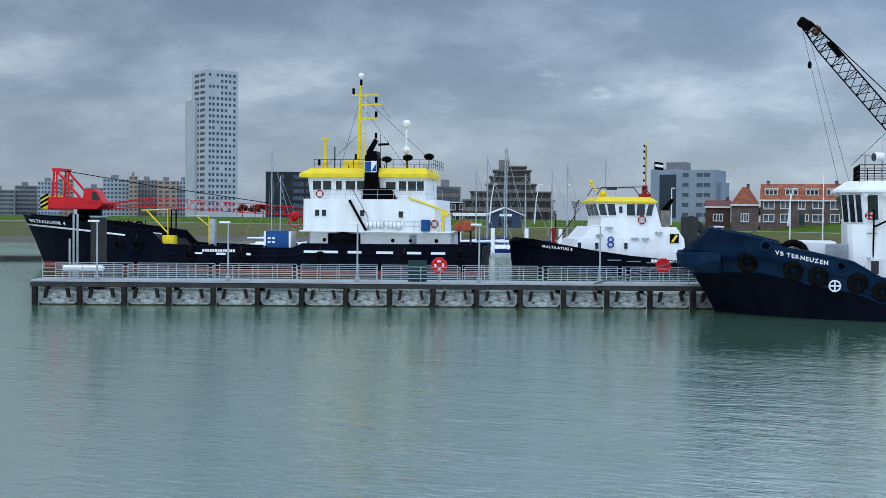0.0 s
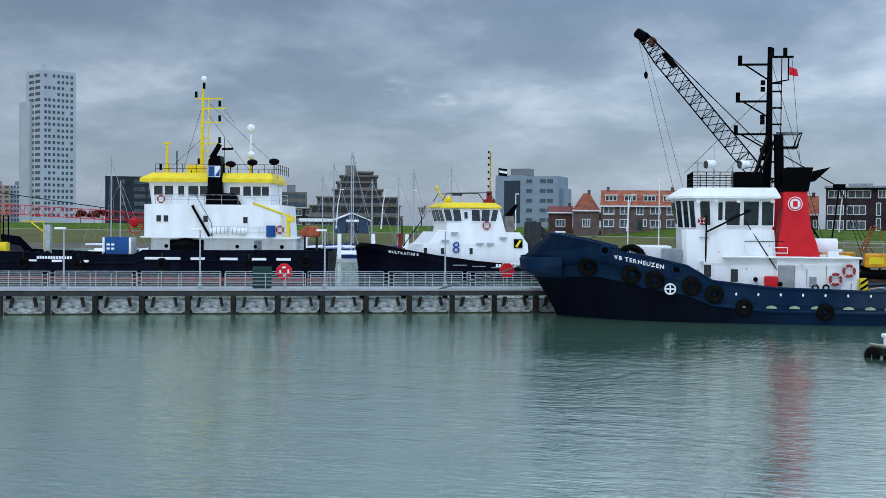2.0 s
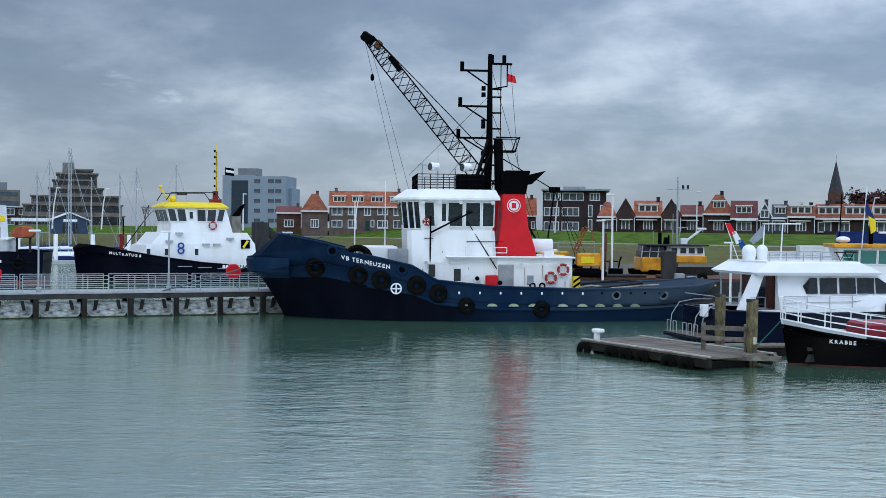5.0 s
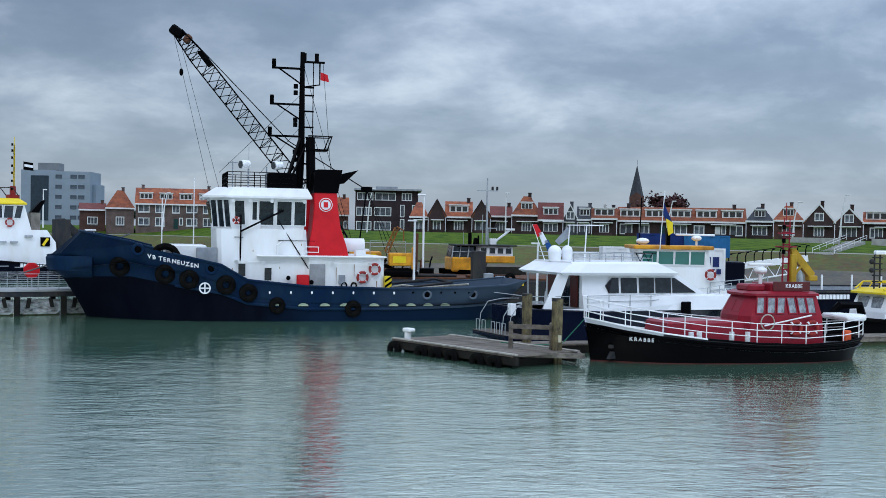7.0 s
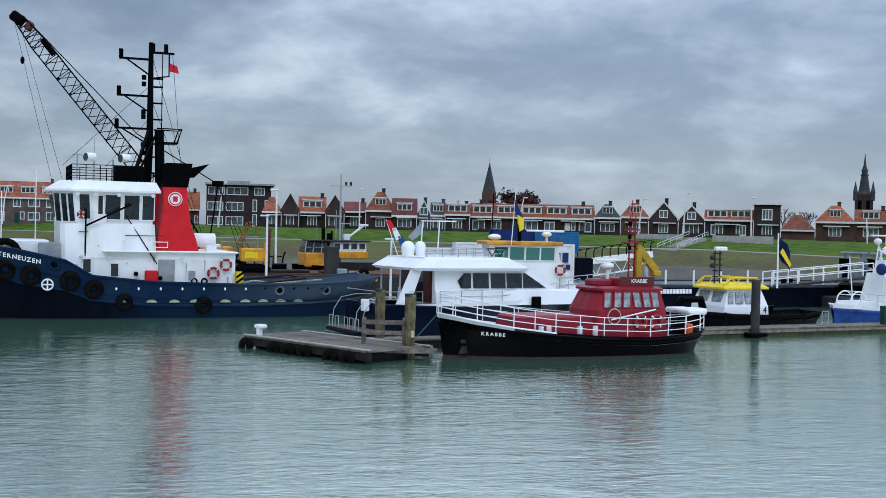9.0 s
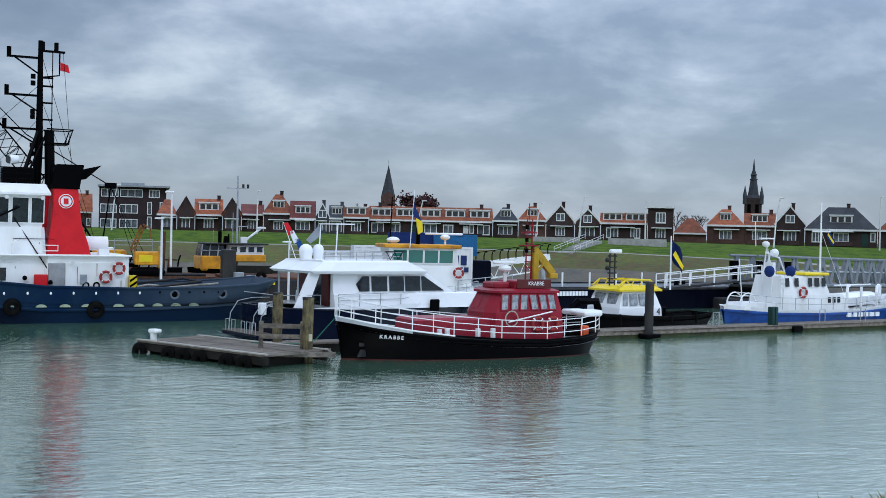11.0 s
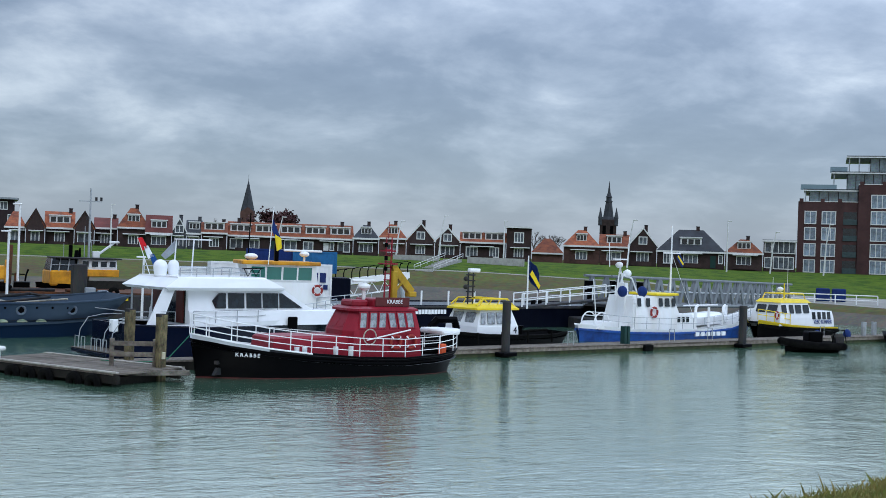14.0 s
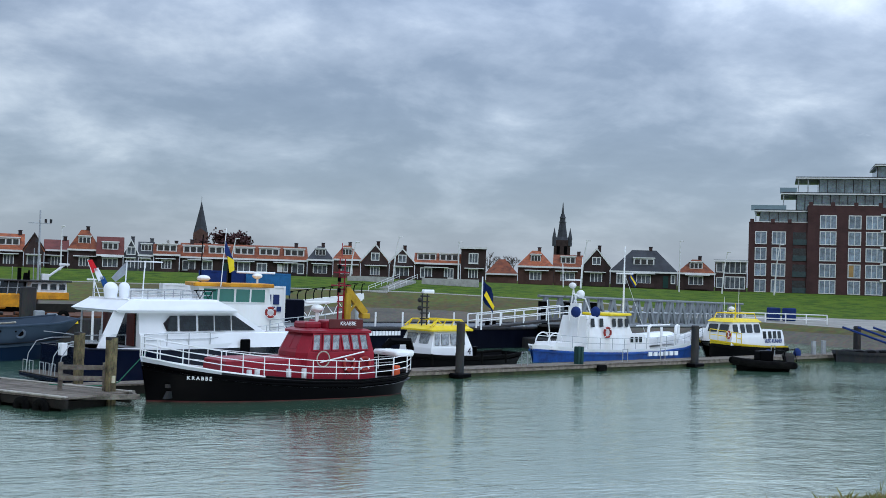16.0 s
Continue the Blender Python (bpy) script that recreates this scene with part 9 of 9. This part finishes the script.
# yellow workboat with white house
wk = thing("workboat", berth((10.0, 97), (19.5, 97.5), 2.4), "orange-yellow workboat with white wheelhouse and grey roof", "boat")
WS = [(0.6, 0.3, 1.2, 0.8, 2.3), (1.9, 1.8, 2.2, 1.8, 2.3), (4, 4, 2.4, 2.2, 2.2), (6.8, 6.8, 2.3, 2.0, 2.2)]
hull(wk, WS, [("hull", 0.0, 1.0, BLACK)], DARKGREY, 0.3)
bm = B()
box(bm, 0.95, 2.6, -2.0, 2.0, 2.1, 3.35, bevel=0.12)
part("engine_cover", bm, OCHRE, wk)
bm = B()
box(bm, 2.6, 6.35, -2.0, 2.0, 2.9, 3.48, bevel=0.05)
part("house", bm, OCHRE, wk)
bm = B()
cabin(bm, (3.2, 6.25, 1.9), (3.2, 6.2, 1.85), 3.48, 4.3)
part("wheelhouse", bm, WHITE, wk)
for x in (3.65, 4.4, 5.1, 5.8):
    window(wk, x, -1.92, 3.92, 0.5, 0.46, GLASS, WHITE, fw=0.04)
bm = B()
box(bm, 1.3, 6.5, -2.2, 2.2, 4.3, 4.42, bevel=0.03)
part("roof", bm, DARKGREY, wk)
bm = B()
for x in (0.95, 1.6, 2.3, 3.0):
    line(bm, [(x, -1.9, 3.3), (x + 0.12, -1.8, 4.3)], 0.05)
line(bm, [(0.95, -1.9, 3.8), (3.0, -1.9, 3.8)], 0.03)
part("cab_frame", bm, STEEL, wk)
bm = B()
cabin(bm, (1.0, 3.1, 1.75), (1.15, 3.1, 1.65), 3.35, 4.28)
part("cab", bm, GLASS, wk, "dark glazed cab")
bm = B()
line(bm, [(4.9, 0, 4.6), (6.3, 0, 5.7)], 0.1)
box(bm, 5.9, 6.7, -0.15, 0.15, 5.66, 5.84, bevel=0.03)
box(bm, 4.55, 5.1, -0.25, 0.25, 4.42, 4.95, bevel=0.03)
part("deck_crane", bm, WHITE, wk)
bm = B()
rod(bm, (2.8, 0, 4.42), (2.8, 0, 5.4), 0.16, n=10)
part("exhaust", bm, BLACK, wk)
for x, z, r_ in ((3.35, 5.0, 0.22), (3.6, 5.2, 0.1), (3.95, 7.0, 0.04), (4.3, 7.3, 0.045), (4.5, 5.9, 0.03), (2.3, 5.5, 0.03)):
    bm = B()
    rod(bm, (x, 0.3, 4.42), (x, 0.3, z), r_, r_ * 0.7, 8)
    part("roof_post", bm, BLACK if r_ > 0.05 else STEEL, wk)
for k in range(4):
    tyre(wk, 3.2 + 0.9 * k, -2.5, 1.9, 0.4, 0.15)
am = thing("antenna_mast", pose(14.05, 99.1, 1.5), "tall thin grey mast with crosstrees and lamps", "mast")
bm = B()
rod(bm, (0, 0, 0), (0, 0, 8.6), 0.12, 0.06, 8)
part("pole", bm, STEEL, am)
bm = B()
box(bm, -0.9, 0.9, -0.04, 0.04, 7.5, 7.58)
box(bm, -0.1, 0.85, -0.04, 0.04, 4.3, 4.38)
part("crosstree", bm, STEEL, am)
for x, z in ((-0.2, 6.0), (0.45, 7.6), (0.85, 7.6), (0.8, 4.4)):
    bm = B()
    rod(bm, (x, 0, z), (x, 0, z + 0.3), 0.1, n=8)
    part("lamp", bm, DARKGREY, am)

# ---- white-housed tug with green panes behind the yacht ----
gt_ = thing("workboat", berth((17.5, 74.0), (28.5, 72.6), 2.6), "white-housed workboat with green panes and orange roof edge", "boat")
GS = [(0, -0.3, 1.8, 1.6, 1.6), (3, 3, 2.6, 2.4, 1.5), (8, 8, 2.6, 2.4, 1.5), (12, 12.6, 1.0, 0.5, 2.2)]
hull(gt_, GS, [("hull", 0.0, 1.0, NAVY)], GREYP, 0.2)
bm = B()
loft(bm, [[(x0, -w, z), (x1, -w, z), (x1, w, z), (x0, w, z)] for z, x0, x1, w in ((1.3, 2.4, 9.2, 2.2), (3.45, 2.6, 7.7, 2.0))])
part("deckhouse", bm, WHITE, gt_)
bm = B()
loft(bm, [[(x0, -w, z), (x1, -w, z), (x1, w, z), (x0, w, z)] for z, x0, x1, w in ((3.45, 3.2, 7.7, 1.9), (4.62, 2.9, 7.5, 2.1))])
part("wheelhouse", bm, WHITE, gt_)
for x, w in ((3.7, 0.9), (4.75, 0.95), (5.8, 0.9), (6.8, 0.9)):
    window(gt_, x, -2.02, 4.05, w, 0.85, GREENGLASS, WHITE, fw=0.05, lean=-9)
bm = B()
box(bm, 2.6, 7.8, -2.35, 2.35, 4.6, 4.85, bevel=0.05)
part("roof", bm, OCHRE, gt_, "orange roof edge")
bm = B()
ball(bm, (3.4, -0.8, 5.1), 0.45, 0.4, 0.22, 12)
rod(bm, (7.0, -0.5, 4.85), (7.0, -0.5, 5.3), 0.08)
ball(bm, (7.0, -0.5, 5.35), 0.35, 0.35, 0.2, 12)
box(bm, 5.6, 8.2, -0.6, -0.4, 5.5, 5.64, bevel=0.04)
part("radar", bm, WHITE_GLOSS, gt_)
lifering(gt_, 7.6, -2.35, 3.0, 0.38)
bm = B()
box(bm, 4.9, 5.15, -1.2, -0.8, 4.85, 6.0)
part("exhaust", bm, BLACK, gt_)
bm = B()
rod(bm, (3.3, 0, 4.85), (3.4, 0, 8.0), 0.04)
part("aerial", bm, BLACK, gt_)
railing("side_rail", [(7.6, -2.3, 1.5), (11.5, -1.5, 1.9)], 1.0, STEEL, gt_, rails=2, r=0.03, gap=1.0)
fg = thing("flag", pose(21.7, 73.4, 6.0), "blue and yellow flag hanging on a white staff", "flag", "blue and yellow flags")
bm = B()
rod(bm, (0, 0, -1.4), (0.25, 0, 2.4), 0.03)
part("staff", bm, WHITE, fg)
bm = B()
slab(bm, [(0.2, 1.6), (0.75, 0.4), (0.95, -0.1), (0.5, 0.2), (0.15, 0.9)], -0.04, 0.04)
part("field", bm, CANVAS, fg)
bm = B()
slab(bm, [(0.35, 0.6), (0.8, 0.35), (0.85, -0.3), (0.55, -0.5)], -0.06, 0.06)
part("stripe", bm, YELLOW, fg)


def container(x, y, z, rz, L, W, H, m_, label, bars=()):
    c = thing("shipping_container", pose(x, y, z, 0, 0, rz), label, "container", "containers")
    bm = B()
    n = int(L / 0.28)
    pts = []
    for i in range(n + 1):
        xx = L * i / n
        pts.append((xx, 0.0 if (i // 2) % 2 else 0.05))
    rows = [[bm.verts.new((a, b, zz)) for a, b in pts] for zz in (0.12, H - 0.12)]
    for i in range(n):
        bm.faces.new((rows[0][i], rows[0][i + 1], rows[1][i + 1], rows[1][i]))
    box(bm, 0, L, 0.06, W, 0.02, H - 0.02)
    part("body", bm, m_, c)
    bm = B()
    for zz in (0.0, H - 0.14):
        box(bm, 0, L, -0.02, 0.08, zz, zz + 0.14)
    for xx in (0.0, L - 0.14):
        box(bm, xx, xx + 0.14, -0.02, 0.08, 0.14, H - 0.14)
    part("frame", bm, m_, c)
    for x0, x1, z0, z1, mm in bars:
        bm = B()
        box(bm, x0, x1, -0.04, 0.0, z0, z1)
        part("letter_bar", bm, mm, c)
    return c


NB = mat("navy lettering", (0.015, 0.03, 0.13), 0.5)
bars = [(5.4 + 0.58 * k, 5.4 + 0.58 * k + 0.44, 1.45, 2.15, NB) for k in range(5)] + [(6.3 + 0.42 * k, 6.3 + 0.42 * k + 0.32, 0.95, 1.3, NB) for k in range(5)]
container(19.7, 80.6, 1.9, -8, 8.6, 2.4, 2.75, WHITE, "white shipping container with dark blue lettering bars", bars)
container(17.6, 83.2, 1.6, -8, 7.5, 2.4, 2.55, WHITE, "white corrugated shipping container")
container(33.0, 103.9, 3.55, -15, 4.1, 2.4, 2.0, CONTBLUE, "blue shipping container on the quay")
container(29.0, 105.5, 3.2, -15, 4.3, 2.4, 2.45, CANVAS, "dark blue shipping container on the quay")
bx = thing("container_barge", pose(16.5, 79.8, 0, 0, 0, -8), "dark flat barge carrying containers", "barge")
bm = B()
box(bm, 0, 14, 0, 7.5, -0.4, 1.6, bevel=0.1)
part("hull", bm, NAVY, bx)
bm = B()
for x in (4.2, 5.6, 7.0):
    box(bm, x, x + 0.9, 0.3, 1.2, 1.6, 3.4, bevel=0.05)
part("grey_box", bm, GREYP, bx)
bx2 = thing("quay_pontoon", pose(27.5, 102.5, 0, 0, 0, -15), "dark floating pontoon under the containers", "pontoon")
bm = B()
box(bm, 0.9, 10.2, 0.6, 5.5, -0.4, 3.2, bevel=0.1)
part("hull", bm, NAVY, bx2)

# ---- long black barge ----
bb = thing("hopper_barge", berth((21.5, 76.6), (56.5, 85.0), 4.0), "long black barge with grey deck and white rail posts", "barge")
BS = [(0.3, 0.0, 3.6, 3.4, 1.95), (2, 2, 4, 3.9, 1.9), (18, 18, 4, 3.9, 1.8), (33, 33, 4, 3.9, 1.75), (36, 36.2, 3.4, 3.0, 1.8)]
hull(bb, BS, [("hull", 0.0, 1.0, NAVY)], GREYP, 0.12)
strake(bb, BS, 0.92, 0.1, DARKGREY)
for k in range(12):
    bm = B()
    box(bm, 13.3 + 0.30 * k, 13.3 + 0.30 * k + 0.21, -4.08, -3.9, 1.15, 1.48)
    part("letter_bar", bm, LETTER, bb)
for k in range(9):
    bm = B()
    rod(bm, (12 + 2.6 * k, -3.8, 1.7), (12 + 2.6 * k, -3.8, 2.9), 0.07)
    part("rail_post", bm, WHITE, bb)
bm = B()
for x in (26.5, 27.2):
    rod(bm, (x, -3.3, 1.7), (x, -3.3, 2.2), 0.2, n=10)
part("bollard", bm, BLACK, bb)
bm = B()
line(bm, [(1.5, -3, 1.8), (3.0, -3, 4.2), (3.3, -3, 4.1)], 0.1)
part("grab_arm", bm, STEEL, bb)

# ---- gangways ----
gw = thing("gangway", pose(*polar(28.9, 88.5, 1.9)), "white-railed gangway from the barge to the bridge pontoon", "gangway")
d_ = Vector(polar(33.4, 93, 2.7)) - Vector(polar(28.9, 88.5, 1.9))
sd = Vector((-d_.y, d_.x, 0)).normalized() * 1.3
bm = B()
loft(bm, [[sd * 0 + Vector((0, 0, -0.16)), sd + Vector((0, 0, -0.16)), sd, Vector((0, 0, 0))], [d_ + Vector((0, 0, -0.16)), d_ + sd + Vector((0, 0, -0.16)), d_ + sd, d_]])
part("walkway", bm, DARKGREY, gw)
for o in (Vector((0, 0, 0)), sd):
    railing("handrail", [o, o + d_], 1.0, WHITE, gw, rails=2, r=0.045, gap=2.1)
fl_ = thing("flagpole", pose(*polar(29.15, 88, 1.8)), "white flagpole with a blue and yellow flag", "flag", "blue and yellow flags")
bm = B()
rod(bm, (0, 0, 0), (0, 0, 4.0), 0.07, 0.05)
part("pole", bm, WHITE, fl_)
bm = B()
loft(bm, [[(0.05, 0, 3.7), (0.05, 0, 2.3)], [(0.35, 0.12, 3.5), (0.35, 0.12, 1.9)], [(0.7, -0.08, 3.2), (0.7, -0.08, 1.6)], [(1.0, 0.05, 2.6), (1.0, 0.05, 1.2)]], closed=False)
bmesh.ops.solidify(bm, geom=bm.faces[:], thickness=0.03)
part("field", bm, CANVAS, fl_)
bm = B()
slab(bm, [(0.1, 2.6), (0.9, 1.5), (1.02, 1.75), (0.3, 2.9)], -0.14, -0.1)
part("stripe", bm, YELLOW, fl_)

br = thing("pontoon_bridge", pose(0, 0, 0), "grey steel truss footbridge leading to the shore", "bridge")
A0, A1 = Vector(polar(33.2, 97, 2.0)), Vector(polar(41.6, 131, 1.4))
dv = (A1 - A0)
nrm = Vector((-dv.y, dv.x, 0)).normalized()
for o in (0.0, 2.6):
    bm = B()
    for z, r_ in ((0.0, 0.16), (2.35, 0.13)):
        line(bm, [A0 + nrm * o + Vector((0, 0, z)), A1 + nrm * o + Vector((0, 0, z))], r_)
    part("chord", bm, mat("bridge grey paint", (0.20, 0.22, 0.235), 0.6), br)
    n = 16
    bm = B()
    slab(bm, [(-0.92, 0.0), (-0.58, 0.0), (0.18, 2.35), (-0.18, 2.35)], -0.09, 0.09)
    dm1 = mesh_of("diagonal", bm, mat("bridge grey paint", (0.20, 0.22, 0.235), 0.6, vary=0.25, scale=0.8))
    rz_ = math.degrees(math.atan2(dv.y, dv.x))
    for k in range(n):
        p = A0.lerp(A1, (k + 0.5) / n) + nrm * o
        piece("diagonal", dm1, br, Matrix.Translation(p) @ pose(0, 0, 0, 0, 0, rz_) @ Matrix.Diagonal((1.3, 1, 1, 1)))
        piece("diagonal", dm1, br, Matrix.Translation(p) @ pose(0, 0, 0, 0, 0, rz_ + 180) @ Matrix.Diagonal((1.3, 1, 1, 1)))
    bm = B()
    line(bm, [A0 + nrm * o + Vector((0, 0, 1.2)), A1 + nrm * o + Vector((0, 0, 1.2))], 0.07)
    part("handrail", bm, STEEL, br)
bm = B()
loft(bm, [[A0 + Vector((0, 0, -0.2)), A0 + nrm * 2.6 + Vector((0, 0, -0.2)), A0 + nrm * 2.6, A0], [A1 + Vector((0, 0, -0.2)), A1 + nrm * 2.6 + Vector((0, 0, -0.2)), A1 + nrm * 2.6, A1]])
part("deck", bm, DARKGREY, br)
for k in (0.02, 0.12):
    p = A0.lerp(A1, k)
    for o in (0, 2.6):
        q = p + nrm * o
        bm = B()
        rod(bm, (q.x, q.y, -2), (q.x, q.y, 3.9), 0.42, n=14)
        part("support_pile", bm, BLACK, br, smooth=True)
bm = B()
box(bm, -2.5, 4, -1.5, 4, -0.5, 0.9, bevel=0.1)
part("float", bm, DARKGREY, br, at=Matrix.Translation((A0.x, A0.y, 0)))

# gangway on white trestles at the dike steps
ga = thing("gangway", pose(*polar(19.3, 118, 1.7), 0, -8, -14), "white trussed gangway with black arched railings", "gangway")
bm = B()
box(bm, 0, 8.6, 0, 1.6, 0.3, 0.9)
part("walkway", bm, WHITE, ga)
for k in range(11):
    bm = B()
    x = 0.2 + 0.82 * k
    line(bm, [(x, 0, 0.9), (x + 0.05, -0.1, 1.5), (x + 0.2, -0.1, 1.85), (x + 0.45, -0.1, 1.85)], 0.06)
    part("arched_post", bm, BLACK, ga)
bm = B()
line(bm, [(0, 0, 1.9), (8.6, 0, 2.0)], 0.04)
part("handrail", bm, BLACK, ga)
bm = B()
line(bm, [(0, 0, 0.3), (1.4, 0, -0.9), (6.6, 0, -0.7), (8.4, 0, 0.3)], 0.08)
for k in range(4):
    line(bm, [(1.4 + 1.3 * k, 0, -0.85), (2.05 + 1.3 * k, 0, 0.3), (2.7 + 1.3 * k, 0, -0.85)], 0.05)
part("truss", bm, WHITE, ga)
for x in (0.6, 7.8):
    bm = B()
    rod(bm, (x, 0.8, -4), (x, 0.8, 0.3), 0.2, n=10)
    part("trestle", bm, STEEL, ga)

# ---- marina sailing yachts ----
SAILH = [(-32.62, 190, 16.0, 0.4), (-32.2, 200, 12.5, 0.0), (-22.62, 180, 13.2, 0.0), (-22.1, 190, 15.6, 0.2), (-21.25, 182, 17.0, 0.3), (-21.1, 200, 18.0, 0.0), (-20.25, 176, 12.4, 0.0), (-18.95, 178, 13.2, 0.0), (-18.15, 184, 14.4, 0.0), (-16.35, 190, 15.2, 0.0)]
for i, (az, r_, top, tilt) in enumerate(SAILH):
    sb = thing("sailing_yacht", pose(*polar(az, r_, 0), 0, 0, 10 + 25 * (i % 3)), "moored white sailing yacht with bare mast", "sailing yacht", "marina yachts")
    bm = B()
    loft(bm, [[(-4.5, -1.2, 0.1), (-4.5, 1.2, 0.1), (-4.5, 1.3, 1.0), (-4.5, -1.3, 1.0)], [(0, -1.6, 0.0), (0, 1.6, 0.0), (0, 1.75, 1.05), (0, -1.75, 1.05)], [(4.5, -0.1, 0.2), (4.5, 0.1, 0.2), (5.2, 0.12, 1.4), (5.2, -0.12, 1.4)]])
    part("hull", bm, WHITE_GLOSS if i % 3 else CANVAS, sb, smooth=True)
    bm = B()
    cabin(bm, (-2, 2.2, 1.1), (-1.8, 1.6, 0.9), 1.0, 1.55)
    part("cabin", bm, WHITE_GLOSS, sb)
    bm = B()
    rod(bm, (0.6, 0, 1), (0.6, 0, top), 0.11, 0.08, 8)
    part("mast", bm, STEEL, sb)
    bm = B()
    line(bm, [(0.6, 0, top * 0.98), (5.0, 0, 1.3)], 0.05 if tilt else 0.03, 5)
    line(bm, [(0.6, 0, top * 0.98), (-4.4, 0, 1.1)], 0.02, 4)
    for s_ in (-1, 1):
        line(bm, [(0.6, 0, top * 0.95), (0.6, s_ * 0.9, top * 0.55), (0.5, s_ * 1.6, 1.1)], 0.015, 4)
    part("rigging", bm, GREYP, sb)
    bm = B()
    rod(bm, (0.6, 0, 2.2), (-3.6, 0, 2.1), 0.2, 0.12, 8)
    part("boom_cover", bm, CANVAS if i % 2 else WHITE, sb)
for i, (az, r_, L, rz, cover) in enumerate(((-22.6, 186, 5.2, 15, CANVAS), (-22.25, 196, 6.0, -20, WHITE), (-21.95, 188, 5.0, 30, BLUEP), (-21.6, 200, 6.2, 5, WHITE), (-21.2, 190, 5.4, -10, CANVAS), (-20.8, 196, 5.6, 25, WHITE), (-17.4, 190, 6.0, 12, WHITE))):
    mb = thing("motor_boat", pose(*polar(az, r_, 0), 0, 0, rz), "small white motor boat moored in the marina" if cover is WHITE else "small white motor boat under a blue cover", "motor boat", "marina motor boats")
    bm = B()
    loft(bm, [[(-L / 2, -1.1, 0), (-L / 2, 1.1, 0), (-L / 2, 1.2, 0.9), (-L / 2, -1.2, 0.9)], [(0, -1.2, 0), (0, 1.2, 0), (0, 1.4, 1.05), (0, -1.4, 1.05)], [(L * 0.42, -0.1, 0.1), (L * 0.42, 0.1, 0.1), (L * 0.5, 0.15, 1.35), (L * 0.5, -0.15, 1.35)]])
    part("hull", bm, WHITE_GLOSS, mb, smooth=True)
    bm = B()
    cabin(bm, (-L * 0.3, L * 0.2, 1.1), (-L * 0.26, L * 0.08, 0.9), 0.98, 2.0)
    cb = part("cabin", bm, cover, mb)
    if cover is WHITE:
        for k in (-1, 0):
            window(cb, L * 0.14 * k, -1.06, 1.55, L * 0.1, 0.45, GLASS, None, lean=11)
    bm = B()
    line(bm, [(L * 0.45, 0, 1.9), (L * 0.25, -1.0, 1.75), (-L * 0.1, -1.25, 1.65), (-L * 0.1, -1.25, 1.0)], 0.025)
    part("bow_rail", bm, STEEL, mb)
mp_ = thing("marina_jetty", pose(*polar(-20, 172, 0), 0, 0, 18), "pale marina finger pontoon with white piles", "pontoon")
bm = B()
box(bm, -14, 14, 0, 2, -0.2, 0.5, bevel=0.05)
part("deck", bm, DECKCON, mp_)
for x in (-10, -5, 0, 5, 10):
    bm = B()
    rod(bm, (x, 1, -1), (x, 1, 4.2), 0.3, n=10)
    part("pile", bm, WHITE, mp_, smooth=True)
# mooring posts and a low pontoon beyond the salvage ship's bow
lp_ = thing("harbour_pontoon", pose(-110, 100, 0, 0, 0, 42), "dark low pontoon with pale mooring posts", "pontoon")
bm = B()
box(bm, -8, 12, 0, 3, -0.3, 0.55, bevel=0.05)
part("deck", bm, DARKGREY, lp_)
for x in (-2.5, 0.5, 3.5):
    bm = B()
    rod(bm, (x, 1.5, -1), (x, 1.5, 4.4), 0.38, n=12)
    part("post", bm, STEEL, lp_, smooth=True)

# ---- blue boat sterns and gear beside the right-hand pile ----
sp2 = thing("blue_workboat", pose(69.5, 67.5, 0, 0, 0, -12), "blue open boat with raised steel spars at the walkway", "boat")
BS2 = [(0, -0.2, 0.3, 0.1, 0.9), (2, 2, 1.4, 1.1, 0.8), (7, 7, 1.6, 1.3, 0.8), (10, 10.2, 1.2, 0.9, 0.9)]
hull(sp2, BS2, [("hull", 0.0, 1.0, DARKGREY)], BLACK, 0.3)
for k in range(3):
    bm = B()
    line(bm, [(0.6 + 1.6 * k, 0.3 * k, 2.7), (7.0 + 1.6 * k, 0.3 * k, 0.8)], 0.09)
    part("spar", bm, CANVAS, sp2, "navy blue spar")
bm = B()
for k in range(6):
    ball(bm, (1 + 1.1 * k, 0, 0.75), 0.7, 0.7, 0.25, 8)
part("net_heap", bm, BLACK, sp2)
bins = thing("waste_bins", pose(*polar(42.7, 137, 1.8), 0, 0, -42), "row of dark blue wheeled bins by the road", "bins")
for k in range(2):
    bm = B()
    box(bm, 1.7 * k, 1.7 * k + 1.5, 0, 1.0, 0.15, 1.6, bevel=0.1)
    part("bin", bm, CANVAS, bins)
rr_ = thing("road_railing", pose(*polar(42.0, 134, 1.7), 0, 0, -42), "white two-bar railing along the quay road", "railing", kind="structure")
railing("rail", [(-5, 0, 0), (8, 0, 0)], 1.1, WHITE, rr_, rails=2, r=0.06, gap=2.0)
